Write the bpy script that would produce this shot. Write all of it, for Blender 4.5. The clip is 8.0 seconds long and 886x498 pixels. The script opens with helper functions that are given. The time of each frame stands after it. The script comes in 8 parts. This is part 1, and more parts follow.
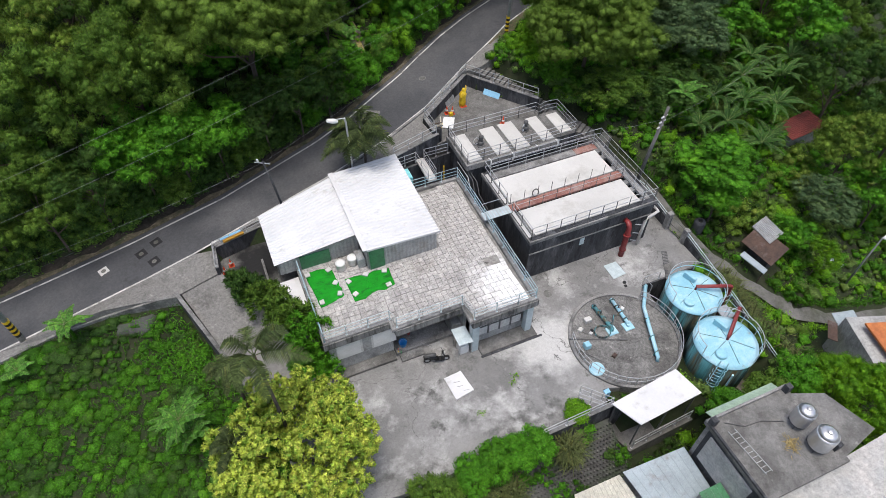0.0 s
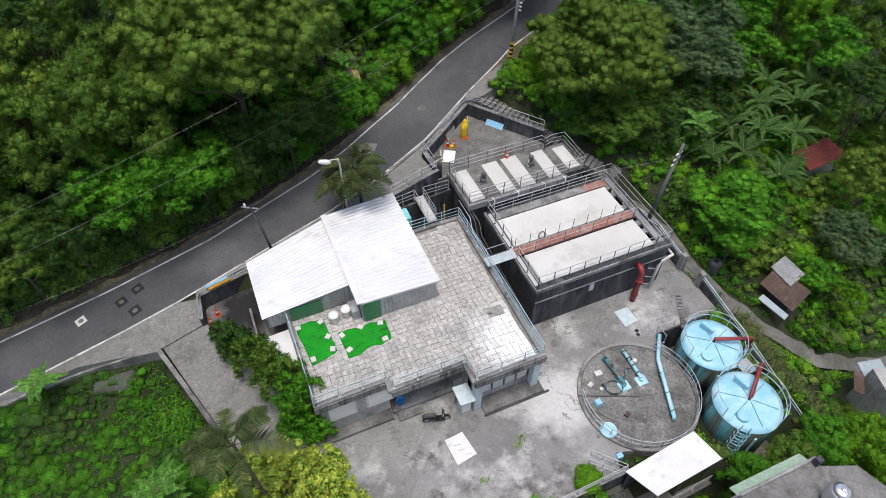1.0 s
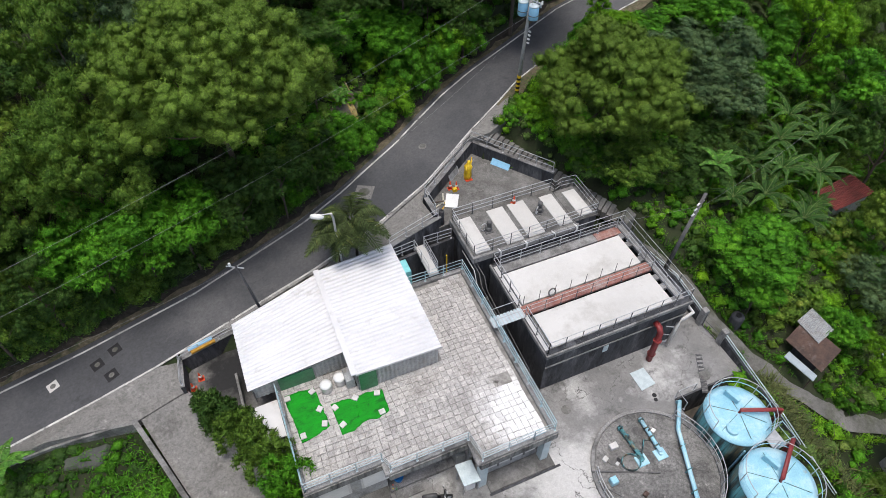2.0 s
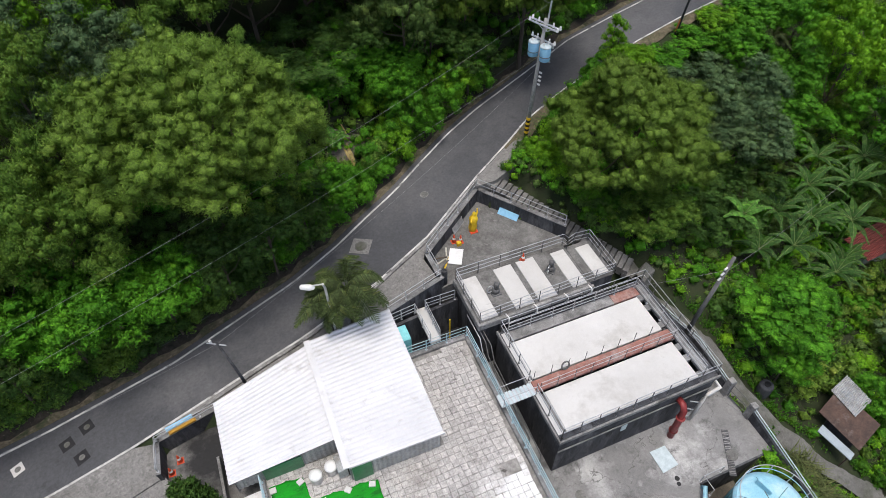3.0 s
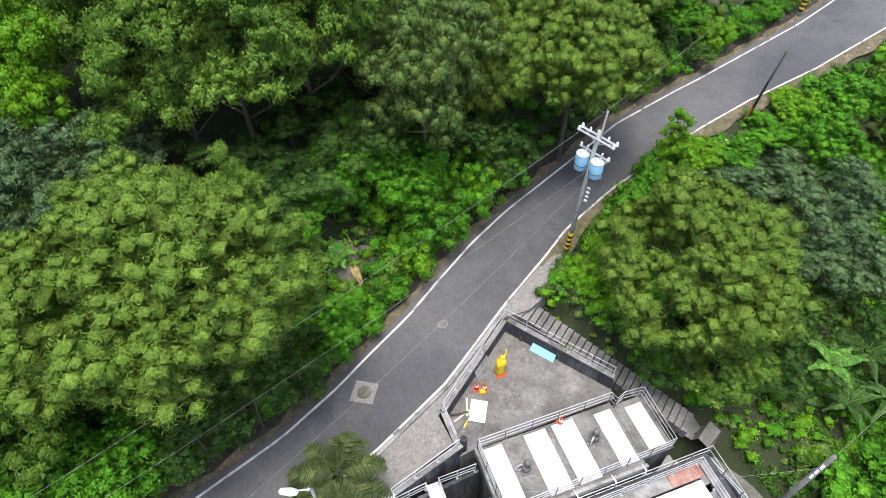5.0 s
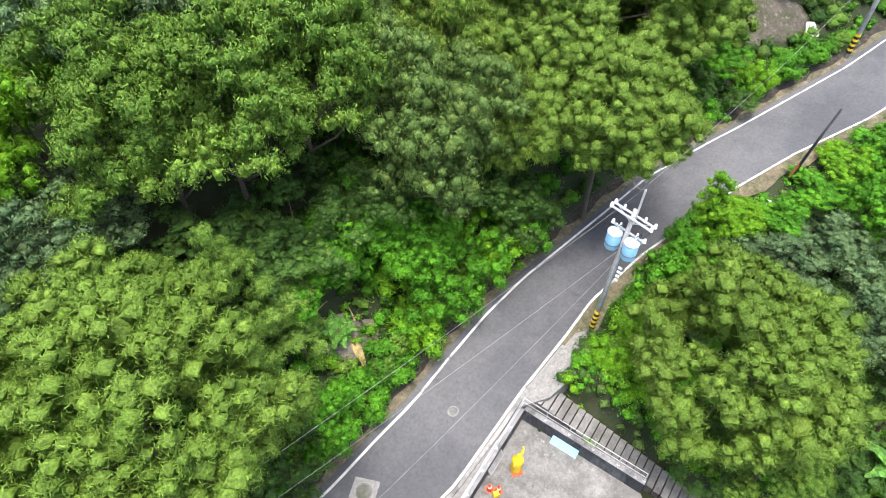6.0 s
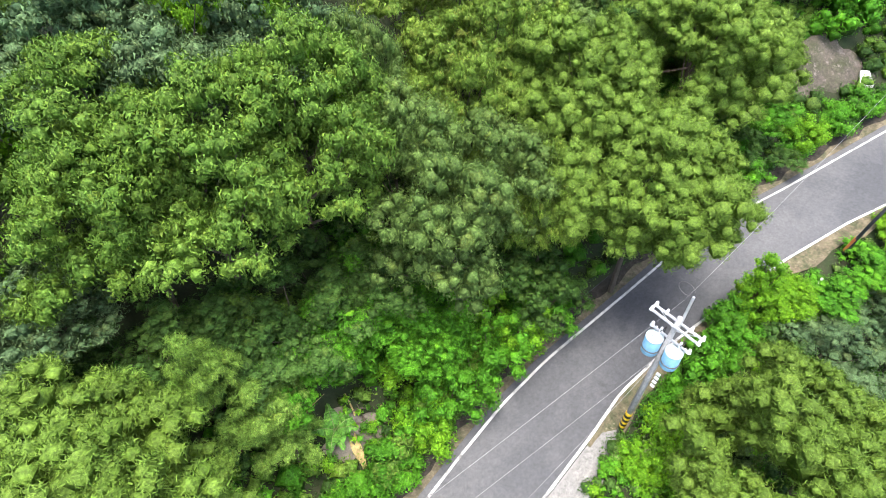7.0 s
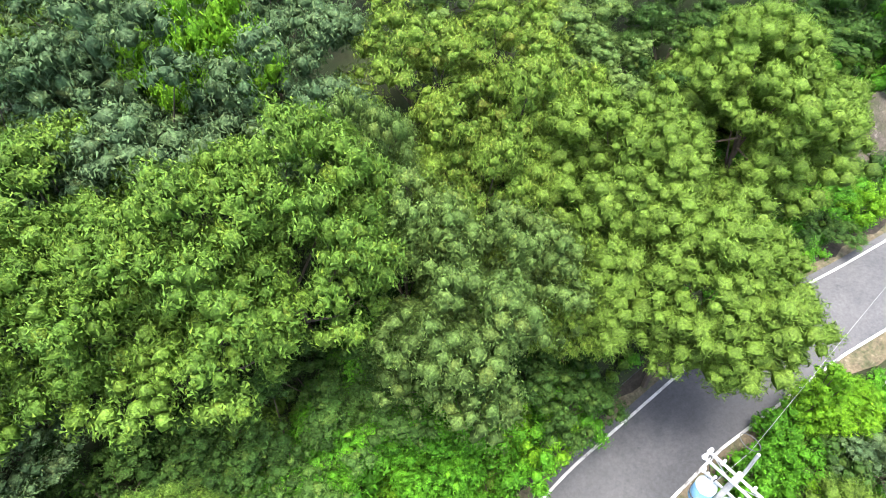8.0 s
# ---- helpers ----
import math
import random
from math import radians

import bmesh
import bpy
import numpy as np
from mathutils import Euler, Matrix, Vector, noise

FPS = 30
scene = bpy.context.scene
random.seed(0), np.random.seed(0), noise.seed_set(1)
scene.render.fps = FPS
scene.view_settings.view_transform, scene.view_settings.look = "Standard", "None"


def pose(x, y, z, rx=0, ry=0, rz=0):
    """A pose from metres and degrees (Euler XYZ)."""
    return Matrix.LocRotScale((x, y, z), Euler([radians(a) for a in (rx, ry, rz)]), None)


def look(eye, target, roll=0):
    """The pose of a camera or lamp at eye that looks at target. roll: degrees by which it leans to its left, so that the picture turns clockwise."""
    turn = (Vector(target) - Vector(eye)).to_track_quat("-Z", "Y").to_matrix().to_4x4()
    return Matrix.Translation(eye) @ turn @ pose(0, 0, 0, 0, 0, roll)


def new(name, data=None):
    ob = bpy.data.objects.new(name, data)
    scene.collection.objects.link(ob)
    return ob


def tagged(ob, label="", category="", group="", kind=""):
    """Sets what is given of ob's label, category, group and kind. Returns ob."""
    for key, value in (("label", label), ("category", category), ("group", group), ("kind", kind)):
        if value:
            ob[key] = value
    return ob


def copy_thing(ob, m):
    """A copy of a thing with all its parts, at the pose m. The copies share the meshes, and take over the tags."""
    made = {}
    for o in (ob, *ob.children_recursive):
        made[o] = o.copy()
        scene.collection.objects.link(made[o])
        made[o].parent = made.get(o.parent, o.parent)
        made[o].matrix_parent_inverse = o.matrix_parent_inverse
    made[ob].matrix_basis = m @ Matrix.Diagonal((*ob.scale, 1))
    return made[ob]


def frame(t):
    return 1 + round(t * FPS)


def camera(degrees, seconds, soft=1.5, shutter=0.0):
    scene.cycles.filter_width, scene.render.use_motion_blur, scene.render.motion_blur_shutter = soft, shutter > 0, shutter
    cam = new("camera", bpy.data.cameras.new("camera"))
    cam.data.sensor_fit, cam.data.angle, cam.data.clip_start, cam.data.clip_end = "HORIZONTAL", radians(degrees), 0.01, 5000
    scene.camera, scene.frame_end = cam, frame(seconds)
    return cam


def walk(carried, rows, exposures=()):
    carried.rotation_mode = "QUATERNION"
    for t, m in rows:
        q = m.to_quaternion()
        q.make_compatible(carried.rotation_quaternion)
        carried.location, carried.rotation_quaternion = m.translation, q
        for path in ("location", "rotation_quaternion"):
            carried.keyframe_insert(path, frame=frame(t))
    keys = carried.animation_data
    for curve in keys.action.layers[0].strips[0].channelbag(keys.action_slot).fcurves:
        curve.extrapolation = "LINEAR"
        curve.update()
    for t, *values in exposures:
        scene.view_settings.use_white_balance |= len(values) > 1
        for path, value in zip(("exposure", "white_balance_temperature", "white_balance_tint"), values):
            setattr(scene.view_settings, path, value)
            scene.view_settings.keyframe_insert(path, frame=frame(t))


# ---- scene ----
cam = camera(70.5, 8.0, soft=0.5)
METRES, EYE, TILT, LEAN, TURN = 42.0, 35.7, -48.8, 0.0, -23.2
ROWS = [
    (0.0, 0.0, 0.0, 0.0, -0.0, 0.0, -0.0),
    (0.5, -0.0002, 0.0311, 0.0351, 0.0, -0.0, 0.0),
    (1.0, 0.0003, 0.0659, 0.0736, 0.05, 0.05, 0.01),
    (2.5, -0.0021, 0.1805, 0.2042, 0.27, 0.09, -0.23),
    (3.0, -0.0019, 0.2213, 0.2505, 0.45, 0.18, -0.34),
    (3.5, -0.0024, 0.2633, 0.2986, 0.68, 0.21, -0.55),
    (4.0, -0.0044, 0.3061, 0.3462, 1.09, 0.33, -0.96),
    (4.5, -0.0067, 0.3485, 0.3965, 1.73, 0.25, -1.66),
    (6.0, -0.0218, 0.479, 0.5441, 3.25, 0.17, -3.38),
    (6.5, -0.0277, 0.5229, 0.5935, 3.78, 0.19, -3.95),
    (7.0, -0.0357, 0.5674, 0.6441, 4.33, 0.18, -4.59),
    (7.5, -0.045, 0.6119, 0.6969, 4.91, 0.02, -5.24),
    (8.0, -0.0556, 0.6571, 0.75, 5.44, -0.06, -5.82),
]

AIM = pose(0, 0, EYE, TILT, LEAN, TURN)
walk(cam, [(t, AIM @ pose(METRES * x, METRES * y, METRES * z, 90 + pitch, roll, yaw)) for t, x, y, z, yaw, pitch, roll in ROWS],
     exposures=[(0.0, 0.45), (2.5, 0.45), (3.5, 0.48), (4.0, 0.62), (4.5, 0.97), (6.0, 1.9), (6.5, 2.05), (7.5, 2.1), (8.0, 2.3)])

# ---- light: a bright overcast day ----
world = bpy.data.worlds.new("sky")
scene.world = world
world.use_nodes = True
sky = world.node_tree.nodes.new("ShaderNodeTexSky")
sky.sky_type, sky.sun_disc = "NISHITA", False
sky.sun_elevation, sky.sun_rotation = radians(83), radians(200)
sky.air_density, sky.dust_density, sky.ozone_density = 1.0, 4.0, 1.0
world.node_tree.links.new(sky.outputs[0], world.node_tree.nodes["Background"].inputs[0])
world.node_tree.nodes["Background"].inputs[1].default_value = 0.14
sun = new("sun", bpy.data.lights.new("sun", "SUN"))
sun.data.energy, sun.data.angle, sun.data.color = 1.3, radians(25), (1.0, 0.97, 0.92)
sun.matrix_world = look((0, 0, 60), (3, 7, 0))


# ---- materials ----
def material(name, colour, second=None, scale=1.5, fine=18.0, rough=0.85, bump=0.25, metal=0.0, stain=None, stain_scale=0.35, stain_at=0.55,
             stain_soft=0.12, per_object=0.0, per_island=0.0, fine_amount=0.18, stretch=(1, 1, 1), spec=0.4, stain2=None, stain2_scale=1.5, stain2_at=0.6, bleach=None, mid=0.3, cracks=None):
    """A surface of two tones mixed by a broad noise, with fine grain, relief and stains of their own shape."""
    m = bpy.data.materials.new(name)
    m.use_nodes = True
    nt = m.node_tree
    N, link = nt.nodes, nt.links.new
    bsdf = N["Principled BSDF"]
    coord = N.new("ShaderNodeNewGeometry")
    mapping = N.new("ShaderNodeMapping")
    mapping.inputs["Scale"].default_value = stretch
    link(coord.outputs["Position"], mapping.inputs[0])

    def noise_of(sc, detail=5.0, rough_n=0.6):
        n = N.new("ShaderNodeTexNoise")
        n.inputs["Scale"].default_value, n.inputs["Detail"].default_value, n.inputs["Roughness"].default_value = sc, detail, rough_n
        link(mapping.outputs[0], n.inputs["Vector"])
        return n.outputs[0]

    def ramp(fac, lo, hi):
        r = N.new("ShaderNodeMapRange")
        r.inputs[1].default_value, r.inputs[2].default_value = lo, hi
        link(fac, r.inputs[0])
        return r.outputs[0]

    def mix(fac, a, b, kind="MIX"):
        x = N.new("ShaderNodeMix")
        x.data_type, x.blend_type = "RGBA", kind
        for sock, v in ((x.inputs[0], fac), (x.inputs[6], a), (x.inputs[7], b)):
            if isinstance(v, (int, float)):
                sock.default_value = v
            elif isinstance(v, tuple):
                sock.default_value = (*v, 1)
            else:
                link(v, sock)
        return x.outputs[2]

    second = second or tuple(c * 0.7 for c in colour)
    out = mix(ramp(noise_of(scale), 0.35, 0.65), tuple(second), tuple(colour))
    if stain:
        out = mix(ramp(noise_of(stain_scale, 7.0, 0.68), stain_at - stain_soft, stain_at + stain_soft), out, tuple(stain))
    if stain2:
        out = mix(ramp(noise_of(stain2_scale, 8.0, 0.72), stain2_at - 0.05, stain2_at + 0.05), out, tuple(stain2))
    if bleach:
        place, reach, pale = bleach
        dist = N.new("ShaderNodeVectorMath")
        dist.operation = "DISTANCE"
        link(coord.outputs["Position"], dist.inputs[0])
        dist.inputs[1].default_value = place
        wob = N.new("ShaderNodeMath")
        wob.operation = "MULTIPLY_ADD"
        link(noise_of(0.9, 6.0, 0.65), wob.inputs[0])
        wob.inputs[1].default_value = reach * 1.6
        link(dist.outputs["Value"], wob.inputs[2])
        edge = N.new("ShaderNodeMapRange")
        edge.inputs[1].default_value, edge.inputs[2].default_value = reach * 2.0, reach * 1.3
        link(wob.outputs[0], edge.inputs[0])
        out = mix(edge.outputs[0], out, tuple(pale))
    if cracks:
        how, wide, tone = cracks
        bent = N.new("ShaderNodeVectorMath")
        bent.operation = "MULTIPLY_ADD"
        wavy = N.new("ShaderNodeTexNoise")
        wavy.inputs["Scale"].default_value, wavy.inputs["Detail"].default_value = 0.9, 6.0
        link(coord.outputs["Position"], wavy.inputs["Vector"])
        link(wavy.outputs[1], bent.inputs[0])
        bent.inputs[1].default_value = (2.2, 2.2, 2.2)
        link(coord.outputs["Position"], bent.inputs[2])
        cell = N.new("ShaderNodeTexVoronoi")
        cell.feature = "DISTANCE_TO_EDGE"
        cell.inputs["Scale"].default_value = how
        link(bent.outputs[0], cell.inputs["Vector"])
        out = mix(ramp(cell.outputs["Distance"], wide, wide * 0.3), out, tuple(tone))
    if mid:
        out = mix(mid, out, ramp(noise_of(5.5, 8.0, 0.78), 0.3, 0.7), "OVERLAY")
    grain = noise_of(fine, 3.0)
    out = mix(fine_amount, out, ramp(grain, 0.25, 0.75), "OVERLAY")
    if per_object:
        info = N.new("ShaderNodeObjectInfo")
        hsv = N.new("ShaderNodeHueSaturation")
        link(ramp(info.outputs["Random"], 0, 1), hsv.inputs["Value"])
        hsv.inputs["Value"].default_value = 1
        vr = N.new("ShaderNodeMapRange")
        vr.inputs[3].default_value, vr.inputs[4].default_value = 1 - per_object, 1 + per_object
        link(info.outputs["Random"], vr.inputs[0])
        link(vr.outputs[0], hsv.inputs["Value"])
        link(out, hsv.inputs["Color"])
        out = hsv.outputs[0]
    if per_island:
        geo = N.new("ShaderNodeNewGeometry")
        hsv = N.new("ShaderNodeHueSaturation")
        vr = N.new("ShaderNodeMapRange")
        vr.inputs[3].default_value, vr.inputs[4].default_value = 1 - per_island, 1 + per_island
        link(geo.outputs["Random Per Island"], vr.inputs[0])
        link(vr.outputs[0], hsv.inputs["Value"])
        link(out, hsv.inputs["Color"])
        out = hsv.outputs[0]
    link(out, bsdf.inputs["Base Color"])
    bsdf.inputs["Roughness"].default_value, bsdf.inputs["Metallic"].default_value = rough, metal
    bsdf.inputs["Specular IOR Level"].default_value = spec
    if bump:
        b = N.new("ShaderNodeBump")
        b.inputs["Strength"].default_value, b.inputs["Distance"].default_value = bump, 0.02
        link(grain, b.inputs["Height"])
        link(b.outputs[0], bsdf.inputs["Normal"])
    return m


def foliage(name, colour, second, spread=0.32, scale=0.5, tone=0.12, young=None, pass_through=0.22):
    """Leaves: two greens mixed in broad patches, every leaf a little lighter or darker, a few of a younger tint, some light passing through."""
    m = bpy.data.materials.new(name)
    m.use_nodes = True
    nt = m.node_tree
    N, link = nt.nodes, nt.links.new
    bsdf, out = N["Principled BSDF"], N["Material Output"]
    coord, geo, info = N.new("ShaderNodeTexCoord"), N.new("ShaderNodeNewGeometry"), N.new("ShaderNodeObjectInfo")

    def spread_of(socket, lo, hi, a, b):
        r = N.new("ShaderNodeMapRange")
        for k, v in zip((1, 2, 3, 4), (lo, hi, a, b)):
            r.inputs[k].default_value = v
        link(socket, r.inputs[0])
        return r.outputs[0]

    def times(a, b):
        x = N.new("ShaderNodeMath")
        x.operation = "MULTIPLY"
        link(a, x.inputs[0])
        link(b, x.inputs[1])
        return x.outputs[0]

    def grain(sc, detail=2.0):
        n = N.new("ShaderNodeTexNoise")
        n.inputs["Scale"].default_value, n.inputs["Detail"].default_value = sc, detail
        link(coord.outputs["Object"], n.inputs["Vector"])
        return n.outputs[0]

    def mixed(fac, a, b):
        x = N.new("ShaderNodeMix")
        x.data_type = "RGBA"
        link(fac, x.inputs[0])
        for sock, v in ((x.inputs[6], a), (x.inputs[7], b)):
            if isinstance(v, tuple):
                sock.default_value = (*v, 1)
            else:
                link(v, sock)
        return x.outputs[2]

    green = mixed(spread_of(grain(scale), 0.35, 0.65, 0, 1), tuple(second), tuple(colour))
    young = young or (colour[0] * 1.3 + 0.01, colour[1] * 1.15, colour[2])
    turn = N.new("ShaderNodeMath")
    turn.operation = "FRACT"
    link(times(geo.outputs["Random Per Island"], spread_of(grain(0.01), 0, 1, 17.3, 17.4)), turn.inputs[0])
    green = mixed(spread_of(turn.outputs[0], 0.78, 1.0, 0, 0.75), green, tuple(young))
    fine = grain(9.0, 3.0)
    value = times(times(spread_of(geo.outputs["Random Per Island"], 0, 1, 1 - spread, 1 + spread), spread_of(info.outputs["Random"], 0, 1, 1 - tone, 1 + tone)), spread_of(fine, 0.32, 0.68, 0.6, 1.4))
    hsv = N.new("ShaderNodeHueSaturation")
    link(value, hsv.inputs["Value"])
    link(green, hsv.inputs["Color"])
    link(hsv.outputs[0], bsdf.inputs["Base Color"])
    bsdf.inputs["Roughness"].default_value, bsdf.inputs["Specular IOR Level"].default_value = 0.55, 0.15
    b = N.new("ShaderNodeBump")
    b.inputs["Strength"].default_value, b.inputs["Distance"].default_value = 0.8, 0.08
    link(fine, b.inputs["Height"])
    link(b.outputs[0], bsdf.inputs["Normal"])
    tr, ms = N.new("ShaderNodeBsdfTranslucent"), N.new("ShaderNodeMixShader")
    link(hsv.outputs[0], tr.inputs[0])
    ms.inputs[0].default_value = pass_through
    link(bsdf.outputs[0], ms.inputs[1])
    link(tr.outputs[0], ms.inputs[2])
    link(ms.outputs[0], out.inputs["Surface"])
    return m


ASPHALT = material("asphalt", (0.075, 0.077, 0.082), (0.055, 0.057, 0.062), 0.22, 60, 0.75, 0.3, stain=(0.11, 0.11, 0.113), stain_scale=0.14, stain_at=0.57, stain2=(0.042, 0.043, 0.046), stain2_scale=0.5, stain2_at=0.67, mid=0.28)
ROAD_PAINT = material("road_paint", (0.62, 0.62, 0.6), (0.36, 0.36, 0.34), 1.2, 30, 0.7, 0.1, stain=(0.1, 0.1, 0.1), stain_scale=1.3, stain_at=0.6, stain_soft=0.05)
SOIL = material("soil", (0.035, 0.04, 0.018), (0.02, 0.026, 0.01), 0.8, 12, 0.95, 0.8, stain=(0.018, 0.035, 0.008), stain_scale=0.5)
OCHRE = material("ochre_plastic", (0.45, 0.24, 0.025), (0.34, 0.18, 0.02), 2, 25, 0.6, 0.05, mid=0.15)
LITTER = material("leaf_litter", (0.05, 0.04, 0.03), (0.022, 0.02, 0.014), 2.5, 25, 0.95, 0.9, stain=(0.15, 0.13, 0.1), stain_scale=4.0, stain_at=0.66, stain_soft=0.03, mid=0.6)
CONCRETE = material("weathered_concrete", (0.31, 0.305, 0.295), (0.2, 0.197, 0.19), 0.5, 22, 0.88, 0.35, stain=(0.1, 0.098, 0.094), stain_scale=0.6, stain_at=0.56, stain_soft=0.09, stain2=(0.06, 0.06, 0.056), stain2_scale=2.2, stain2_at=0.66, fine_amount=0.3)
YARD = material("yard_concrete", (0.27, 0.267, 0.26), (0.165, 0.163, 0.158), 0.22, 18, 0.85, 0.4, stain=(0.43, 0.426, 0.414), stain_scale=0.3, stain_at=0.58, stain_soft=0.07, stain2=(0.11, 0.109, 0.104), stain2_scale=0.4, stain2_at=0.585, fine_amount=0.2, mid=0.2, bleach=((15.6, 18.2, 0.0), 2.4, (0.5, 0.495, 0.48)), cracks=(0.13, 0.003, (0.12, 0.117, 0.11)))
APRON = material("apron_concrete", (0.255, 0.25, 0.238), (0.17, 0.166, 0.157), 0.5, 25, 0.9, 0.4, stain=(0.13, 0.126, 0.118), stain_scale=0.5, stain_at=0.57, stain2=(0.31, 0.302, 0.285), stain2_scale=1.2, stain2_at=0.64, fine_amount=0.35, mid=0.45)
DARK_WALL = material("black_stained_concrete", (0.07, 0.072, 0.077), (0.035, 0.036, 0.04), 0.8, 15, 0.85, 0.3, stain=(0.17, 0.17, 0.175), stain_scale=1.1, stain_at=0.62, stretch=(1, 1, 0.25), stain2=(0.022, 0.022, 0.024), stain2_scale=1.3, stain2_at=0.58)
SLAB = material("pale_tank_slab", (0.6, 0.59, 0.565), (0.52, 0.51, 0.485), 0.3, 25, 0.85, 0.2, stain=(0.42, 0.405, 0.375), stain_scale=0.45, stain_at=0.64, stain_soft=0.1, stain2=(0.45, 0.43, 0.39), stain2_scale=1.2, stain2_at=0.68, per_object=0.05, fine_amount=0.08, mid=0.05)
GREY_SLAB = material("grey_slab", (0.215, 0.21, 0.2), (0.13, 0.127, 0.12), 0.7, 25, 0.88, 0.3, stain=(0.085, 0.082, 0.075), stain_scale=0.6, stain2=(0.3, 0.295, 0.28), stain2_scale=1.1, stain2_at=0.66, fine_amount=0.3)
PAVER = material("roof_paver", (0.46, 0.445, 0.42), (0.36, 0.345, 0.325), 0.5, 30, 0.9, 0.4, stain=(0.28, 0.265, 0.245), stain_scale=0.5, stain_at=0.6, stain_soft=0.08, per_object=0.12, per_island=0.1, stain2=(0.19, 0.18, 0.165), stain2_scale=3.0, stain2_at=0.64, bleach=((14.3, 21.4, 3.5), 2.8, (0.74, 0.735, 0.72)), fine_amount=0.35, mid=0.45)
DECK = material("deck_screed", (0.24, 0.232, 0.215), (0.15, 0.143, 0.13), 0.9, 20, 0.9, 0.4, stain=(0.38, 0.365, 0.34), stain_scale=0.5, stain2=(0.07, 0.066, 0.058), stain2_scale=1.6, stain2_at=0.62)
WHITE_METAL = material("white_corrugated_metal", (0.7, 0.7, 0.71), (0.61, 0.61, 0.615), 0.35, 40, 0.5, 0.05, stain=(0.47, 0.46, 0.44), stain_scale=0.9, stain_at=0.66, stain_soft=0.08, fine_amount=0.05, spec=0.4, mid=0.08)
GREY_METAL = material("grey_corrugated_metal", (0.42, 0.43, 0.43), (0.32, 0.33, 0.33), 0.8, 30, 0.5, 0.1, stain=(0.25, 0.23, 0.2), stain_scale=1.2, stain_at=0.64, metal=0.3)
GALV = material("galvanised_steel", (0.55, 0.56, 0.57), (0.42, 0.43, 0.44), 3, 40, 0.45, 0.05, metal=0.5, mid=0.1)
CABLE = material("weathered_cable", (0.34, 0.34, 0.34), (0.26, 0.26, 0.26), 3, 40, 0.8, 0.05, mid=0.1)
DARK_STEEL = material("dark_post_steel", (0.14, 0.14, 0.14), (0.09, 0.09, 0.09), 3, 40, 0.6, 0.05, metal=0.3, mid=0.1)
BLUE_STEEL = material("pale_blue_steel", (0.36, 0.56, 0.62), (0.3, 0.48, 0.55), 3, 40, 0.5, 0.05, stain=(0.5, 0.52, 0.5), stain_scale=2, mid=0.1)
PALE_STEEL = material("pale_painted_steel", (0.52, 0.6, 0.62), (0.42, 0.5, 0.52), 3, 40, 0.5, 0.05, mid=0.1)
WALL_PAINT = material("grey_wall_paint", (0.42, 0.42, 0.41), (0.32, 0.32, 0.31), 0.6, 20, 0.85, 0.2, stain=(0.16, 0.16, 0.155), stain_scale=0.8, stain_at=0.6, stretch=(1, 1, 0.4))
WINDOW_PALE = material("pale_window_panel", (0.6, 0.6, 0.58), (0.52, 0.52, 0.5), 0.8, 20, 0.4, 0.05)
DARK = material("dark_interior", (0.02, 0.02, 0.022), (0.012, 0.012, 0.014), 2, 20, 0.8, 0.1)
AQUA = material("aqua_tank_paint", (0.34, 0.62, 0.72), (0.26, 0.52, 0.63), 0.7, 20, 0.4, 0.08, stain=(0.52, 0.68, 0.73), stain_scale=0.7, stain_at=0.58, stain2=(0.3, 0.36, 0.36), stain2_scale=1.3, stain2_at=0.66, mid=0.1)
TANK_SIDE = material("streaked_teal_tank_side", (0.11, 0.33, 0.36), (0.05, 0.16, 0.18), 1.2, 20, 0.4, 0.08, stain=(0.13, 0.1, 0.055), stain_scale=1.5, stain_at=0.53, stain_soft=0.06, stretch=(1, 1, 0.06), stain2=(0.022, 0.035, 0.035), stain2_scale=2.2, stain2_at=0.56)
RED_PIPE = material("dark_red_pipe", (0.24, 0.035, 0.035), (0.18, 0.03, 0.03), 2, 25, 0.45, 0.05)
GREEN_NET = material("green_net", (0.0, 0.28, 0.005), (0.0, 0.2, 0.004), 1.4, 60, 0.8, 0.3, mid=0.2, stain=(0.0, 0.12, 0.004), stain_scale=1.6, stain_at=0.6, stain_soft=0.05, stretch=(1, 2.2, 1))
GREEN_PANEL = material("green_translucent_panel", (0.06, 0.22, 0.1), (0.05, 0.15, 0.08), 1, 30, 0.4, 0.05)
RED_WALK = material("red_brick_walk", (0.34, 0.16, 0.125), (0.24, 0.11, 0.09), 1.5, 30, 0.9, 0.3, stain=(0.36, 0.3, 0.27), stain_scale=1.2, stain_at=0.6)
BLACK = material("black_rubber", (0.015, 0.015, 0.016), (0.01, 0.01, 0.01), 3, 40, 0.5, 0.05)
STAINLESS = material("stainless_steel", (0.68, 0.68, 0.69), (0.55, 0.55, 0.56), 2, 30, 0.36, 0.03, metal=0.75, fine_amount=0.05, stretch=(1, 1, 0.3), mid=0.1)
WOOD_POLE = material("grey_concrete_pole", (0.34, 0.34, 0.33), (0.27, 0.27, 0.26), 2, 30, 0.8, 0.1)
YELLOW = material("yellow_plastic", (0.75, 0.5, 0.02), (0.6, 0.4, 0.02), 3, 30, 0.5, 0.05)
ORANGE = material("orange_plastic", (0.7, 0.09, 0.03), (0.55, 0.07, 0.025), 3, 30, 0.5, 0.05, mid=0.1)
SKY_BLUE = material("sky_blue_paint", (0.3, 0.58, 0.78), (0.25, 0.5, 0.7), 2, 30, 0.5, 0.05, mid=0.1)
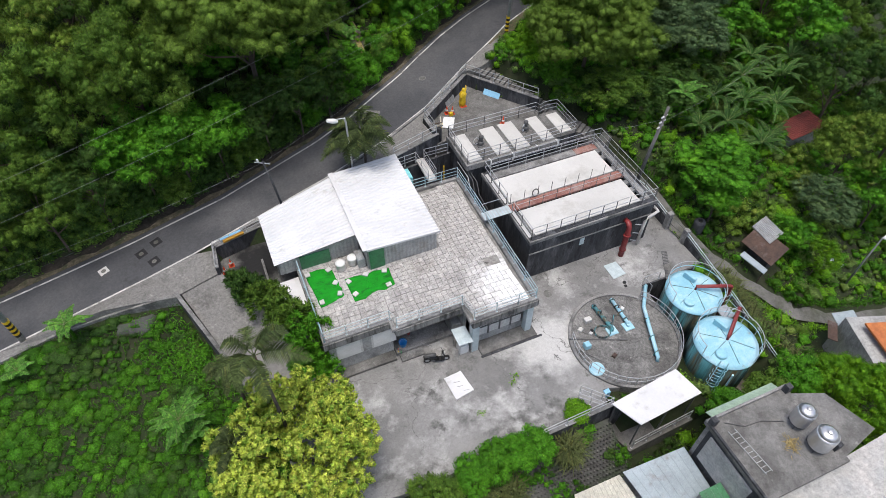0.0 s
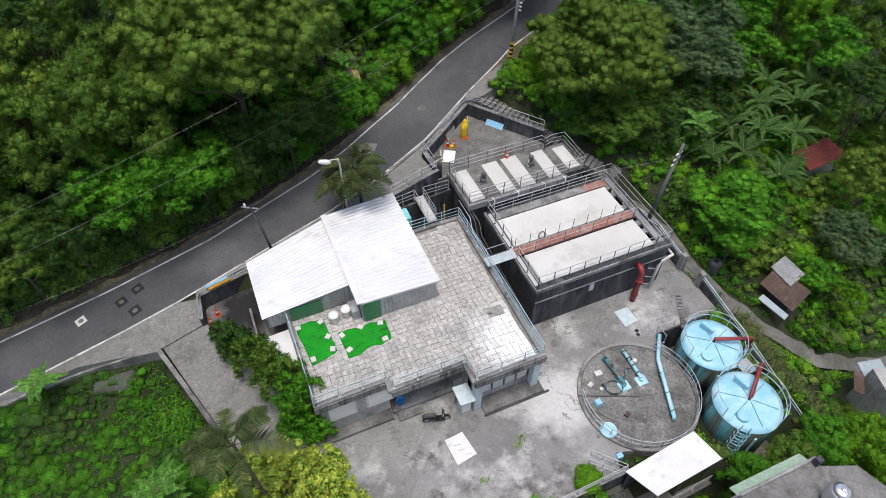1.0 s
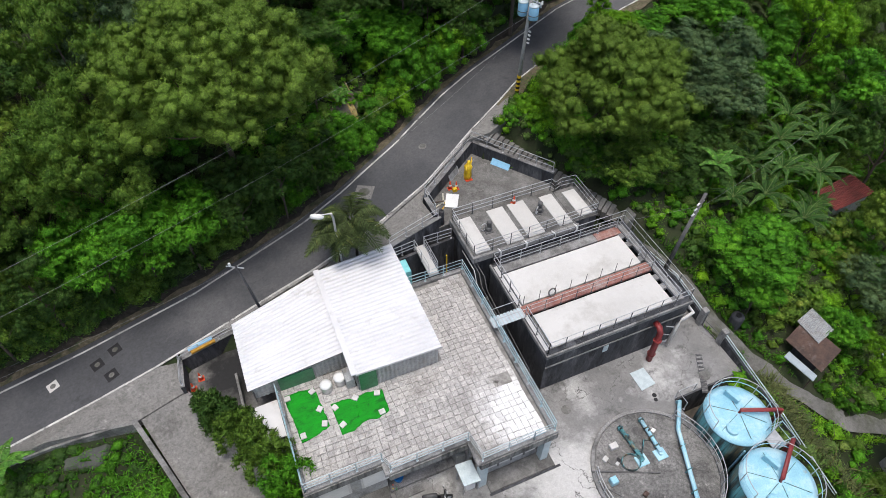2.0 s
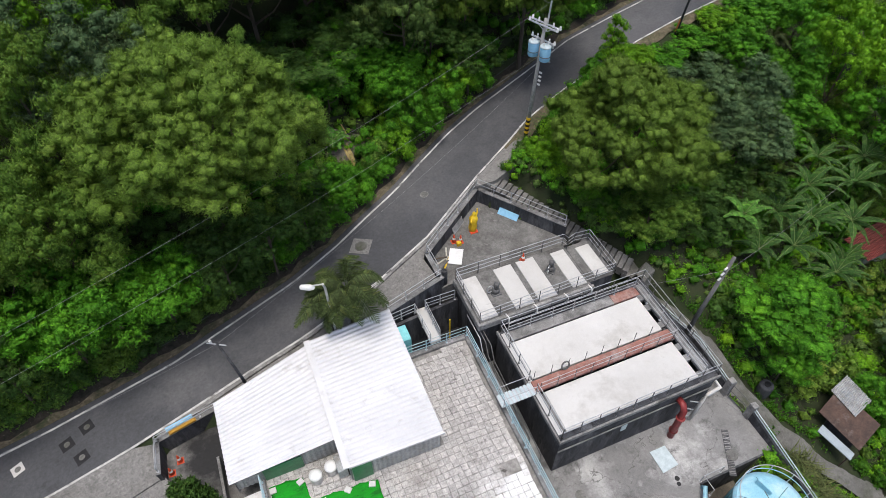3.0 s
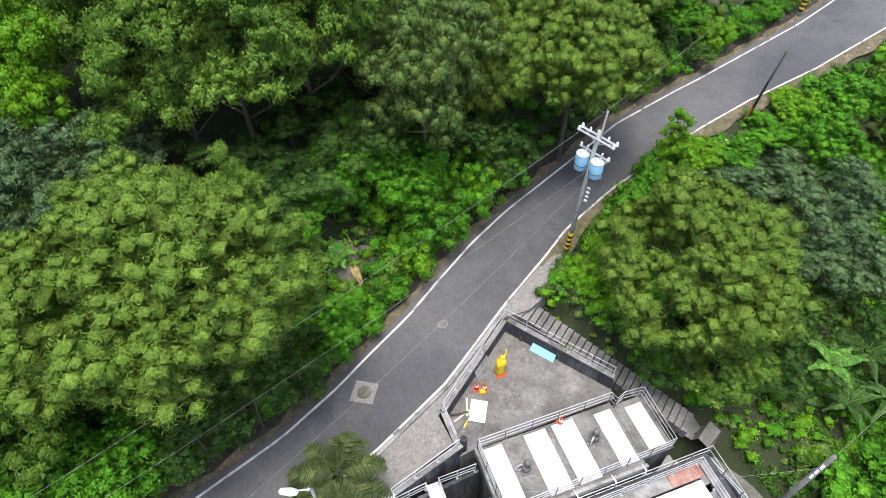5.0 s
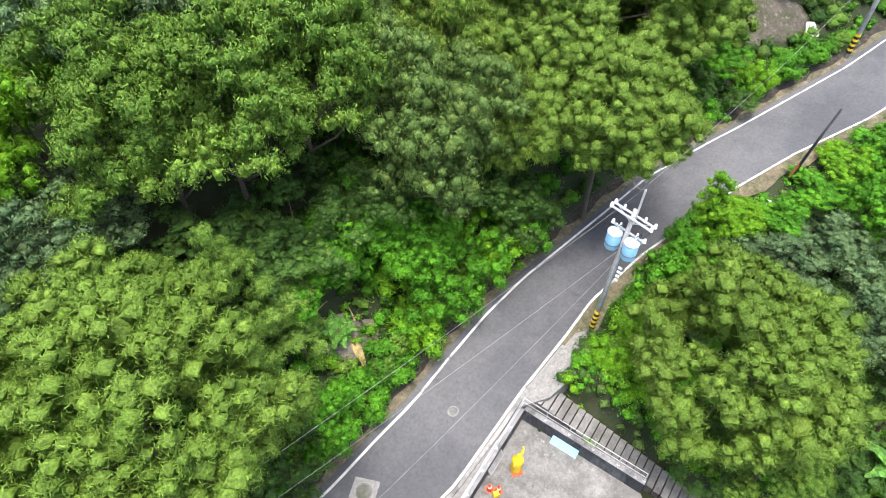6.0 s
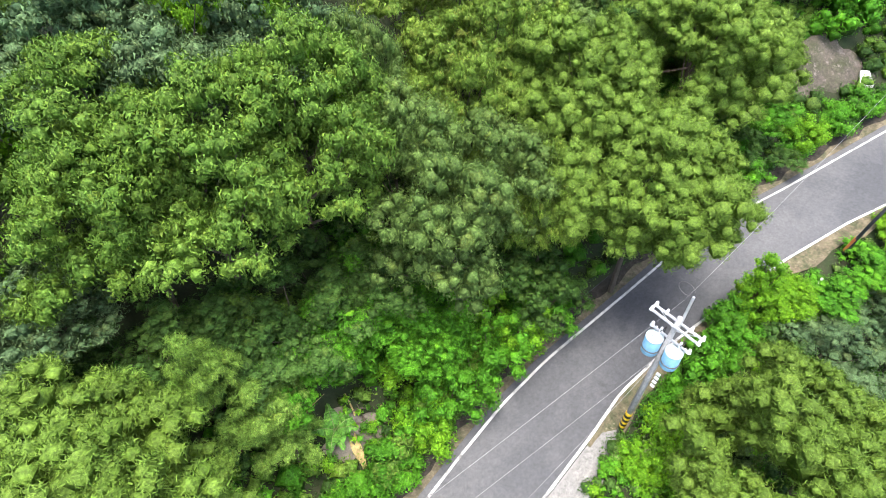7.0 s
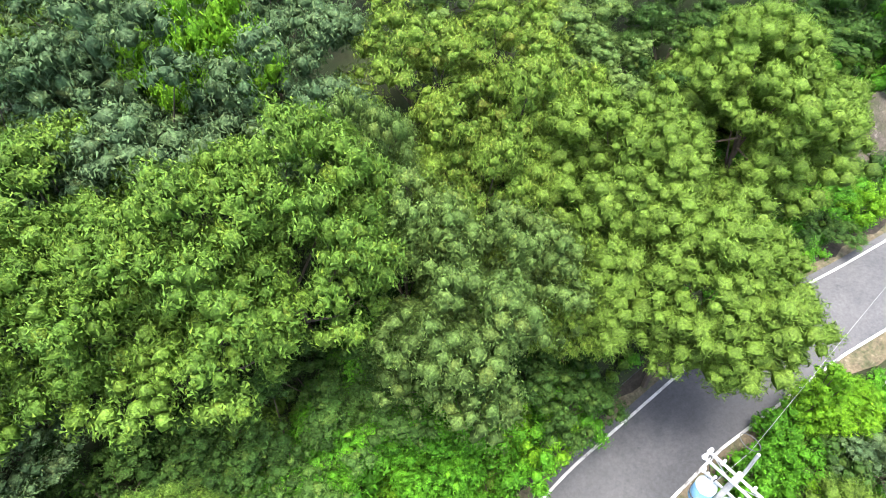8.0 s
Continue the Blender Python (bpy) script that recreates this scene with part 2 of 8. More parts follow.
TEAL_BOX = material("turquoise_box", (0.25, 0.66, 0.68), (0.22, 0.58, 0.6), 2, 30, 0.5, 0.05)
BARK = material("bark", (0.11, 0.085, 0.065), (0.06, 0.05, 0.04), 3, 25, 0.95, 0.8, stretch=(1, 1, 0.3))
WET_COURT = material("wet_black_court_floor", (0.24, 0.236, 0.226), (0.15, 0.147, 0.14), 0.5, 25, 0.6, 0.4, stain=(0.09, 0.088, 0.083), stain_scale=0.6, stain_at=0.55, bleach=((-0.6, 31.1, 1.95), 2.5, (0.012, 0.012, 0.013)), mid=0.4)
STRAW = material("dry_straw", (0.42, 0.33, 0.14), (0.28, 0.21, 0.09), 4, 30, 0.9, 0.1)
TAN = material("tan_concrete", (0.27, 0.235, 0.19), (0.18, 0.157, 0.127), 0.7, 20, 0.9, 0.4, stain=(0.1, 0.09, 0.075), stain_scale=0.6)
TANK_TOP = material("tank_top_concrete", (0.23, 0.225, 0.215), (0.13, 0.127, 0.12), 0.6, 22, 0.85, 0.35, stain=(0.075, 0.073, 0.069), stain_scale=0.7, stain_at=0.56, stain2=(0.36, 0.35, 0.33), stain2_scale=1.6, stain2_at=0.64, fine_amount=0.35, mid=0.55)
FASCIA = material("rain_streaked_fascia", (0.3, 0.295, 0.285), (0.2, 0.195, 0.19), 0.6, 20, 0.88, 0.3, stain=(0.055, 0.054, 0.052), stain_scale=1.6, stain_at=0.52, stain_soft=0.08, stretch=(1, 1, 0.18))
LANE = material("dirty_lane_concrete", (0.17, 0.165, 0.155), (0.11, 0.107, 0.098), 0.7, 20, 0.9, 0.4, stain=(0.05, 0.06, 0.03), stain_scale=0.6, stain_at=0.6, mid=0.3)
OLIVE_LEAF = foliage("olive_leaf", (0.138, 0.228, 0.033), (0.102, 0.179, 0.023), spread=0.24, tone=0.06, young=(0.16, 0.245, 0.036))
FOREST_LEAF = foliage("forest_leaf", (0.12, 0.214, 0.029), (0.079, 0.161, 0.022), tone=0.12)
DARK_LEAF = foliage("dark_leaf", (0.063, 0.132, 0.024), (0.039, 0.094, 0.018), tone=0.2)
GREY_LEAF = foliage("grey_green_leaf", (0.118, 0.192, 0.045), (0.088, 0.155, 0.036), tone=0.12)
BLUE_LEAF = foliage("blue_green_leaf", (0.111, 0.182, 0.072), (0.058, 0.111, 0.046), tone=0.15)
BRIGHT_LEAF = foliage("bright_leaf", (0.091, 0.275, 0.015), (0.055, 0.189, 0.012), tone=0.15)
LIME_LEAF = foliage("lime_leaf", (0.163, 0.254, 0.033), (0.104, 0.189, 0.026), tone=0.12, young=(0.25, 0.28, 0.05))
BAMBOO_LEAF = foliage("bamboo_leaf", (0.17, 0.29, 0.05), (0.12, 0.23, 0.035), tone=0.1)
YELLOW_LEAF = foliage("yellow_leaf", (0.483, 0.552, 0.081), (0.161, 0.287, 0.034), scale=2.2, spread=0.3, young=(0.62, 0.6, 0.12))
GRASS = foliage("ground_leaf", (0.063, 0.184, 0.011), (0.036, 0.121, 0.008), scale=0.25, spread=0.25)
BANANA_LEAF = foliage("banana_leaf", (0.06, 0.14, 0.028), (0.035, 0.09, 0.018), spread=0.25)
PALE_LEAF = foliage("pale_banana_leaf", (0.1, 0.25, 0.038), (0.07, 0.19, 0.028))
MIDRIB = foliage("leaf_rib", (0.2, 0.27, 0.1), (0.16, 0.22, 0.08), spread=0.15)
PALM_LEAF = foliage("palm_leaf", (0.075, 0.105, 0.035), (0.04, 0.062, 0.02), spread=0.4)
SHINY_LEAF = foliage("fresh_lime_leaf", (0.15, 0.33, 0.014), (0.09, 0.235, 0.011), spread=0.25)
REED = foliage("dry_reed_leaf", (0.12, 0.145, 0.05), (0.07, 0.09, 0.03), spread=0.35)
SAND = material("sandy_verge", (0.165, 0.135, 0.088), (0.1, 0.082, 0.052), 1.5, 20, 0.95, 0.6, stain=(0.04, 0.055, 0.02), stain_scale=1.2, stain_at=0.56, stain2=(0.24, 0.21, 0.15), stain2_scale=3.0, stain2_at=0.64, mid=0.5)
PALE_SOIL = material("pale_bare_soil", (0.105, 0.088, 0.072), (0.06, 0.05, 0.04), 0.6, 14, 0.95, 0.8, stain=(0.04, 0.045, 0.02), stain_scale=0.9, stain_at=0.52, stain2=(0.16, 0.14, 0.12), stain2_scale=2.0, mid=0.5)
COBBLE = material("cobbled_bank", (0.1, 0.098, 0.095), (0.055, 0.054, 0.052), 1.2, 20, 0.9, 0.5, stain=(0.03, 0.05, 0.018), stain_scale=0.6, stain_at=0.52, per_object=0.2, per_island=0.35)
ROOF_GREY = material("grey_roof_sheet", (0.42, 0.42, 0.41), (0.33, 0.33, 0.32), 0.7, 25, 0.8, 0.2, stain=(0.52, 0.5, 0.47), stain_scale=0.8, per_island=0.08)
ROOF_BLUE = material("blue_grey_roof_sheet", (0.36, 0.42, 0.45), (0.28, 0.33, 0.355), 0.6, 30, 0.5, 0.1, stain=(0.2, 0.19, 0.17), stain_scale=1.5, stain_at=0.66, mid=0.12)
CREAM = material("cream_roof_sheet", (0.55, 0.53, 0.45), (0.45, 0.43, 0.36), 0.6, 30, 0.6, 0.1, stain=(0.25, 0.17, 0.1), stain_scale=1.6, stain_at=0.7)
RUST = material("rusty_brown_sheet", (0.1, 0.06, 0.045), (0.06, 0.04, 0.032), 1.0, 25, 0.85, 0.3, stain=(0.18, 0.16, 0.15), stain_scale=1.2, stain_at=0.66)
TERRACOTTA = material("orange_roof", (0.5, 0.17, 0.05), (0.38, 0.12, 0.04), 1.0, 25, 0.7, 0.2)
RED_ROOF = material("faded_red_roof", (0.17, 0.035, 0.03), (0.1, 0.025, 0.022), 1.0, 25, 0.8, 0.2)
WHITE = material("white_paint", (0.78, 0.78, 0.76), (0.66, 0.66, 0.64), 1.0, 25, 0.6, 0.05, mid=0.1)


# ---- mesh helpers ----
class Geo:
    """Collects vertices and faces for one mesh."""

    def __init__(self):
        self.v, self.f = [], []

    def add(self, verts, faces):
        n = len(self.v)
        self.v += [tuple(p) for p in verts]
        self.f += [tuple(i + n for i in f) for f in faces]
        return self

    def box(self, x0, x1, y0, y1, z0, z1, c=0.0, m=None):
        """A box; c chamfers its upper edges."""
        if c:
            verts = [(x0, y0, z0), (x1, y0, z0), (x1, y1, z0), (x0, y1, z0), (x0, y0, z1 - c), (x1, y0, z1 - c), (x1, y1, z1 - c), (x0, y1, z1 - c),
                     (x0 + c, y0 + c, z1), (x1 - c, y0 + c, z1), (x1 - c, y1 - c, z1), (x0 + c, y1 - c, z1)]
            faces = [(3, 2, 1, 0), (8, 9, 10, 11)] + [(i, (i + 1) % 4, 4 + (i + 1) % 4, 4 + i) for i in range(4)] + [(4 + i, 4 + (i + 1) % 4, 8 + (i + 1) % 4, 8 + i) for i in range(4)]
        else:
            verts = [(x0, y0, z0), (x1, y0, z0), (x1, y1, z0), (x0, y1, z0), (x0, y0, z1), (x1, y0, z1), (x1, y1, z1), (x0, y1, z1)]
            faces = [(3, 2, 1, 0), (4, 5, 6, 7), (0, 1, 5, 4), (1, 2, 6, 5), (2, 3, 7, 6), (3, 0, 4, 7)]
        if m is not None:
            verts = [m @ Vector(p) for p in verts]
        return self.add(verts, faces)

    def prism(self, poly, z0, z1):
        """poly: (x, y) counter-clockwise; z0 and z1 may be functions of x, y."""
        n = len(poly)
        lo = [(x, y, z0(x, y) if callable(z0) else z0) for x, y in poly]
        hi = [(x, y, z1(x, y) if callable(z1) else z1) for x, y in poly]
        return self.add(lo + hi, [tuple(range(n - 1, -1, -1)), tuple(range(n, 2 * n))] + [(i, (i + 1) % n, n + (i + 1) % n, n + i) for i in range(n)])

    def tube(self, pts, r, n=8, r_end=None, caps=True):
        """A round bar along pts, tapering to r_end."""
        pts = [Vector(p) for p in pts]
        base, rings = len(self.v), []
        for i, p in enumerate(pts):
            d = (pts[min(i + 1, len(pts) - 1)] - pts[max(i - 1, 0)]).normalized()
            a = d.orthogonal().normalized() if abs(d.z) > 0.9 else d.cross(Vector((0, 0, 1))).normalized()
            b = d.cross(a)
            rr = r + ((r_end if r_end is not None else r) - r) * i / max(1, len(pts) - 1)
            rings.append([p + (a * math.cos(k * math.tau / n) + b * math.sin(k * math.tau / n)) * rr for k in range(n)])
        self.v += [tuple(p) for ring in rings for p in ring]
        for i in range(len(pts) - 1):
            for k in range(n):
                self.f.append((base + i * n + k, base + i * n + (k + 1) % n, base + (i + 1) * n + (k + 1) % n, base + (i + 1) * n + k))
        if caps:
            self.f.append(tuple(base + k for k in range(n - 1, -1, -1)))
            self.f.append(tuple(base + (len(pts) - 1) * n + k for k in range(n)))
        return self

    def lathe(self, profile, x, y, n=24):
        """profile: (radius, z) from low to high round the upright through x, y."""
        base = len(self.v)
        for r, z in profile:
            self.v += [(x + r * math.cos(k * math.tau / n), y + r * math.sin(k * math.tau / n), z) for k in range(n)]
        for i in range(len(profile) - 1):
            for k in range(n):
                self.f.append((base + i * n + k, base + i * n + (k + 1) % n, base + (i + 1) * n + (k + 1) % n, base + (i + 1) * n + k))
        self.f.append(tuple(base + k for k in range(n - 1, -1, -1)))
        self.f.append(tuple(base + (len(profile) - 1) * n + k for k in range(n)))
        return self

    def mesh(self, name, mat, smooth=False):
        me = bpy.data.meshes.new(name)
        me.from_pydata(self.v, [], self.f)
        me.materials.append(mat)
        if smooth:
            me.polygons.foreach_set("use_smooth", [len(f) <= 4 for f in self.f])
        me.update()
        return me


def part(name, geo, mat, parent=None, label="", smooth=False):
    """Links geo as one mesh object under a thing or a part."""
    ob = new(name, geo.mesh(name, mat, smooth))
    ob.parent = parent
    if label:
        ob["label"] = label
    return ob


def thing(name, label, category, group="", kind="", at=(0, 0, 0)):
    ob = new(name)
    ob.empty_display_size = 0.3
    ob.location = at
    return tagged(ob, label, category, group, kind)


def solid(name, geo, mat, label, category, group="", kind="", smooth=False):
    return tagged(part(name, geo, mat, smooth=smooth), label, category, group, kind)


def lerp_line(pts, step):
    """Points along a polyline at even steps, its corners included."""
    out = []
    for a, b in zip(pts, pts[1:]):
        a, b = Vector(a), Vector(b)
        n = max(1, round((b - a).length / step))
        out += [a + (b - a) * i / n for i in range(n)]
    return out + [Vector(pts[-1])]


def railing(label, pts, height=1.1, rails=(1.0, 0.55), step=1.4, mat=None, post_mat=None, r=0.03, close=False, group="railings"):
    """A railing along pts (its foot): posts every step and level rails at the given shares of its height."""
    mat = mat or GALV
    ob = thing("railing", label, "railing", group)
    if close:
        pts = list(pts) + [pts[0]]
    up = Vector((0, 0, height))
    for p in lerp_line(pts, step)[: -1 if close else None]:
        part("post", Geo().tube([p, p + up], r, 6), post_mat or mat, ob)
        part("foot_plate", Geo().box(p.x - 0.06, p.x + 0.06, p.y - 0.06, p.y + 0.06, p.z, p.z + 0.02), post_mat or mat, ob)
    for share in rails:
        part("rail", Geo().tube([Vector(p) + up * share for p in pts], r * 0.9, 6), mat, ob)
    return ob


# ---- terrain ----
ROAD_L = [(-300, 28), (-60, 33.5), (-30, 34.3), (-17.7, 35.1), (-13.9, 35.5), (-8.9, 36.1), (-1.9, 37.3), (1.7, 38.4), (6.2, 39.8), (9.6, 41.4), (12, 42.8),
          (14.6, 44.2), (17.1, 45.9), (20.2, 47.9), (23.3, 49.5), (29.2, 51.9), (34, 53.9), (39.4, 55.1), (42.1, 55.6), (52.6, 57.9), (66, 62), (90, 72), (300, 190)]
ROAD_R = [(-300, 24), (-60, 29.3), (-30, 30.1), (-17.5, 30.9), (-12.8, 31.6), (-8.4, 32.25), (-4.6, 32.95), (3.2, 34.9), (5.8, 35.5), (10.6, 37.1), (15.3, 39.3),
          (20.4, 42.8), (23.7, 44.8), (26.1, 46.4), (30.3, 48.2), (38.5, 50.7), (43.5, 51.75), (49.9, 52.6), (58.2, 54.4), (70, 58.6), (93, 68), (303, 185)]


def road_z(x):
    return 3.35 + 0.116 * min(max(x, -45), 75)


def resample(line, n=240):
    p = np.array(line, float)
    s = np.concatenate([[0], np.cumsum(np.hypot(*np.diff(p, axis=0).T))])
    inner = np.sort(np.concatenate([np.linspace(0, s[-1], 40), np.linspace(s[1], s[-2], n)]))
    return np.stack([np.interp(inner, s, p[:, 0]), np.interp(inner, s, p[:, 1])], 1)


LEFT_EDGE, RIGHT_EDGE = resample(ROAD_L), resample(ROAD_R)
COMPOUND = np.array([(-3.6, 32.2), (0.2, 33.0), (10.4, 34.6), (14.3, 37.3), (19.8, 41.7), (24.2, 36.4), (27.4, 33), (29.8, 27.5), (30.0, 10.4), (23.6, 10.4), (16.9, 12.2), (8, 12.6), (-3, 12.6), (-1.2, 19), (-3.4, 27)])


def inside(x, y, poly):
    hit = np.zeros(np.shape(x), bool)
    for (x0, y0), (x1, y1) in zip(poly, np.roll(poly, -1, 0)):
        hit ^= ((y0 > y) != (y1 > y)) & (x < (x1 - x0) * (y - y0) / ((y1 - y0) or 1e-9) + x0)
    return hit


def signed(x, y, line):
    """Distance to a polyline, above zero on its left."""
    best, sign = np.full(np.shape(x), 1e9), np.zeros(np.shape(x))
    for (x0, y0), (x1, y1) in zip(line, line[1:]):
        dx, dy = x1 - x0, y1 - y0
        k = np.clip(((x - x0) * dx + (y - y0) * dy) / (dx * dx + dy * dy), 0, 1)
        d = np.hypot(x - x0 - k * dx, y - y0 - k * dy)
        near = d < best
        best = np.where(near, d, best)
        sign = np.where(near, np.sign(dx * (y - y0) - dy * (x - x0)), sign)
    return best * sign


def smooth01(v):
    v = np.clip(v, 0, 1)
    return v * v * (3 - 2 * v)


def waves(x, y):
    return 0.35 * np.sin(x * 0.31 + 1.3) * np.cos(y * 0.27) + 0.18 * np.sin(x * 0.83 + y * 0.6) + 0.1 * np.sin(x * 1.9 - y * 1.4)


def height(x, y):
    """The ground's height: hillside above the road, the falling valley side below it, the levelled compound between."""
    x, y = np.asarray(x, float), np.asarray(y, float)
    cz = 3.35 + 0.116 * np.clip(x, -45, 75)
    dl, dr = signed(x, y, ROAD_L), -signed(x, y, ROAD_R)
    up = np.clip(dl - 0.9, 0, None)
    hill = cz - 0.1 + 0.75 * np.clip(up, 0, 5) + 0.5 * np.clip(up - 5, 0, 10) + 0.3 * np.clip(up - 15, 0, 45) + 0.06 * np.clip(up - 60, 0, 300) + waves(x, y) * smooth01(up / 4)
    east = np.clip(1 + 0.3 * (y - 28) - 0.2 * (x - 30), -14, 30)
    west = 1.2 + 0.25 * (y - 30) + 0.05 * (x + 6)
    south = -3.6 + 0.08 * (y - 8)
    low = np.where(x > 26, east, np.where(x < -3, west, -0.6))
    k = smooth01((x - 22) / 10)
    low = np.where((x > 22) & (x < 32), (1 - k) * np.where(y > 32, east, -3.2) + k * east, low)
    low = np.where((y < 12.4) & (x > -12) & (x <= 32), south + (low * 0), low)
    kk = smooth01((12.4 - y) / 6)
    low = np.where((x < 1) & (y < 12.4), west * (1 - kk) + np.minimum(west, south) * kk, low)
    low = np.maximum(low, -16) + 0.4 * waves(x, y)
    edge = smooth01((dr - 0.8) / 4.5)
    valley = (cz - 0.12) * (1 - edge) + low * edge
    z = np.where(dl > 0, hill, np.where(dr > 0, valley, cz - 0.25))
    comp = inside(x, y, COMPOUND)
    along_k = np.clip(((x - 21.35) * 5.95 + (y - 41.9) * -7.9) / (5.95 ** 2 + 7.9 ** 2), 0, 1)
    off = np.hypot(x - 21.35 - 5.95 * along_k, y - 41.9 + 7.9 * along_k)
    z = np.where((off < 1.5) & (dr > 0.6), np.minimum(z, 5.0 - 2.72 * along_k), z)
    z = z + 0.8 * np.exp(-((x - 35) ** 2 + (y - 19.5) ** 2) / 6.0)
    return np.where(comp, np.where((x > 23.8) & (x < 28.3) & (y < 20), -3.1, -0.5), z)


def ground_at(x, y):
    return float(height(np.array([x]), np.array([y]))[0])


gx = np.concatenate([np.linspace(-1500, -60, 12), np.arange(-55, 80.1, 0.7), np.linspace(90, 1500, 14)])
gy = np.concatenate([np.linspace(-1500, -30, 10), np.arange(-25, 95.1, 0.7), np.linspace(105, 1500, 14)])
GX, GY = np.meshgrid(gx, gy)
GZ = height(GX, GY)
ground = bpy.data.meshes.new("ground")
nx, ny = len(gx), len(gy)
idx = np.arange(nx * ny).reshape(ny, nx)
ground.from_pydata(np.stack([GX, GY, GZ], -1).reshape(-1, 3).tolist(), [], np.stack([idx[:-1, :-1], idx[:-1, 1:], idx[1:, 1:], idx[1:, :-1]], -1).reshape(-1, 4).tolist())
ground.materials.append(SOIL)
ground.polygons.foreach_set("use_smooth", [True] * len(ground.polygons))
tagged(new("ground", ground), "dark soil hillside under dense green growth", "ground", kind="structure")


def strip(a, b, za, zb, n=None):
    """A sheet between two lines of (x, y) of equal length."""
    g = Geo()
    k = len(a)
    g.add([(x, y, za(x)) for x, y in a] + [(x, y, zb(x)) for x, y in b], [(i + k, i + 1 + k, i + 1, i) for i in range(k - 1)])
    return g


def offset(line, d):
    p = np.array(line, float)
    t = np.gradient(p, axis=0)
    t /= np.hypot(*t.T)[:, None]
    return p + np.stack([-t[:, 1], t[:, 0]], 1) * d


n_edge = 200
near = np.linspace(0, 1, n_edge)


def along(line, n=n_edge):
    p = np.array(line, float)
    s = np.concatenate([[0], np.cumsum(np.hypot(*np.diff(p, axis=0).T))])
    return np.stack([np.interp(near * s[-1], s, p[:, 0]), np.interp(near * s[-1], s, p[:, 1])], 1)


L_LINE, R_LINE = along(ROAD_L[1:-1]), along(ROAD_R[1:-1])
L_OUT, R_OUT = offset(L_LINE, 0.35), offset(R_LINE, -0.16)
road = solid("road", strip(L_OUT, R_OUT, road_z, road_z), ASPHALT, "worn grey asphalt mountain road with patches", "road", kind="structure")
for line in (offset(L_LINE, -0.07), offset(R_LINE, -0.07)):
    part("edge_line", strip(offset(line, 0.07), offset(line, -0.07), lambda x: road_z(x) + 0.006, lambda x: road_z(x) + 0.006), ROAD_PAINT, road, "worn white edge line")
ragged = offset(L_OUT, 0.42) + np.stack([np.zeros(n_edge), 0.16 * np.sin(L_OUT[:, 0] * 1.9) + 0.1 * np.sin(L_OUT[:, 0] * 4.7)], 1)
part("verge", strip(ragged, L_OUT, lambda x: road_z(x) + 0.06, lambda x: road_z(x) + 0.012), SAND, road, "sandy strip with dry leaves along the gutter")
part("verge", strip(offset(L_OUT, 1.6), ragged, lambda x: road_z(x) + 0.4, lambda x: road_z(x) + 0.06), LITTER, road, "brown leaf litter under the bank")
RV = R_LINE[R_LINE[:, 0] > 22.8]
part("verge", strip(offset(RV, -0.16), offset(RV, -1.15) + np.stack([np.zeros(len(RV)), 0.18 * np.sin(RV[:, 0] * 1.7)], 1), lambda x: road_z(x) + 0.012, lambda x: road_z(x) - 0.02), SAND, road, "sandy verge with dry leaves")


# ---- compound: slabs, walls and tanks ----
yard = solid("pavement", Geo().prism([(-2.6, 20.6), (-2.2, 13.4), (3, 12.7), (16.6, 12.7), (17.0, 13.9), (20.3, 12.9), (24.1, 15.5), (24.1, 19.9), (29.3, 19.9), (29.3, 27.4), (27.0, 33.0), (16.2, 33.2), (15.0, 33.0), (15.0, 22.0), (1.5, 22.6)], -0.5, 0.0),
             YARD, "stained grey concrete yard with pale bleached patches", "yard", kind="structure")
ramp_w = [(-6.15, 30.2), (-4.9, 26.5), (-3.6, 22.8), (-2.3, 19.0), (-2.2, 14.0)]
ramp_e = [(-3.5, 31.0), (-1.2, 27.0), (0.6, 23.2), (1.6, 20.0), (1.6, 14.0)]
ramp_z = [2.62, 1.85, 1.0, 0.2, 0.01]
g = Geo()
g.add([(x, y, z) for (x, y), z in zip(ramp_w, ramp_z)] + [(x, y, z) for (x, y), z in zip(ramp_e, ramp_z)] + [(x, y, z - 0.5) for (x, y), z in zip(ramp_w, ramp_z)] + [(x, y, z - 0.5) for (x, y), z in zip(ramp_e, ramp_z)],
      [(i, i + 1, i + 6, i + 5) for i in range(4)] + [(i + 10, i, i + 5, i + 15) for i in (0,)] + [(i + 10, i + 11, i + 1, i) for i in range(4)] + [(i + 5, i + 6, i + 16, i + 15) for i in range(4)])
solid("ramp", g, APRON, "grey concrete driveway sloping down from the road", "driveway", kind="structure")
apron = Geo()
edge = [(-24, 30.35), (-17.5, 30.75), (-12.8, 31.45), (-8.4, 32.1), (-4.6, 32.78), (-3.4, 32.5), (-3.3, 30.6), (-6.3, 29.7), (-7.5, 29.9), (-11, 30.4), (-14, 30.4), (-17.5, 29.9), (-24, 29.6)]
apron.prism(edge[::-1], lambda x, y: road_z(x) - 0.6, lambda x, y: road_z(x) + 0.004 if y > 31 or x < -12 else 2.66)
solid("apron", apron, APRON, "pale concrete apron between road and driveway", "pavement", kind="structure")
tri = Geo().prism([(10.7, 34.75), (14.5, 35.9), (14.3, 37.6), (16.9, 39.7), (19.6, 41.8), (21.4, 41.7), (23.2, 42.4), (25.2, 44.6), (24.0, 44.75), (20.4, 42.6), (15.3, 39.1), (10.6, 36.92), (5.8, 35.33), (3.2, 34.74), (-3.3, 33.15), (-3.3, 32.55), (0.2, 33.3)], lambda x, y: road_z(x) - 1.2, lambda x, y: road_z(x) + 0.004)
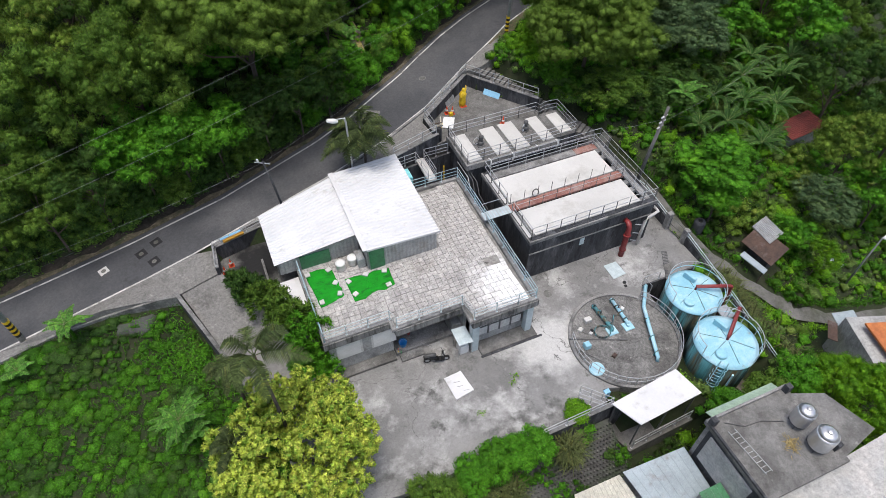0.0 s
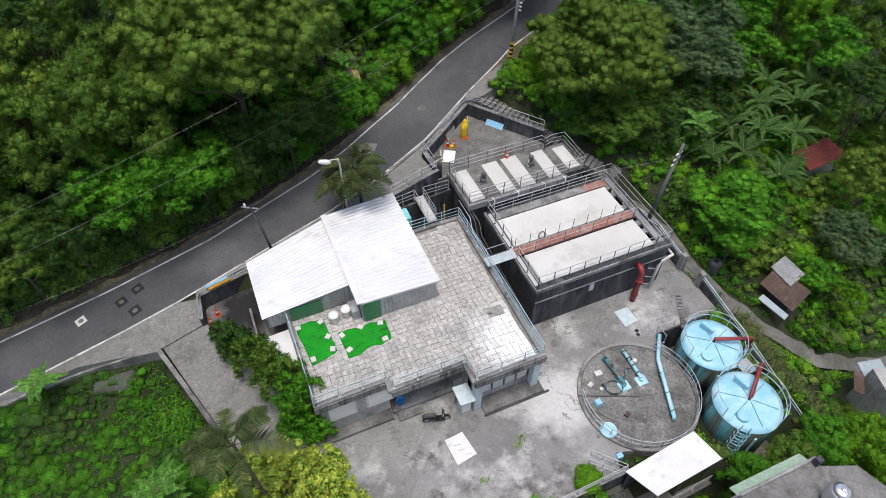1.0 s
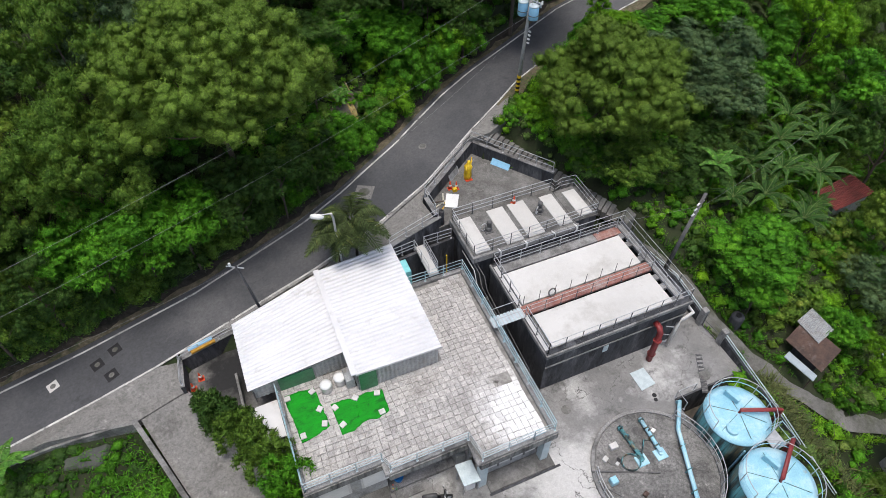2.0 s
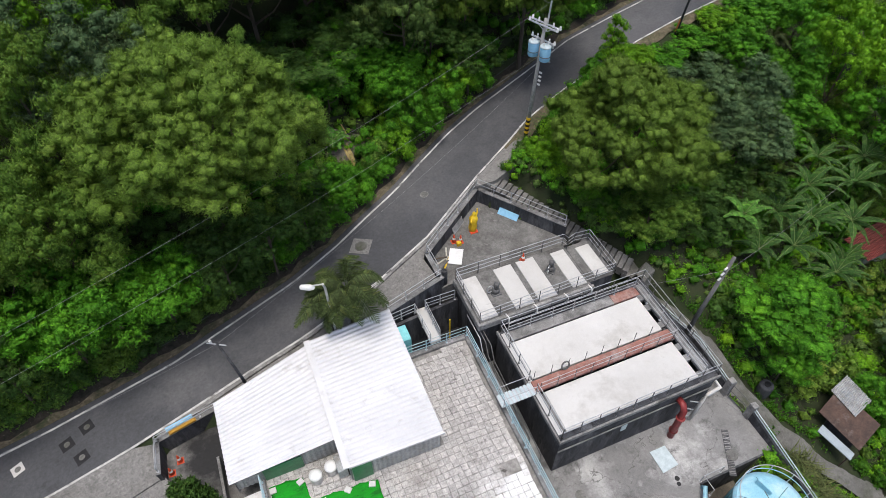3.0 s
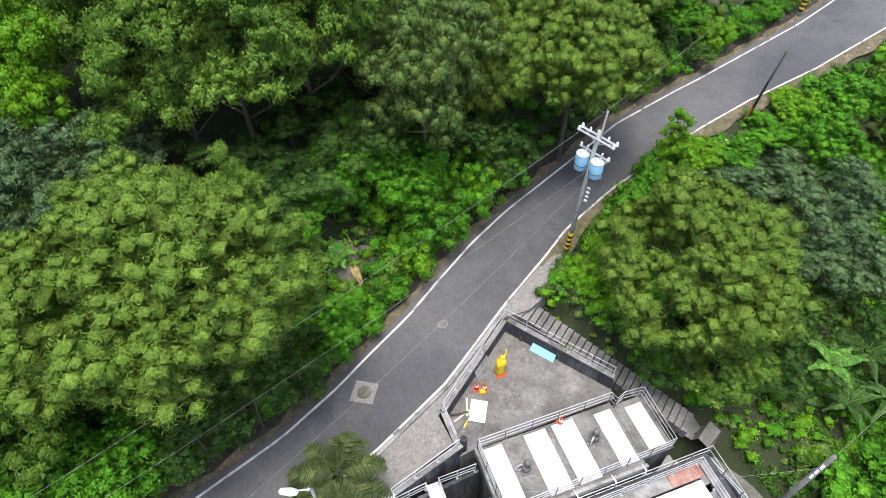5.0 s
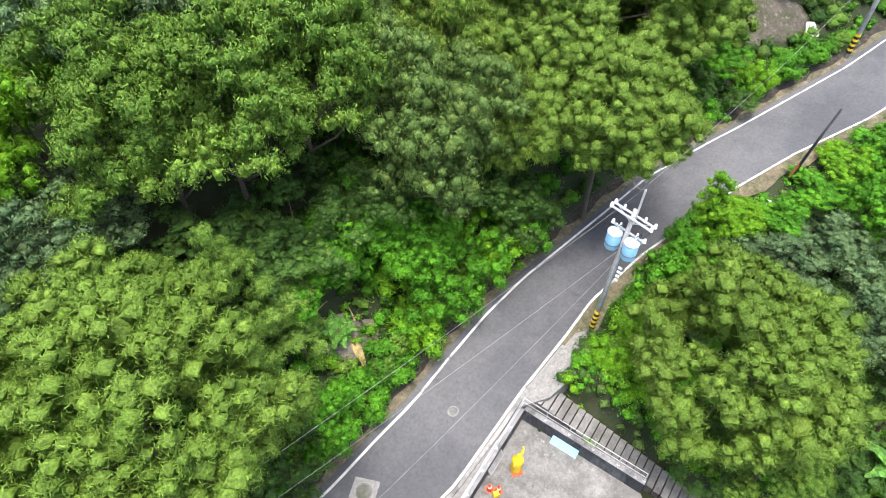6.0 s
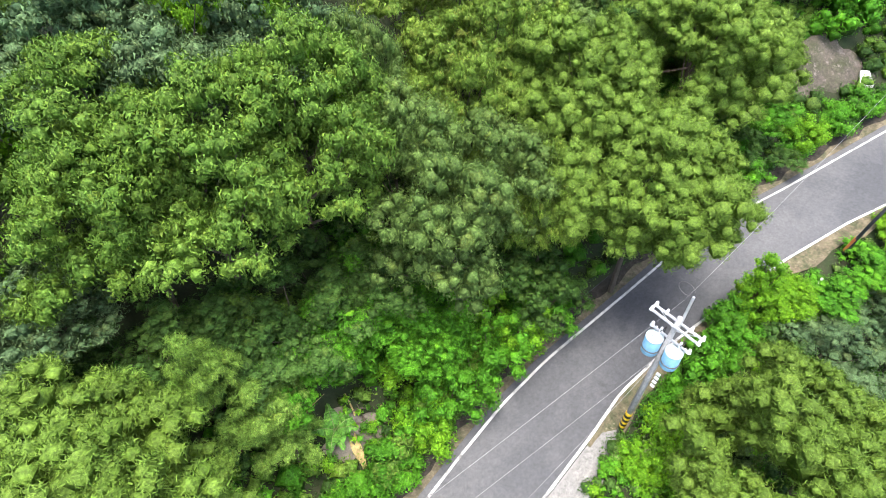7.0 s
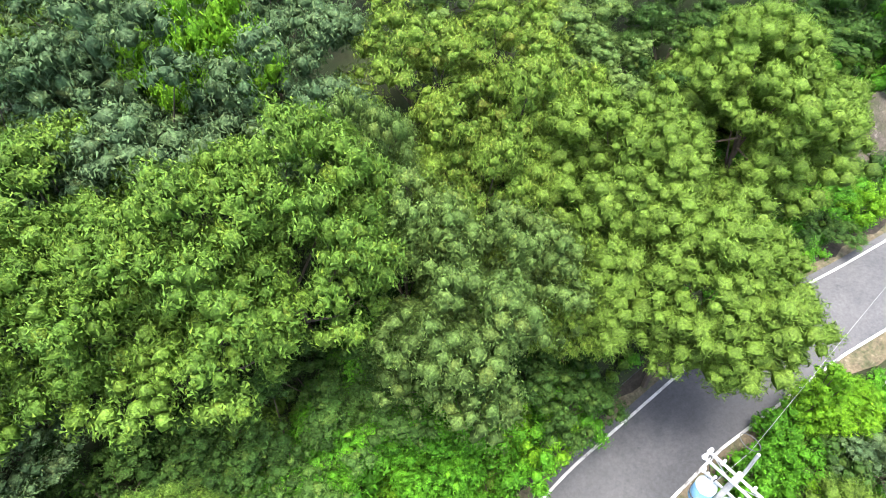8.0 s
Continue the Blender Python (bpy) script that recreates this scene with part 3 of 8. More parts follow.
solid("shoulder", tri, APRON, "cracked concrete shoulder beside the road", "pavement", kind="structure")


def wall_line(name, pts, thick, top, bottom, mat, label, coping=None):
    """A wall along pts (x, y); top and bottom are heights or functions of x."""
    ob = thing(name, label, "wall", kind="structure")
    for (x0, y0), (x1, y1) in zip(pts, pts[1:]):
        d = Vector((x1 - x0, y1 - y0)).normalized()
        nrm = Vector((-d.y, d.x)) * thick / 2
        e = d * (thick / 2 - 0.003)
        poly = [(x0 - nrm.x - e.x, y0 - nrm.y - e.y), (x1 - nrm.x + e.x, y1 - nrm.y + e.y), (x1 + nrm.x + e.x, y1 + nrm.y + e.y), (x0 + nrm.x - e.x, y0 + nrm.y - e.y)]
        tz = (lambda x, y: top(x)) if callable(top) else top
        bz = (lambda x, y: bottom(x)) if callable(bottom) else bottom
        part("panel", Geo().prism(poly, bz, tz), mat, ob)
        if coping:
            c = 1.35
            poly2 = [((px - (x0 + x1) / 2) * 1.0 + (x0 + x1) / 2 + (c - 1) * sgn * nrm.x, (py - (y0 + y1) / 2) + (y0 + y1) / 2 + (c - 1) * sgn * nrm.y) for (px, py), sgn in zip(poly, (-1, -1, 1, 1))]
            part("coping", Geo().prism(poly2, (lambda x, y: tz(x, y) + 0.002) if callable(tz) else tz + 0.002, (lambda x, y: tz(x, y) + 0.07) if callable(tz) else tz + 0.07), coping, ob)
    return ob


# upper yard beside the road
UP = 4.3
solid("upper_yard", Geo().prism([(14.7, 35.4), (15.3, 35.5), (23.9, 35.6), (24.0, 36.5), (20.0, 41.7), (14.6, 37.5)], 2.0, UP), GREY_SLAB, "dark grey concrete upper yard floor", "yard", kind="structure")
wall_line("wall_road", [(14.6, 35.75), (14.55, 37.6), (20.0, 41.85), (23.95, 36.35)], 0.22, 5.4, 1.5, DARK_WALL, "dark stained concrete parapet round the upper yard", CONCRETE)
wall_line("wall_road_low", [(10.75, 34.4), (14.75, 35.6)], 0.22, 5.15, 0, DARK_WALL, "dark stained concrete parapet by the road", CONCRETE)
railing("galvanised railing on the parapet of the upper yard", [(14.6, 35.8, 5.47), (14.55, 37.6, 5.47), (20.0, 41.85, 5.47), (23.95, 36.35, 5.47)], 0.85, (1.0, 0.5), 1.5)
railing("galvanised railing on the road parapet", [(10.8, 34.4, 5.22), (14.7, 35.58, 5.22)], 0.8, (1.0, 0.5), 1.3)
solid("gate_post", Geo().lathe([(0.2, 3.8), (0.2, 5.5), (0.17, 5.55), (0.1, 5.55), (0.1, 5.45)], 15.0, 35.75, 16), DARK_WALL, "dark round concrete post by the gap", "post", smooth=True)

# steps beside the upper yard
steps = thing("stairs", "long flight of grey concrete steps going down beside the wall", "stairs", kind="structure")
for i in range(27):
    k = i / 26
    p = Vector((21.25, 42.05)).lerp(Vector((27.7, 33.5)), k)
    z = 5.62 - 0.113 * i
    d, s = Vector((0.602, -0.799)), Vector((0.799, 0.602))
    a, b, w0, w1 = -0.19, 0.165, -0.6, 0.72
    part("step", Geo().prism([tuple(p + d * a + s * w0), tuple(p + d * b + s * w0), tuple(p + d * b + s * w1), tuple(p + d * a + s * w1)], z - 0.7, z), GREY_SLAB, steps)

# lower settling tank
LT = 4.08
tank = thing("settling_tank", "large rectangular concrete tank, black walls, pale slab top", "water tank")
x0, x1, y0, y1 = 16.65, 26.9, 23.75, 31.3
part("wall", Geo().box(x0, x1, y0, y0 + 0.3, -0.1, LT), DARK_WALL, tank, "black stained concrete wall")
part("wall", Geo().box(x0, x1, y1 - 0.3, y1, -0.1, LT), DARK_WALL, tank)
part("wall", Geo().box(x0, x0 + 0.3, y0 + 0.3, y1 - 0.3, -0.1, LT), DARK_WALL, tank)
part("wall", Geo().box(x1 - 0.3, x1, y0 + 0.3, y1 - 0.3, -0.1, LT), DARK_WALL, tank)
part("cornice", Geo().box(x0 - 0.12, x1 + 0.12, y0 - 0.12, y0 - 0.002, LT - 0.3, LT - 0.02, 0.02), CONCRETE, tank)
part("cornice", Geo().box(x0 - 0.12, x0 - 0.002, y0, y1, LT - 0.3, LT - 0.02, 0.02), CONCRETE, tank)
part("ledge", Geo().box(x0, x1, y0 - 0.07, y0 - 0.002, 2.62, 2.72, 0.02), CONCRETE, tank, "grey ledge round the wall")
part("water", Geo().box(x0 + 0.3, x1 - 0.3, y0 + 0.3, y1 - 0.3, 2.5, 2.7), DARK, tank, "dark water between the slabs")
part("slab", Geo().box(17.0, 25.78, 27.55, 30.2, LT - 0.2, LT + 0.03, 0.03), SLAB, tank, "pale weathered cover slab")
part("slab", Geo().box(17.2, 25.78, 24.1, 26.6, LT - 0.2, LT + 0.03, 0.03), SLAB, tank)
part("edge_walk", Geo().box(16.95, 17.15, 24.05, 26.55, LT - 0.2, LT, 0.02), GREY_SLAB, tank)
part("edge_walk", Geo().box(x0 + 0.02, 16.93, y0 + 0.3, y1 - 0.3, LT - 0.2, LT + 0.01, 0.02), SLAB, tank)
part("edge_walk", Geo().box(26.15, 26.62, y0 + 0.3, y1 - 0.3, LT - 0.2, LT + 0.01, 0.02), CONCRETE, tank)
part("edge_walk", Geo().box(17.0, 24.2, 30.3, 30.98, LT - 0.2, LT + 0.01, 0.02), CONCRETE, tank)
part("edge_walk", Geo().box(24.22, 26.1, 30.3, 30.98, LT - 0.2, LT + 0.01, 0.02), RED_WALK, tank, "worn red brick end of the tank rim")
walkway = part("walkway", Geo().box(16.8, 26.1, 26.75, 27.45, LT - 0.1, LT + 0.06, 0.02), RED_WALK, tank, "worn red brick walkway across the tank")
for side in (26.72, 27.48):
    railing("thin galvanised railing along the red walkway", [(17.0, side, LT + 0.03), (25.9, side, LT + 0.03)], 0.95, (1.0, 0.55) if side < 27 else (), 1.1, post_mat=DARK_STEEL, r=0.022)
for y in (24.2, 25.4, 26.2, 27.9, 29.3, 30.1):
    part("beam", Geo().box(25.8, 26.13, y - 0.2, y + 0.2, LT - 0.3, LT - 0.03), CONCRETE, tank)
railing("galvanised railing on the settling tank", [(16.75, 23.85, LT), (26.8, 23.85, LT), (26.8, 31.2, LT), (16.75, 31.2, LT)], 1.1, (1.0, 0.55), 1.15, post_mat=DARK_STEEL)
railing("galvanised railing on the settling tank", [(16.75, 31.2, LT), (16.75, 27.6, LT)], 1.1, (1.0, 0.55), 1.15, post_mat=DARK_STEEL)
railing("galvanised railing on the settling tank", [(16.75, 26.7, LT), (16.75, 23.85, LT)], 1.1, (1.0, 0.55), 1.15, post_mat=DARK_STEEL)
railing("galvanised railing beside the inner channel", [(26.05, 24.1, LT), (26.05, 30.9, LT), (17.1, 30.9, LT)], 1.0, (1.0, 0.66, 0.33), 1.5)

# upper tank
UT = 4.85
tank2 = thing("mixing_tank", "raised concrete mixing tank with pale cover strips", "water tank")
part("wall", Geo().box(15.6, 23.2, 31.7, 35.2, -0.1, UT - 0.03), DARK_WALL, tank2, "black stained concrete walls")
part("wall", Geo().box(23.2, 25.0, 31.95, 35.0, -0.1, UT - 0.03), DARK_WALL, tank2)
part("deck", Geo().box(15.55, 23.25, 31.65, 35.25, UT - 0.028, UT, 0.01), GREY_SLAB, tank2, "dark grey tank top")
part("deck", Geo().box(23.27, 25.05, 31.9, 35.05, UT - 0.028, UT, 0.01), GREY_SLAB, tank2)
for a, b, c, d in ((15.8, 16.85, 31.8, 35.1), (18.05, 19.3, 31.8, 35.1), (19.65, 20.9, 31.8, 35.1), (22.05, 23.05, 31.9, 34.9), (23.8, 24.8, 32.2, 34.7)):
    part("cover_strip", Geo().box(a, b, c, d, UT + 0.004, UT + 0.07, 0.02), SLAB, tank2, "pale concrete cover strip")
part("curb", Geo().box(15.5, 23.3, 31.45, 31.64, UT - 0.35, UT + 0.12, 0.03), CONCRETE, tank2)
part("curb", Geo().box(15.4, 15.54, 31.45, 35.3, UT - 0.35, UT + 0.12, 0.03), CONCRETE, tank2)
railing("galvanised railing on the mixing tank", [(15.6, 35.3, UT), (23.2, 35.3, UT), (23.3, 34.9, UT), (23.9, 35.1, UT), (24.95, 35.0, UT), (24.95, 31.95, UT), (15.6, 31.75, UT), (15.6, 35.3, UT)], 1.05, (1.0, 0.66, 0.33), 1.4, post_mat=DARK_STEEL)


def agitator(at):
    ob = thing("agitator_motor", "small grey agitator motor with looped pale hose", "motor", "agitator motors", at=at)
    part("base", Geo().box(-0.3, 0.3, -0.3, 0.3, 0, 0.06, 0.02), DARK_STEEL, ob)
    part("gearbox", Geo().lathe([(0.2, 0.06), (0.24, 0.12), (0.24, 0.3), (0.16, 0.38)], 0, 0, 14), DARK_STEEL, ob, smooth=True)
    part("motor", Geo().lathe([(0.14, 0.38), (0.17, 0.42), (0.17, 0.72), (0.12, 0.78)], 0.05, 0.02, 14), DARK_STEEL, ob, smooth=True)
    part("cap", Geo().lathe([(0.18, 0.72), (0.18, 0.8), (0.1, 0.84)], 0.05, 0.02, 14), DARK_STEEL, ob, smooth=True)
    part("hose", Geo().tube([(-0.35 + 0.22 * math.cos(a), 0.05, 0.42 + 0.3 * math.sin(a)) for a in np.linspace(0, 6, 16)], 0.035, 6), GALV, ob, smooth=True)
    return ob


m0 = agitator((17.45, 33.45, UT))
copy_thing(m0, pose(21.45, 33.7, UT, 0, 0, 40))

# ---- main building ----
DK = 3.5
house = thing("building", "low flat-roofed concrete control building with paved roof deck", "building")
deck_poly = [(1.45, 32.1), (1.45, 21.6), (5.85, 21.6), (5.85, 20.9), (10.45, 20.9), (10.45, 19.55), (15.0, 19.55), (15.0, 32.1)]
part("roof_slab", Geo().prism(deck_poly, 3.1, DK - 0.06), DECK, house, "grey concrete roof slab")
part("wall", Geo().box(1.9, 5.6, 21.72, 21.92, 0, 3.1), WALL_PAINT, house, "grey stained outer wall")
part("wall", Geo().box(1.7, 1.9, 21.72, 31.9, 0, 3.1), WALL_PAINT, house)
part("wall", Geo().box(5.6, 5.8, 21.72, 24.6, 0, 3.1), WALL_PAINT, house)
part("wall", Geo().box(5.8, 10.4, 24.4, 24.6, 0, 3.1), WALL_PAINT, house)
part("wall", Geo().box(10.4, 10.6, 20.9, 24.6, 0, 3.1), WALL_PAINT, house)
part("wall", Geo().box(10.6, 14.6, 20.2, 20.4, 0, 3.1), WALL_PAINT, house)
part("wall", Geo().box(14.6, 14.8, 20.2, 31.9, 0, 3.1), DARK_WALL, house)
part("wall", Geo().box(1.9, 14.6, 31.7, 31.9, 0, 3.1), DARK_WALL, house)
part("column", Geo().box(10.5, 10.95, 19.65, 20.1, 0, 3.1, 0.0), PALE_STEEL, house, "pale blue-grey painted column")
part("column", Geo().box(14.4, 14.85, 19.65, 20.1, 0, 3.1), PALE_STEEL, house)
for (ax, ay), (bx, by) in zip(deck_poly[1:6], deck_poly[2:7]):
    if abs(ay - by) < 0.01:
        part("fascia", Geo().box(ax - 0.03, bx + 0.03, ay - 0.06, ay - 0.002, 2.95, DK + 0.02), FASCIA, house, "rain-streaked concrete fascia")
    else:
        part("fascia", Geo().box(ax - 0.062, ax - 0.002, by, ay, 2.95, DK + 0.02), FASCIA, house)
kerb = [((1.45, 21.6), (1.7, 32.1)), ((1.7, 21.6), (5.85, 21.85)), ((5.6, 20.9), (5.85, 21.6)), ((5.85, 20.9), (10.45, 21.15)), ((10.2, 19.55), (10.45, 20.9)), ((10.45, 19.55), (15.0, 19.8)), ((14.72, 19.8), (15.0, 32.1)), ((10.9, 31.82), (14.72, 32.1))]
for (ax, ay), (bx, by) in kerb:
    part("kerb", Geo().box(ax, bx, ay, by, DK - 0.058, DK + 0.2, 0.03), CONCRETE, house, "low concrete kerb round the deck")
K = DK + 0.2
railing("pale blue steel railing along the deck", [(10.95, 31.95, K), (14.86, 31.95, K), (14.86, 19.68, K), (13.6, 19.68, K)], 0.95, (1.0, 0.66, 0.33), 1.5, mat=BLUE_STEEL)
railing("pale faded steel railing along the deck front", [(13.6, 19.68, K), (10.55, 19.68, K), (10.33, 21.0, K), (5.95, 21.02, K), (5.72, 21.72, K), (1.57, 21.72, K)], 0.95, (1.0, 0.66, 0.33), 1.5, mat=PALE_STEEL)
railing("pale blue steel railing along the deck side", [(1.57, 21.72, K), (1.57, 27.8, K)], 0.95, (1.0, 0.66, 0.33), 1.5, mat=BLUE_STEEL)
win = part("window", Geo().box(2.1, 5.4, 21.65, 21.715, 1.35, 2.9), WINDOW_PALE, house, "row of pale closed window panels")
for a in (2.1, 3.75, 4.45):
    part("pane", Geo().box(a + 0.05, a + (1.55 if a != 3.75 else 0.62), 21.62, 21.648, 1.42, 2.84), WHITE if a != 3.75 else GREY_METAL, win)
win = part("window", Geo().box(11.0, 14.38, 20.13, 20.195, 0.9, 2.95), WINDOW_PALE, house, "row of pale louvred windows")
for a in range(5):
    part("mullion", Geo().box(10.98 + a * 0.82, 11.07 + a * 0.82, 20.06, 20.128, 0.9, 2.95), DARK_STEEL, win)
part("mullion", Geo().box(11.0, 14.38, 20.08, 20.129, 1.75, 1.84), DARK_STEEL, win)
# Near-black panel on the back wall paints in the unlit doorway.
part("door", Geo().box(7.0, 9.6, 24.3, 24.395, 0.1, 2.4), DARK, house, "near-black panel for the wide unlit doorway in the porch")
part("porch_floor", Geo().box(5.85, 10.35, 21.3, 24.38, 0, 0.3, 0.02), CONCRETE, house)
part("step", Geo().box(6.0, 7.6, 20.7, 21.29, 0, 0.16, 0.02), CONCRETE, house)
part("plinth", Geo().box(1.6, 5.75, 21.0, 21.715, 0, 0.22, 0.02), GREY_SLAB, house)
part("plinth", Geo().box(10.98, 15.1, 19.1, 20.18, 0, 0.14, 0.02), GREY_SLAB, house)
part("gutter", Geo().box(10.9, 15.4, 18.95, 19.08, 0, 0.06), DARK_WALL, house)

# corrugated sheds on the deck


def corrugated(x0, x1, y0f, y1f, z0, z1, pitch=0.3, h=0.06, thick=0.03):
    """A ribbed roof sheet from x0 to x1: ribs run along x; y0f and y1f are its near and far edges at both ends."""
    n = int((max(y1f) - min(y0f)) / pitch) * 4
    prof = (0, 0, 1, 1)
    g = Geo()
    rows = []
    for side, (x, z) in enumerate(((x0, z0), (x1, z1))):
        ys = np.linspace(y0f[side], y1f[side], n + 1)
        rows.append([(x, y, z + h * prof[i % 4]) for i, y in enumerate(ys)])
    a, b = rows
    lo = [[(x, y, z - thick) for x, y, z in r] for r in rows]
    v = a + b + lo[0] + lo[1]
    m = n + 1
    f = [(i, i + m, i + m + 1, i + 1) for i in range(n)] + [(i + 2 * m, i + 2 * m + 1, i + 3 * m + 1, i + 3 * m) for i in range(n)]
    f += [(i, i + 1, i + 2 * m + 1, i + 2 * m) for i in range(n)] + [(i + m, i + 3 * m, i + 3 * m + 1, i + m + 1) for i in range(n)]
    f += [(0, 2 * m, 3 * m, m), (n, m + n, 3 * m + n, 2 * m + n)]
    return g.add(v, f)


def ribbed_wall(p0, p1, z0, z1, pitch=0.25, h=0.03, z1b=None):
    """A ribbed upright sheet between two points of the plan."""
    a, b = Vector(p0), Vector(p1)
    n = int((b - a).length / pitch) * 4
    d = (b - a).normalized()
    nrm = Vector((d.y, -d.x))
    g = Geo()
    pts = [a + (b - a) * i / n + nrm * h * (0, 0, 1, 1)[i % 4] for i in range(n + 1)]
    top = [z1 + ((z1b if z1b is not None else z1) - z1) * i / n for i in range(n + 1)]
    back = [p - nrm * 0.04 for p in pts]
    m = n + 1
    v = [(p.x, p.y, z0) for p in pts] + [(p.x, p.y, t) for p, t in zip(pts, top)] + [(p.x, p.y, z0) for p in back] + [(p.x, p.y, t) for p, t in zip(back, top)]
    f = [(i, i + 1, i + m + 1, i + m) for i in range(n)] + [(i + 2 * m, i + 3 * m, i + 3 * m + 1, i + 2 * m + 1) for i in range(n)]
    f += [(i + m, i + m + 1, i + 3 * m + 1, i + 3 * m) for i in range(n)]
    return g.add(v, f)


shed = thing("metal_shed", "corrugated metal shed with bright white roof", "shed")
part("roof", corrugated(5.75, 10.9, (26.05, 26.05), (33.9, 34.5), 5.6, 5.32), WHITE_METAL, shed, "bright white corrugated roof sheet")
part("roof", corrugated(0.15, 5.72, (27.8, 27.8), (32.6, 33.85), 4.78, 5.4), WHITE_METAL, shed)
part("ridge_cap", Geo().prism([(5.6, 26.0), (5.95, 26.0), (5.95, 33.95), (5.6, 33.95)], 5.58, 5.66), WHITE_METAL, shed)
part("eave_trim", Geo().prism([(5.85, 25.98), (10.95, 25.98), (10.95, 26.04), (5.85, 26.04)], lambda x, y: 5.47 - 0.054 * (x - 5.85), lambda x, y: 5.62 - 0.054 * (x - 5.85)), WHITE_METAL, shed)
part("wall", ribbed_wall((5.95, 26.2), (10.75, 26.2), DK, 5.5, z1b=5.27), GREY_METAL, shed, "grey ribbed metal wall")
part("wall", ribbed_wall((10.75, 26.25), (10.75, 33.9), DK, 5.26), GREY_METAL, shed)
part("wall", ribbed_wall((5.9, 28.0), (5.9, 26.2), DK, 5.5), GREY_METAL, shed)
part("wall", ribbed_wall((0.4, 28.0), (5.85, 28.0), DK, 4.75, z1b=5.3), GREY_METAL, shed)
part("wall", ribbed_wall((0.35, 32.5), (0.35, 28.0), 3.0, 4.72), GREY_METAL, shed)
part("panel", Geo().box(6.0, 7.0, 26.1, 26.155, DK, 5.3), GREEN_PANEL, shed, "green translucent plastic panel")
part("panel", Geo().box(1.8, 3.8, 27.9, 27.955, DK, 4.7), GREEN_PANEL, shed)


# ---- green tanks and sunken round tank ----
disc = thing("round_tank", "sunken round concrete tank with stained flat top", "water tank")
part("rim", Geo().lathe([(3.76, -3.0), (3.76, 0.17), (3.72, 0.19), (3.56, 0.19), (3.55, 0.1)], 20.35, 16.55, 64), CONCRETE, disc, "pale worn concrete rim")
part("top", Geo().lathe([(3.5, -0.2), (3.54, 0.12), (3.5, 0.16)], 20.35, 16.55, 64), TANK_TOP, disc, "dark stained concrete top", smooth=False)
rail = railing("curved white railing round the sunken tank", [(20.35 + 3.6 * math.cos(a), 16.55 + 3.6 * math.sin(a), 0.16) for a in np.linspace(radians(160), radians(400), 26)], 0.9, (1.0, 0.5), 1.2)


def green_tank(cx, cy, top, r, pipe_end, turn=222, caged=True):
    ob = thing("steel_tank", "round steel tank, aqua domed top, streaked teal sides", "storage tank", "steel tanks")
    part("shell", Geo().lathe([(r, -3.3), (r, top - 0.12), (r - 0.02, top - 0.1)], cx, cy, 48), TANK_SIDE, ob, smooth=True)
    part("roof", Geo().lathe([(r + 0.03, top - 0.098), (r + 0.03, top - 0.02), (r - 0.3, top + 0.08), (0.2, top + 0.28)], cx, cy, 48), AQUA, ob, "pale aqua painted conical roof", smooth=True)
    for k in range(6):
        a = k * math.tau / 6 + 0.3
        part("roof_rib", Geo().tube([(cx + 0.2 * math.cos(a), cy + 0.2 * math.sin(a), top + 0.29), (cx + (r - 0.3) * math.cos(a), cy + (r - 0.3) * math.sin(a), top + 0.1)], 0.02, 5), TANK_SIDE, ob)
    part("hatch", Geo().lathe([(0.38, top + 0.1), (0.38, top + 0.3), (0.3, top + 0.34)], cx - r * 0.5, cy - r * 0.35, 20), AQUA, ob)
    for i, share in enumerate((1.0, 0.55)):
        part("rail", Geo().tube([(cx + r * math.cos(a), cy + r * math.sin(a), top + 1.0 * share) for a in np.linspace(radians(-75), radians(185), 30)], 0.025, 6), AQUA if i else GALV, ob)
    for a in np.linspace(radians(-75), radians(185), 9):
        part("rail_post", Geo().tube([(cx + r * math.cos(a), cy + r * math.sin(a), top - 0.05), (cx + r * math.cos(a), cy + r * math.sin(a), top + 1.0)], 0.025, 6), GALV, ob)
    part("pipe", Geo().tube([(cx, cy, top + 0.2), (cx, cy, top + 0.6), pipe_end, (pipe_end[0] + 0.12, pipe_end[1], pipe_end[2] - 0.1), (pipe_end[0] + 0.15, pipe_end[1], -1.5)], 0.12, 10), RED_PIPE, ob, "dark red inlet pipe", smooth=True)
    part("roof_box", Geo().box(-0.12, 0.12, -0.45, 0.45, 0, 0.5, 0.03, m=pose(cx + 0.25, cy + r * 0.5, top + 0.1, 0, 0, 15)), AQUA, ob, "upright pale blue vent box")
    part("drain_pipe", Geo().tube([(cx + (r + 0.12) * math.cos(4.3), cy + (r + 0.12) * math.sin(4.3), z) for z in (top - 0.5, top - 1.2, -3.1)], 0.07, 8), AQUA, ob)
    if not caged:
        return ob
    ca, sa = math.cos(radians(turn)), math.sin(radians(turn))
    lx, ly = cx + ca * (r + 0.16) + 0.22 * sa, cy + sa * (r + 0.16) - 0.22 * ca
    ex, ey = lx - 0.45 * sa, ly + 0.45 * ca
    lad = part("ladder", Geo().tube([(lx, ly, -3.2), (lx, ly, top + 0.8)], 0.03, 6).tube([(ex, ey, -3.2), (ex, ey, top + 0.8)], 0.03, 6), AQUA, ob, "pale blue caged ladder")
    for k in range(16):
        z = -3.0 + k * 0.33
        part("rung", Geo().tube([(lx, ly, z), (ex, ey, z)], 0.018, 5), AQUA, lad)
    for k in range(6):
        z = -1.0 + k * 0.6
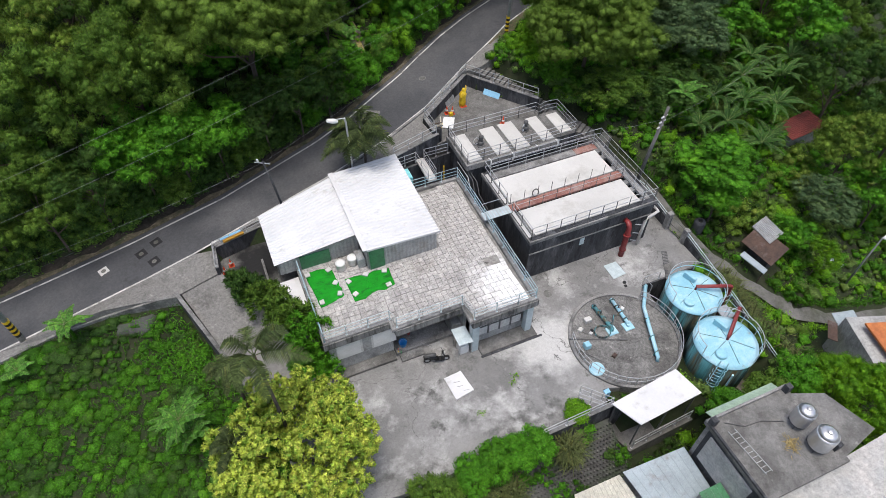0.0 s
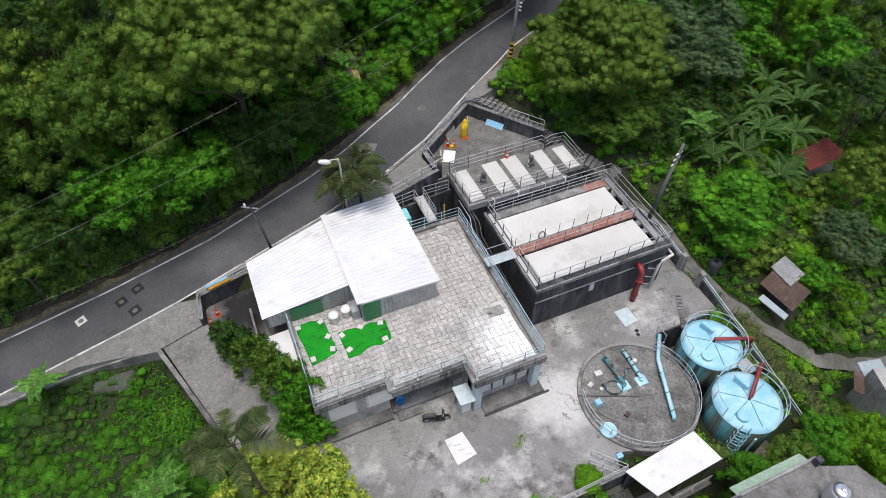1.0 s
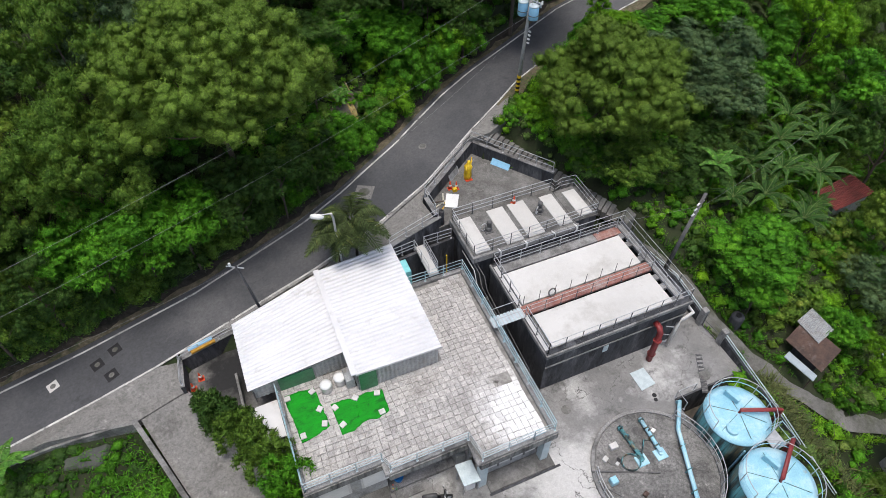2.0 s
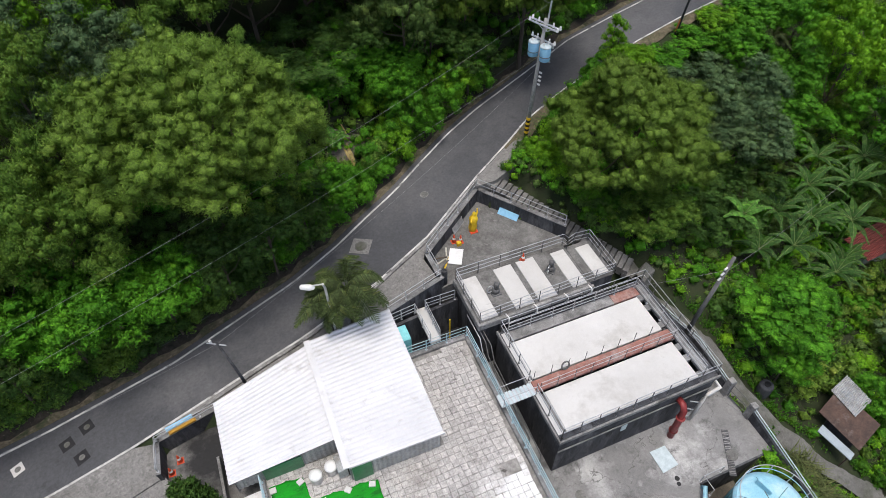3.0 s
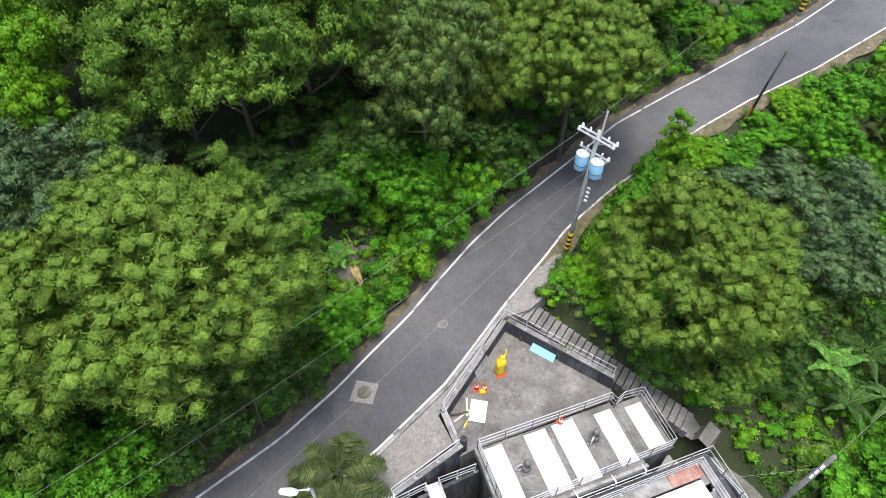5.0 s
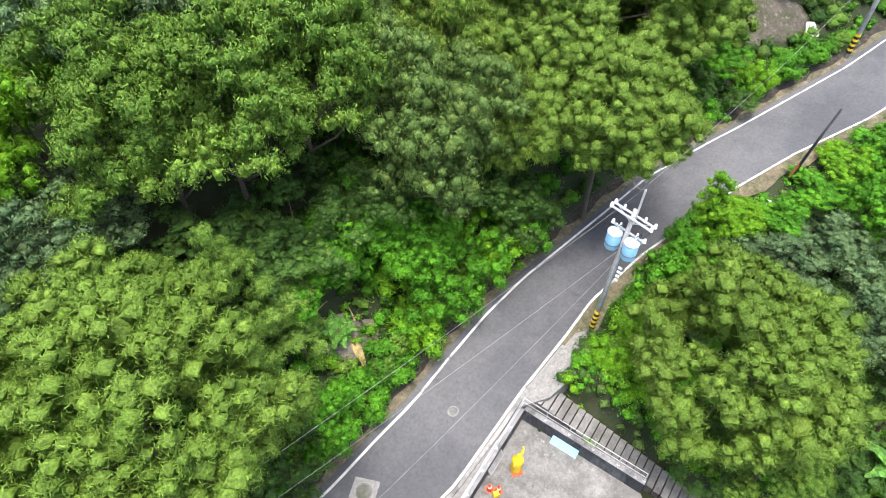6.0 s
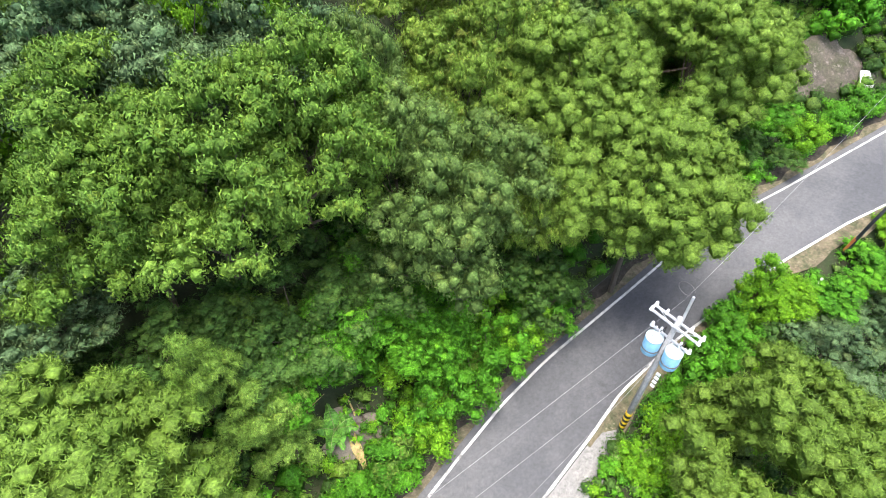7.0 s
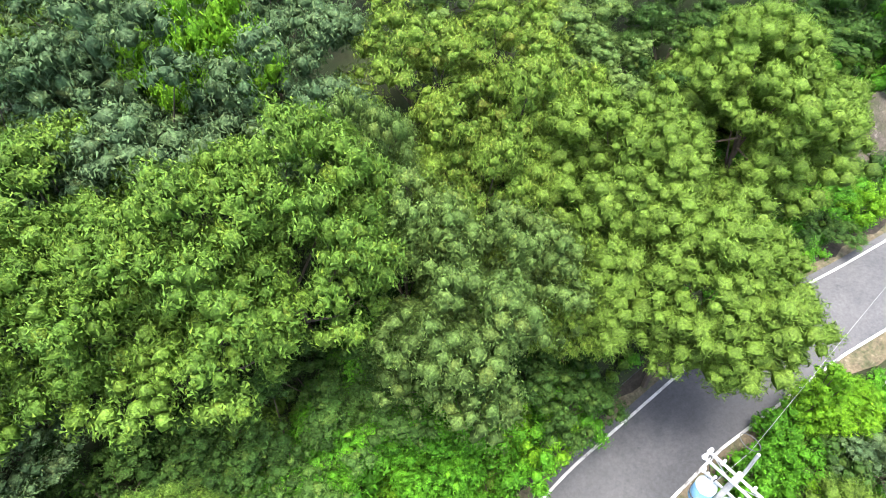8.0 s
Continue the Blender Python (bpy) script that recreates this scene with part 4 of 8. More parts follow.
        part("hoop", Geo().tube([((lx + ex) / 2 + 0.36 * math.cos(a), (ly + ey) / 2 + 0.36 * math.sin(a), z) for a in np.linspace(radians(turn - 115), radians(turn + 115), 10)], 0.018, 5), AQUA, lad)
    return ob


green_tank(25.85, 17.05, 1.75, 1.88, (27.95, 16.15, 2.4), caged=False)
green_tank(25.15, 12.98, 1.8, 2.0, (27.2, 14.45, 2.5))


# ---- road furniture ----
def flat(x, y, hx, hy, turn, lift):
    """A thin plate lying on the road."""
    c, s = math.cos(radians(turn)), math.sin(radians(turn))
    return Geo().prism([(x + a * hx * c - b * hy * s, y + a * hx * s + b * hy * c) for a, b in ((-1, -1), (1, -1), (1, 1), (-1, 1))], lambda u, v: road_z(u) + lift - 0.01, lambda u, v: road_z(u) + lift)


def disc_on_road(x, y, r, lift):
    return Geo().prism([(x + r * math.cos(k * math.tau / 24), y + r * math.sin(k * math.tau / 24)) for k in range(24)], lambda u, v: road_z(u) + lift - 0.01, lambda u, v: road_z(u) + lift)


part("patch", flat(11.0, 40.5, 0.62, 0.66, 57, 0.008), APRON, road, "square pale concrete patch")
for x, y, r, lab in ((11.0, 40.5, 0.42, "round grey manhole cover in a square concrete patch"), (16.45, 42.85, 0.3, "pale round manhole cover in the road")):
    ob = thing("manhole_cover", lab, "manhole cover", "manhole covers")
    part("frame", disc_on_road(x, y, r, 0.014), GREY_SLAB if r > 0.4 else APRON, ob)
    part("lid", disc_on_road(x, y, r * 0.82, 0.02), LANE if r > 0.4 else GREY_SLAB, ob)
for x, y, h, mat, lab in ((-8.14, 34.69, 0.36, DARK, "dark square valve cover set in the road"), (-7.04, 35.3, 0.36, DARK, "dark square valve cover set in the road"), (-7.36, 33.54, 0.36, DARK, "dark square valve cover set in the road"), (-10.77, 34.4, 0.32, SLAB, "pale square valve cover set in the road")):
    ob = thing("valve_cover", lab, "manhole cover", "valve covers")
    part("surround", flat(x, y, h, h, 22, 0.008), mat, ob)
    part("lid", disc_on_road(x, y, 0.17, 0.014), LANE, ob)
kerb_line = along([(-3.3, 32.75), (3.2, 34.55), (5.8, 35.15), (10.6, 36.75), (15.3, 38.95), (18.4, 41.0), (20.4, 42.45)])
kerb_ob = thing("kerb", "low grey concrete kerb beside the road", "kerb", kind="structure")
for i in range(0, n_edge - 5, 5):
    a, b = kerb_line[i], kerb_line[i + 5]
    d = Vector(b - a).normalized() * 0.01
    nrm = Vector((-d.y, d.x)).normalized() * 0.09
    z = lambda x, y: road_z(x) - 0.05
    part("kerb_stone", Geo().prism([(a[0] + d.x - nrm.x, a[1] + d.y - nrm.y), (b[0] - d.x - nrm.x, b[1] - d.y - nrm.y), (b[0] - d.x + nrm.x, b[1] - d.y + nrm.y), (a[0] + d.x + nrm.x, a[1] + d.y + nrm.y)], z, lambda x, y: road_z(x) + 0.14), CONCRETE, kerb_ob)
gutter = thing("gutter_wall", "low mossy concrete gutter edge under the bank", "kerb", kind="structure")
gl = offset(L_OUT, 1.05)
for i in range(20, n_edge - 30, 2):
    a, b = gl[i], gl[i + 2]
    if -26 < a[0] < 62:
        d = Vector(b - a).normalized()
        nrm = Vector((-d.y, d.x)) * 0.07
        part("gutter_stone", Geo().prism([(a[0] - nrm.x, a[1] - nrm.y), (b[0] - nrm.x, b[1] - nrm.y), (b[0] + nrm.x, b[1] + nrm.y), (a[0] + nrm.x, a[1] + nrm.y)], lambda x, y: road_z(x) - 0.3, lambda x, y: road_z(x) + 0.24), DARK_WALL, gutter)


def pole(label, foot, top, r, parts=(), stripes=0.0, mat=None, base_mat=None):
    """A tapered utility pole from foot to top, its lower part striped where asked."""
    ob = thing("utility_pole", label, "utility pole", "utility poles")
    f, t = Vector(foot), Vector(top)
    part("shaft", Geo().tube([f - Vector((0, 0, 0.5)), f.lerp(t, 0.5), t], r, 12, r * 0.65), mat or WOOD_POLE, ob, smooth=True)
    if stripes:
        n = 8
        for i in range(n):
            a, b = f.lerp(t, (0.05 + stripes * i / n)), f.lerp(t, (0.05 + stripes * (i + 1) / n))
            part("band", Geo().tube([a, b], r * 1.03, 12), YELLOW if i % 2 else BLACK, ob)
    if base_mat:
        part("sleeve", Geo().tube([f, f.lerp(t, 0.2)], r * 1.05, 12), base_mat, ob)
    return ob


p_a = pole("grey concrete utility pole carrying two blue transformers", (25.12, 44.5, 6.2), (25.66, 44.59, 15.6), 0.16, stripes=0.16)
axis = Vector((0.6, 0.1, 10.5)).normalized()
side = Vector((0.4, -0.916, 0))


def on_pole(h, s=0.0, f=0.0):
    return Vector((25.12, 44.5, 6.2)) + axis * h + side * s + Vector((0.916, 0.4, 0)) * f


for h, w, f in ((7.9, 0.95, 0.12), (9.0, 1.15, 0.14), (9.0, 1.15, -0.16)):
    part("crossarm", Geo().tube([on_pole(h, -w, f), on_pole(h, w, f)], 0.06, 6), GALV, p_a)
    for s in (-w + 0.06, w - 0.06):
        part("insulator", Geo().tube([on_pole(h, s, f), on_pole(h + 0.08, s, f), on_pole(h + 0.22, s, f)], 0.1, 8, 0.06), WHITE, p_a, "white porcelain insulator")
part("crossarm", Geo().tube([on_pole(8.6, 0.1, 0.1), on_pole(10.45, 0.0, 0.3)], 0.06, 6), GALV, p_a)
part("crossarm", Geo().tube([on_pole(6.65, -0.8, 0.1), on_pole(6.65, 0.8, 0.1)], 0.05, 6), GALV, p_a)
for s in (-0.48, 0.48):
    c = on_pole(6.75, s, -0.1)
    tr = part("transformer", Geo().lathe([(0.33, 0), (0.36, 0.05), (0.36, 0.95), (0.33, 1.0), (0.12, 1.06)], 0, 0, 20), SKY_BLUE, p_a, "sky-blue transformer can", smooth=True)
    tr.location = c
    part("lid", Geo().lathe([(0.37, 0.97), (0.37, 1.03), (0.2, 1.08)], 0, 0, 20), PALE_STEEL, tr, "pale blue-grey lid", smooth=True)
    part("hanger", Geo().tube([(0.38 * math.cos(a), 0.38 * math.sin(a), 0.35) for a in np.linspace(0, math.tau, 21)], 0.025, 5), DARK_STEEL, tr, "dark steel band")
    part("lead", Geo().tube([(0.15, 0, 1.3), (0.5, 0.1, 1.35), (0.55, 0.15, 0.6), (0.4, 0.1, 0.1)], 0.018, 5), BLACK, tr, "black cable lead")
    for k in (-0.15, 0.15):
        part("bushing", Geo().tube([(k, 0, 1.0), (k, 0, 1.3)], 0.05, 8, 0.03), WHITE, tr)
for k, w in ((7.9, 0.95), (9.0, 1.15)):
    for sd in (-0.5, 0.5):
        part("insulator", Geo().tube([on_pole(k, w * sd, 0.12), on_pole(k + 0.1, w * sd, 0.12), on_pole(k + 0.26, w * sd, 0.12)], 0.08, 8, 0.05), WHITE, p_a)
        part("brace", Geo().tube([on_pole(k, w * sd * 1.5, 0.1), on_pole(k - 0.55, 0.0, 0.12)], 0.022, 5), GALV, p_a)
for sd in (-0.48, 0.48):
    part("fuse", Geo().tube([on_pole(7.9, sd * 1.5, 0.2), on_pole(7.5, sd * 1.45, 0.34)], 0.05, 8), WHITE, p_a, "white porcelain fuse holder")
    part("lead", Geo().tube([on_pole(9.0, sd * 2.0, 0.1), on_pole(8.4, sd * 1.9, 0.25), on_pole(7.95, sd * 1.5, 0.2), on_pole(7.7, sd * 1.2, 0.0)], 0.014, 5), BLACK, p_a, "black cable lead")
for h in (4.8, 5.1, 5.4, 5.7):
    part("insulator", Geo().tube([on_pole(h, 0.22, 0), on_pole(h, 0.4, 0)], 0.07, 8), WHITE, p_a)
part("service_loop", Geo().tube([on_pole(10.5 + 0.3 * math.sin(a), -0.4 + 0.35 * math.cos(a), 0.4) for a in np.linspace(0, 6.28, 18)], 0.015, 5), DARK_STEEL, p_a)
pole("dark slim roadside pole with orange base", (41.9, 49.95, 8.35), (42.1, 49.3, 14.0), 0.11, mat=DARK_WALL, base_mat=TERRACOTTA)
p_c = pole("grey leaning utility pole beside the lane", (28.75, 28.0, 0.8), (29.75, 28.05, 8.4), 0.17, mat=GREY_SLAB)
for h in (0.78, 0.84, 0.9):
    c = Vector((28.75, 28.0, 0.8)).lerp(Vector((29.75, 28.05, 8.4)), h)
    part("insulator", Geo().tube([c + Vector((-0.35, -0.1, 0)), c + Vector((0.3, 0.1, 0))], 0.06, 8), WHITE, p_c)
p_d = pole("short grey pole with small crossarm by the shed", (2.1, 33.4, 3.5), (1.5, 33.6, 8.5), 0.1, mat=DARK_WALL)
part("crossarm", Geo().tube([(1.0, 33.9, 8.35), (1.9, 33.4, 8.3)], 0.04, 6), GALV, p_d)
part("insulator", Geo().tube([(1.2, 33.8, 8.4), (1.2, 33.8, 8.6)], 0.07, 8), WHITE, p_d)
pole("striped utility pole at the edge of the road", (-16.1, 31.0, 1.5), (-16.3, 31.0, 13.0), 0.2, stripes=0.14)
p_f = pole("slim grey street-light pole in the weeds", (41.9, 15.8, -3.4), (41.6, 15.6, 1.9), 0.08)
part("lamp_head", Geo().box(-0.3, 0.3, -0.12, 0.12, 0, 0.12, 0.03, m=pose(41.7, 15.5, 1.9, 0, 10, 20)), WHITE, p_f, "white lamp head")
pole("striped utility pole on the far side of the road", (53.4, 58.8, 9.5), (53.6, 58.8, 19.0), 0.2, stripes=0.16)
lamp = thing("street_lamp", "white street lamp on a slim pole above the palm", "street lamp")
part("pole", Geo().tube([(7.55, 34.3, 3.9), (7.5, 34.2, 9.4), (7.4, 34.05, 9.9)], 0.07, 8), GALV, lamp)
part("arm", Geo().tube([(7.4, 34.05, 9.9), (6.9, 34.2, 9.85)], 0.04, 8), GALV, lamp)
part("head", Geo().lathe([(0.02, -0.42), (0.14, -0.34), (0.18, 0.1), (0.12, 0.34), (0.03, 0.4)], 0, 0, 12), WHITE, lamp, "white lamp head", smooth=True).matrix_local = pose(6.62, 34.3, 9.72, 0, 95, -22)

# cables


def cable(a, b, sag, r=0.006, label="thin dark overhead cable"):
    a, b = Vector(a), Vector(b)
    pts = [a.lerp(b, k) - Vector((0, 0, sag * 4 * k * (1 - k))) for k in np.linspace(0, 1, 24)]
    solid("cable", Geo().tube(pts, r, 5), CABLE, label, "cable", "overhead cables")


cable((25.8, 44.9, 16.3), (-16.3, 31.0, 12.6), 0.9)
cable((25.5, 44.6, 13.0), (-16.3, 31.0, 10.3), 0.9)
cable((25.85, 44.9, 16.4), (53.6, 58.8, 18.4), 0.8)
cable((25.2, 44.5, 12.0), (1.5, 33.6, 8.4), 0.7, 0.005)
cable((1.5, 33.6, 8.4), (-16.3, 31.0, 7.5), 0.4, 0.005)
cable((29.6, 28.0, 7.4), (16.2, 32.4, 5.6), 0.4)
cable((29.6, 28.0, 7.2), (41.6, 31.0, 7.6), 0.4)

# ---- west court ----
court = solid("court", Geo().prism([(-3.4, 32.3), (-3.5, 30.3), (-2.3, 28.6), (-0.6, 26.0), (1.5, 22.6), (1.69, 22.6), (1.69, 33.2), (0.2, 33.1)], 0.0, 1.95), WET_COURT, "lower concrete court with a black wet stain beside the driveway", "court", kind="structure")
rng = np.random.default_rng(3)
wall_line("wall_court", [(-3.4, 30.6), (-3.3, 32.45), (0.35, 33.3)], 0.2, 3.25, 0.5, DARK_WALL, "dark stained court wall below the road", CONCRETE)
railing("galvanised railing on the court wall", [(-3.4, 30.65, 3.32), (-3.3, 32.45, 3.32), (0.3, 33.28, 3.32)], 0.5, (1.0, 0.5), 1.3)
for x, y, mat, lab in ((-2.0, 32.95, SKY_BLUE, "long pale blue plastic trough on the wall"), (-1.85, 32.72, OCHRE, "long ochre plastic trough on the wall")):
    solid("trough", Geo().box(-0.75, 0.75, -0.13, 0.13, 0, 0.16, 0.04, m=pose(x, y, 3.4, 0, 0, 13)), mat, lab, "trough")


def cone(x, y, z, label="orange traffic cone"):
    ob = thing("traffic_cone", label, "traffic cone", "traffic cones", at=(x, y, z))
    part("base", Geo().box(-0.19, 0.19, -0.19, 0.19, 0, 0.04, 0.015), ORANGE, ob)
    part("cone", Geo().lathe([(0.15, 0.04), (0.1, 0.3), (0.035, 0.68), (0.03, 0.7)], 0, 0, 14), ORANGE, ob, smooth=True)
    part("band", Geo().lathe([(0.112, 0.28), (0.085, 0.42)], 0, 0, 14), WHITE, ob, "white reflective band")
    return ob


cone(-3.05, 31.0, 1.95, "red traffic cone in the lower court")
cone(-2.55, 31.55, 1.95, "red traffic cone lying near the court wall")
gate = thing("low_wall", "low concrete wall beside the small canopy", "wall", kind="structure")
part("panel", Geo().box(-0.55, -0.4, 27.9, 30.6, 1.95, 2.75, 0.02), CONCRETE, gate)
canopy = thing("canopy", "small flat white canopy beside the building", "canopy")
part("roof", Geo().prism([(-0.2, 27.6), (0.38, 25.35), (1.42, 25.3), (1.42, 27.65)], 3.15, 3.22), WHITE_METAL, canopy, "flat white metal sheet")
for x, y in ((0.0, 27.4), (0.5, 25.5), (1.3, 25.45), (1.3, 27.5)):
    part("post", Geo().tube([(x, y, 1.95), (x, y, 3.15)], 0.03, 6), GALV, canopy)
wall_line("wall_ramp", [(-6.25, 29.6), (-5.0, 26.2), (-3.7, 22.6), (-2.5, 19.0)], 0.2, lambda x: 2.9 + (x + 6.25) * -0.63, lambda x: -1.0, DARK_WALL, "dark retaining wall beside the driveway", CONCRETE)
wall_line("wall_apron", [(-24, 29.65), (-17.5, 29.95), (-14, 30.4), (-11, 30.35), (-7.5, 29.85), (-6.3, 29.65)], 0.18, lambda x: road_z(x) + 0.05 if x < -10 else 2.72, lambda x: -1.0, CONCRETE, "grey retaining wall under the apron")

# ---- roof deck ----
def net(name, poly, label):
    """A thin rumpled net lying on the pavers."""
    pts = np.array(poly, float)
    c = pts.mean(0)
    rg = np.random.default_rng(len(poly))
    rings = []
    ang = np.linspace(0, 1, 4 * len(poly), endpoint=False)
    per = np.array([pts[int(a * len(pts))] + (pts[(int(a * len(pts)) + 1) % len(pts)] - pts[int(a * len(pts))]) * (a * len(pts) % 1) for a in ang])
    g = Geo()
    m = len(per)
    for k in np.linspace(1, 0.08, 9):
        p = c + (per - c) * k + rg.normal(0, 0.02, per.shape)
        zz = DK + 0.035 + 0.05 * np.abs(np.sin(p[:, 0] * 5.1 + p[:, 1] * 2.3)) * np.abs(np.sin(p[:, 1] * 4.3 - p[:, 0])) * (k < 0.97)
        rings.append([(x, y, z) for (x, y), z in zip(p, zz)])
    v = [q for r in rings for q in r]
    f = [(i * m + j, i * m + (j + 1) % m, (i + 1) * m + (j + 1) % m, (i + 1) * m + j) for i in range(8) for j in range(m)] + [tuple(8 * m + j for j in range(m))]
    lo = [(x, y, DK + 0.02) for x, y, z in rings[0]]
    f += [(len(v) + j, len(v) + (j + 1) % m, (j + 1) % m, j) for j in range(m)]
    g.add(v + lo, f)
    solid(name, g, GREEN_NET, label, "net", "green nets", smooth=True)


net("shade_net", [(1.85, 27.5), (1.95, 26.0), (2.1, 24.35), (2.95, 24.5), (3.75, 24.75), (3.7, 26.0), (3.55, 27.35), (2.7, 27.45)], "bright green rumpled net spread on the roof pavers")
net("shade_net", [(4.15, 26.0), (4.2, 24.0), (4.9, 24.0), (5.65, 24.3), (6.4, 24.15), (7.05, 24.35), (7.1, 25.75), (6.2, 25.95), (5.46, 25.85), (4.8, 26.0)], "bright green net pinned down by pale blocks")
for i, (x, y) in enumerate(((1.98, 27.2), (3.38, 27.12), (3.5, 25.9), (3.52, 24.95), (2.26, 24.7), (4.3, 25.65), (5.52, 25.78), (6.75, 25.6), (6.64, 24.4), (4.42, 24.5))):
    solid("paving_block", Geo().box(-0.17, 0.17, -0.15, 0.15, 0, 0.09, 0.012, m=pose(x, y, DK + 0.09, 0, 0, i * 23)), SLAB, "loose pale paving block holding down the net", "block", "loose paving blocks")


def drum(x, y):
    ob = thing("drum", "small stainless drum with white domed lid", "drum", "drums", at=(x, y, DK))
    part("body", Geo().lathe([(0.3, 0), (0.32, 0.03), (0.32, 0.55), (0.3, 0.58)], 0, 0, 20), STAINLESS, ob, smooth=True)
    part("lid", Geo().lathe([(0.34, 0.58), (0.34, 0.64), (0.2, 0.71), (0.05, 0.73)], 0, 0, 20), WHITE, ob, smooth=True)
    return ob


drum(4.2, 26.95)
drum(5.05, 27.1)
solid("metal_box", Geo().box(5.3, 5.8, 26.55, 27.5, DK, DK + 0.75, 0.03), GREY_METAL, "grey metal equipment box against the shed", "box")
bridge = thing("footbridge", "short white steel footbridge from deck to tank", "footbridge")
part("plate", Geo().box(14.6, 16.75, 26.65, 27.35, LT + 0.02, LT + 0.08, 0.01), GALV, bridge)
for i in range(9):
    part("slat", Geo().box(14.65 + i * 0.23, 14.8 + i * 0.23, 26.6, 27.4, LT + 0.082, LT + 0.1), PALE_STEEL, bridge)
for y in (26.62, 27.38):
    part("rail", Geo().tube([(14.7, y, LT + 0.1), (14.7, y, LT + 0.95), (16.7, y, LT + 0.95), (16.7, y, LT + 0.1)], 0.025, 6), GALV, bridge)
# pit north of the deck
wall_line("wall_pit", [(10.8, 34.1), (15.3, 34.55)], 0.2, 3.95, 0, DARK_WALL, "dark wet concrete pit wall")
solid("pit_water", Geo().box(10.95, 15.3, 32.15, 34.0, -0.4, 1.6), DARK, "still black water in the open pit", "water", kind="structure")
plank = solid("pit_walkway", Geo().box(12.6, 13.25, 32.1, 34.7, 3.85, 4.02, 0.02), SLAB, "pale concrete slab walkway over the pit", "walkway")
railing("galvanised railing round the open pit", [(12.5, 34.5, 3.95), (10.7, 34.3, 3.95)], 0.95, (1.0, 0.6, 0.3), 1.0)
railing("galvanised railing round the open pit", [(12.52, 34.5, 4.02), (12.62, 32.15, 4.02)], 0.95, (1.0, 0.5), 1.2)
railing("galvanised railing round the open pit", [(13.22, 32.15, 4.02), (13.2, 34.5, 4.02), (15.2, 34.55, 3.95)], 0.95, (1.0, 0.6, 0.3), 1.2)
solid("turquoise_tank", Geo().box(10.95, 11.6, 32.7, 33.8, 1.6, 4.25, 0.06), TEAL_BOX, "turquoise plastic box standing in the pit", "box")
solid("upright_pipe", Geo().tube([(14.3, 33.2, 1.6), (14.3, 33.2, 4.0)], 0.05, 8), YELLOW, "thin yellow pipe rising from the pit", "pipe")
for i in range(3):
    y = 31.2 - 0.35 * i
    solid("alley_pipe", Geo().tube([(15.35 + 0.2 * i, 33.0, 4.2), (15.4 + 0.2 * i, y, 4.1), (15.4 + 0.2 * i, y - 0.5, 3.2), (15.4 + 0.2 * i, 26.0 - i, 2.9 - 0.2 * i), (15.4 + 0.2 * i, 25.8 - i, 0.2)], 0.035, 8), (GALV, DARK_STEEL, DARK_STEEL)[i], "steel pipe running down the alley by the tank", "pipe", "alley pipes", smooth=True)
for x in (17.3, 19.2, 21.3, 23.0):
    solid("bent_pipe", Geo().tube([(x, 31.7, UT + 0.05), (x, 31.3, UT + 0.2), (x, 31.25, UT - 0.1), (x, 31.42, UT - 0.5)], 0.05, 8), WHITE, "short white bent overflow pipe on the tank", "pipe", "overflow pipes", smooth=True)
hose = [(19.0 + 0.25 * math.cos(a), 27.45 + 0.08 * math.sin(a), LT + 0.4 + 0.27 * math.sin(a)) for a in np.linspace(0, 11, 26)]
solid("life_buoy", Geo().tube(hose, 0.05, 6), GREY_SLAB, "weathered grey coil hanging on the walkway railing", "coil", smooth=True)
cone(20.2, 35.1, UT, "small orange cone on the mixing tank")

# ---- upper yard ----
dummy = Geo().lathe([(0.05, 0), (0.26, 0.03), (0.3, 0.35), (0.26, 0.8), (0.31, 1.1), (0.2, 1.3), (0.1, 1.36), (0.13, 1.5), (0.1, 1.62), (0.02, 1.66)], 0, 0, 14)
dummy.tube([(0.2, 0, 1.15), (0.45, 0.05, 1.3), (0.5, 0.1, 1.6)], 0.09, 8, 0.05).tube([(-0.2, 0, 1.15), (-0.35, -0.05, 0.8)], 0.09, 8, 0.06)
ob = solid("traffic_dummy", dummy, YELLOW, "yellow roadwork warning dummy on a red base", "mannequin", smooth=True)
ob.matrix_world = pose(18.55, 39.25, UP, 0, 4, 30)
solid("dummy_base", Geo().box(18.3, 18.85, 38.9, 39.3, UP + 0.001, UP + 0.06, 0.02), ORANGE, "red plastic base plate", "base")
cone(16.95, 38.75, UP, "orange cone beside the parapet")
cone(17.35, 38.55, UP, "orange cone beside the parapet")
solid("warning_lamp", Geo().box(17.0, 17.3, 38.25, 38.5, UP, UP + 0.3, 0.05), YELLOW, "yellow warning lamp box beside the cones", "lamp")
solid("leaning_board", Geo().box(-0.75, 0.75, -0.03, 0.03, 0, 1.05, m=pose(21.25, 39.4, UP + 0.02, -42, 0, -54)), SKY_BLUE, "pale blue board leaning on the parapet", "board")
brd = thing("framed_board", "grey framed notice board leaning on the parapet", "board")
brd.matrix_world = pose(17.75, 39.75, UP + 0.02, -20, 0, 38)
part("panel", Geo().box(-0.6, 0.6, -0.02, 0.02, 0.05, 1.25), GREY_METAL, brd)
for a, b, c, d in ((-0.66, -0.6, 0, 1.3), (0.6, 0.66, 0, 1.3), (-0.6, 0.6, 0, 0.05), (-0.6, 0.6, 1.25, 1.3)):
    part("frame", Geo().box(a, b, -0.035, 0.035, c, d), GALV, brd)
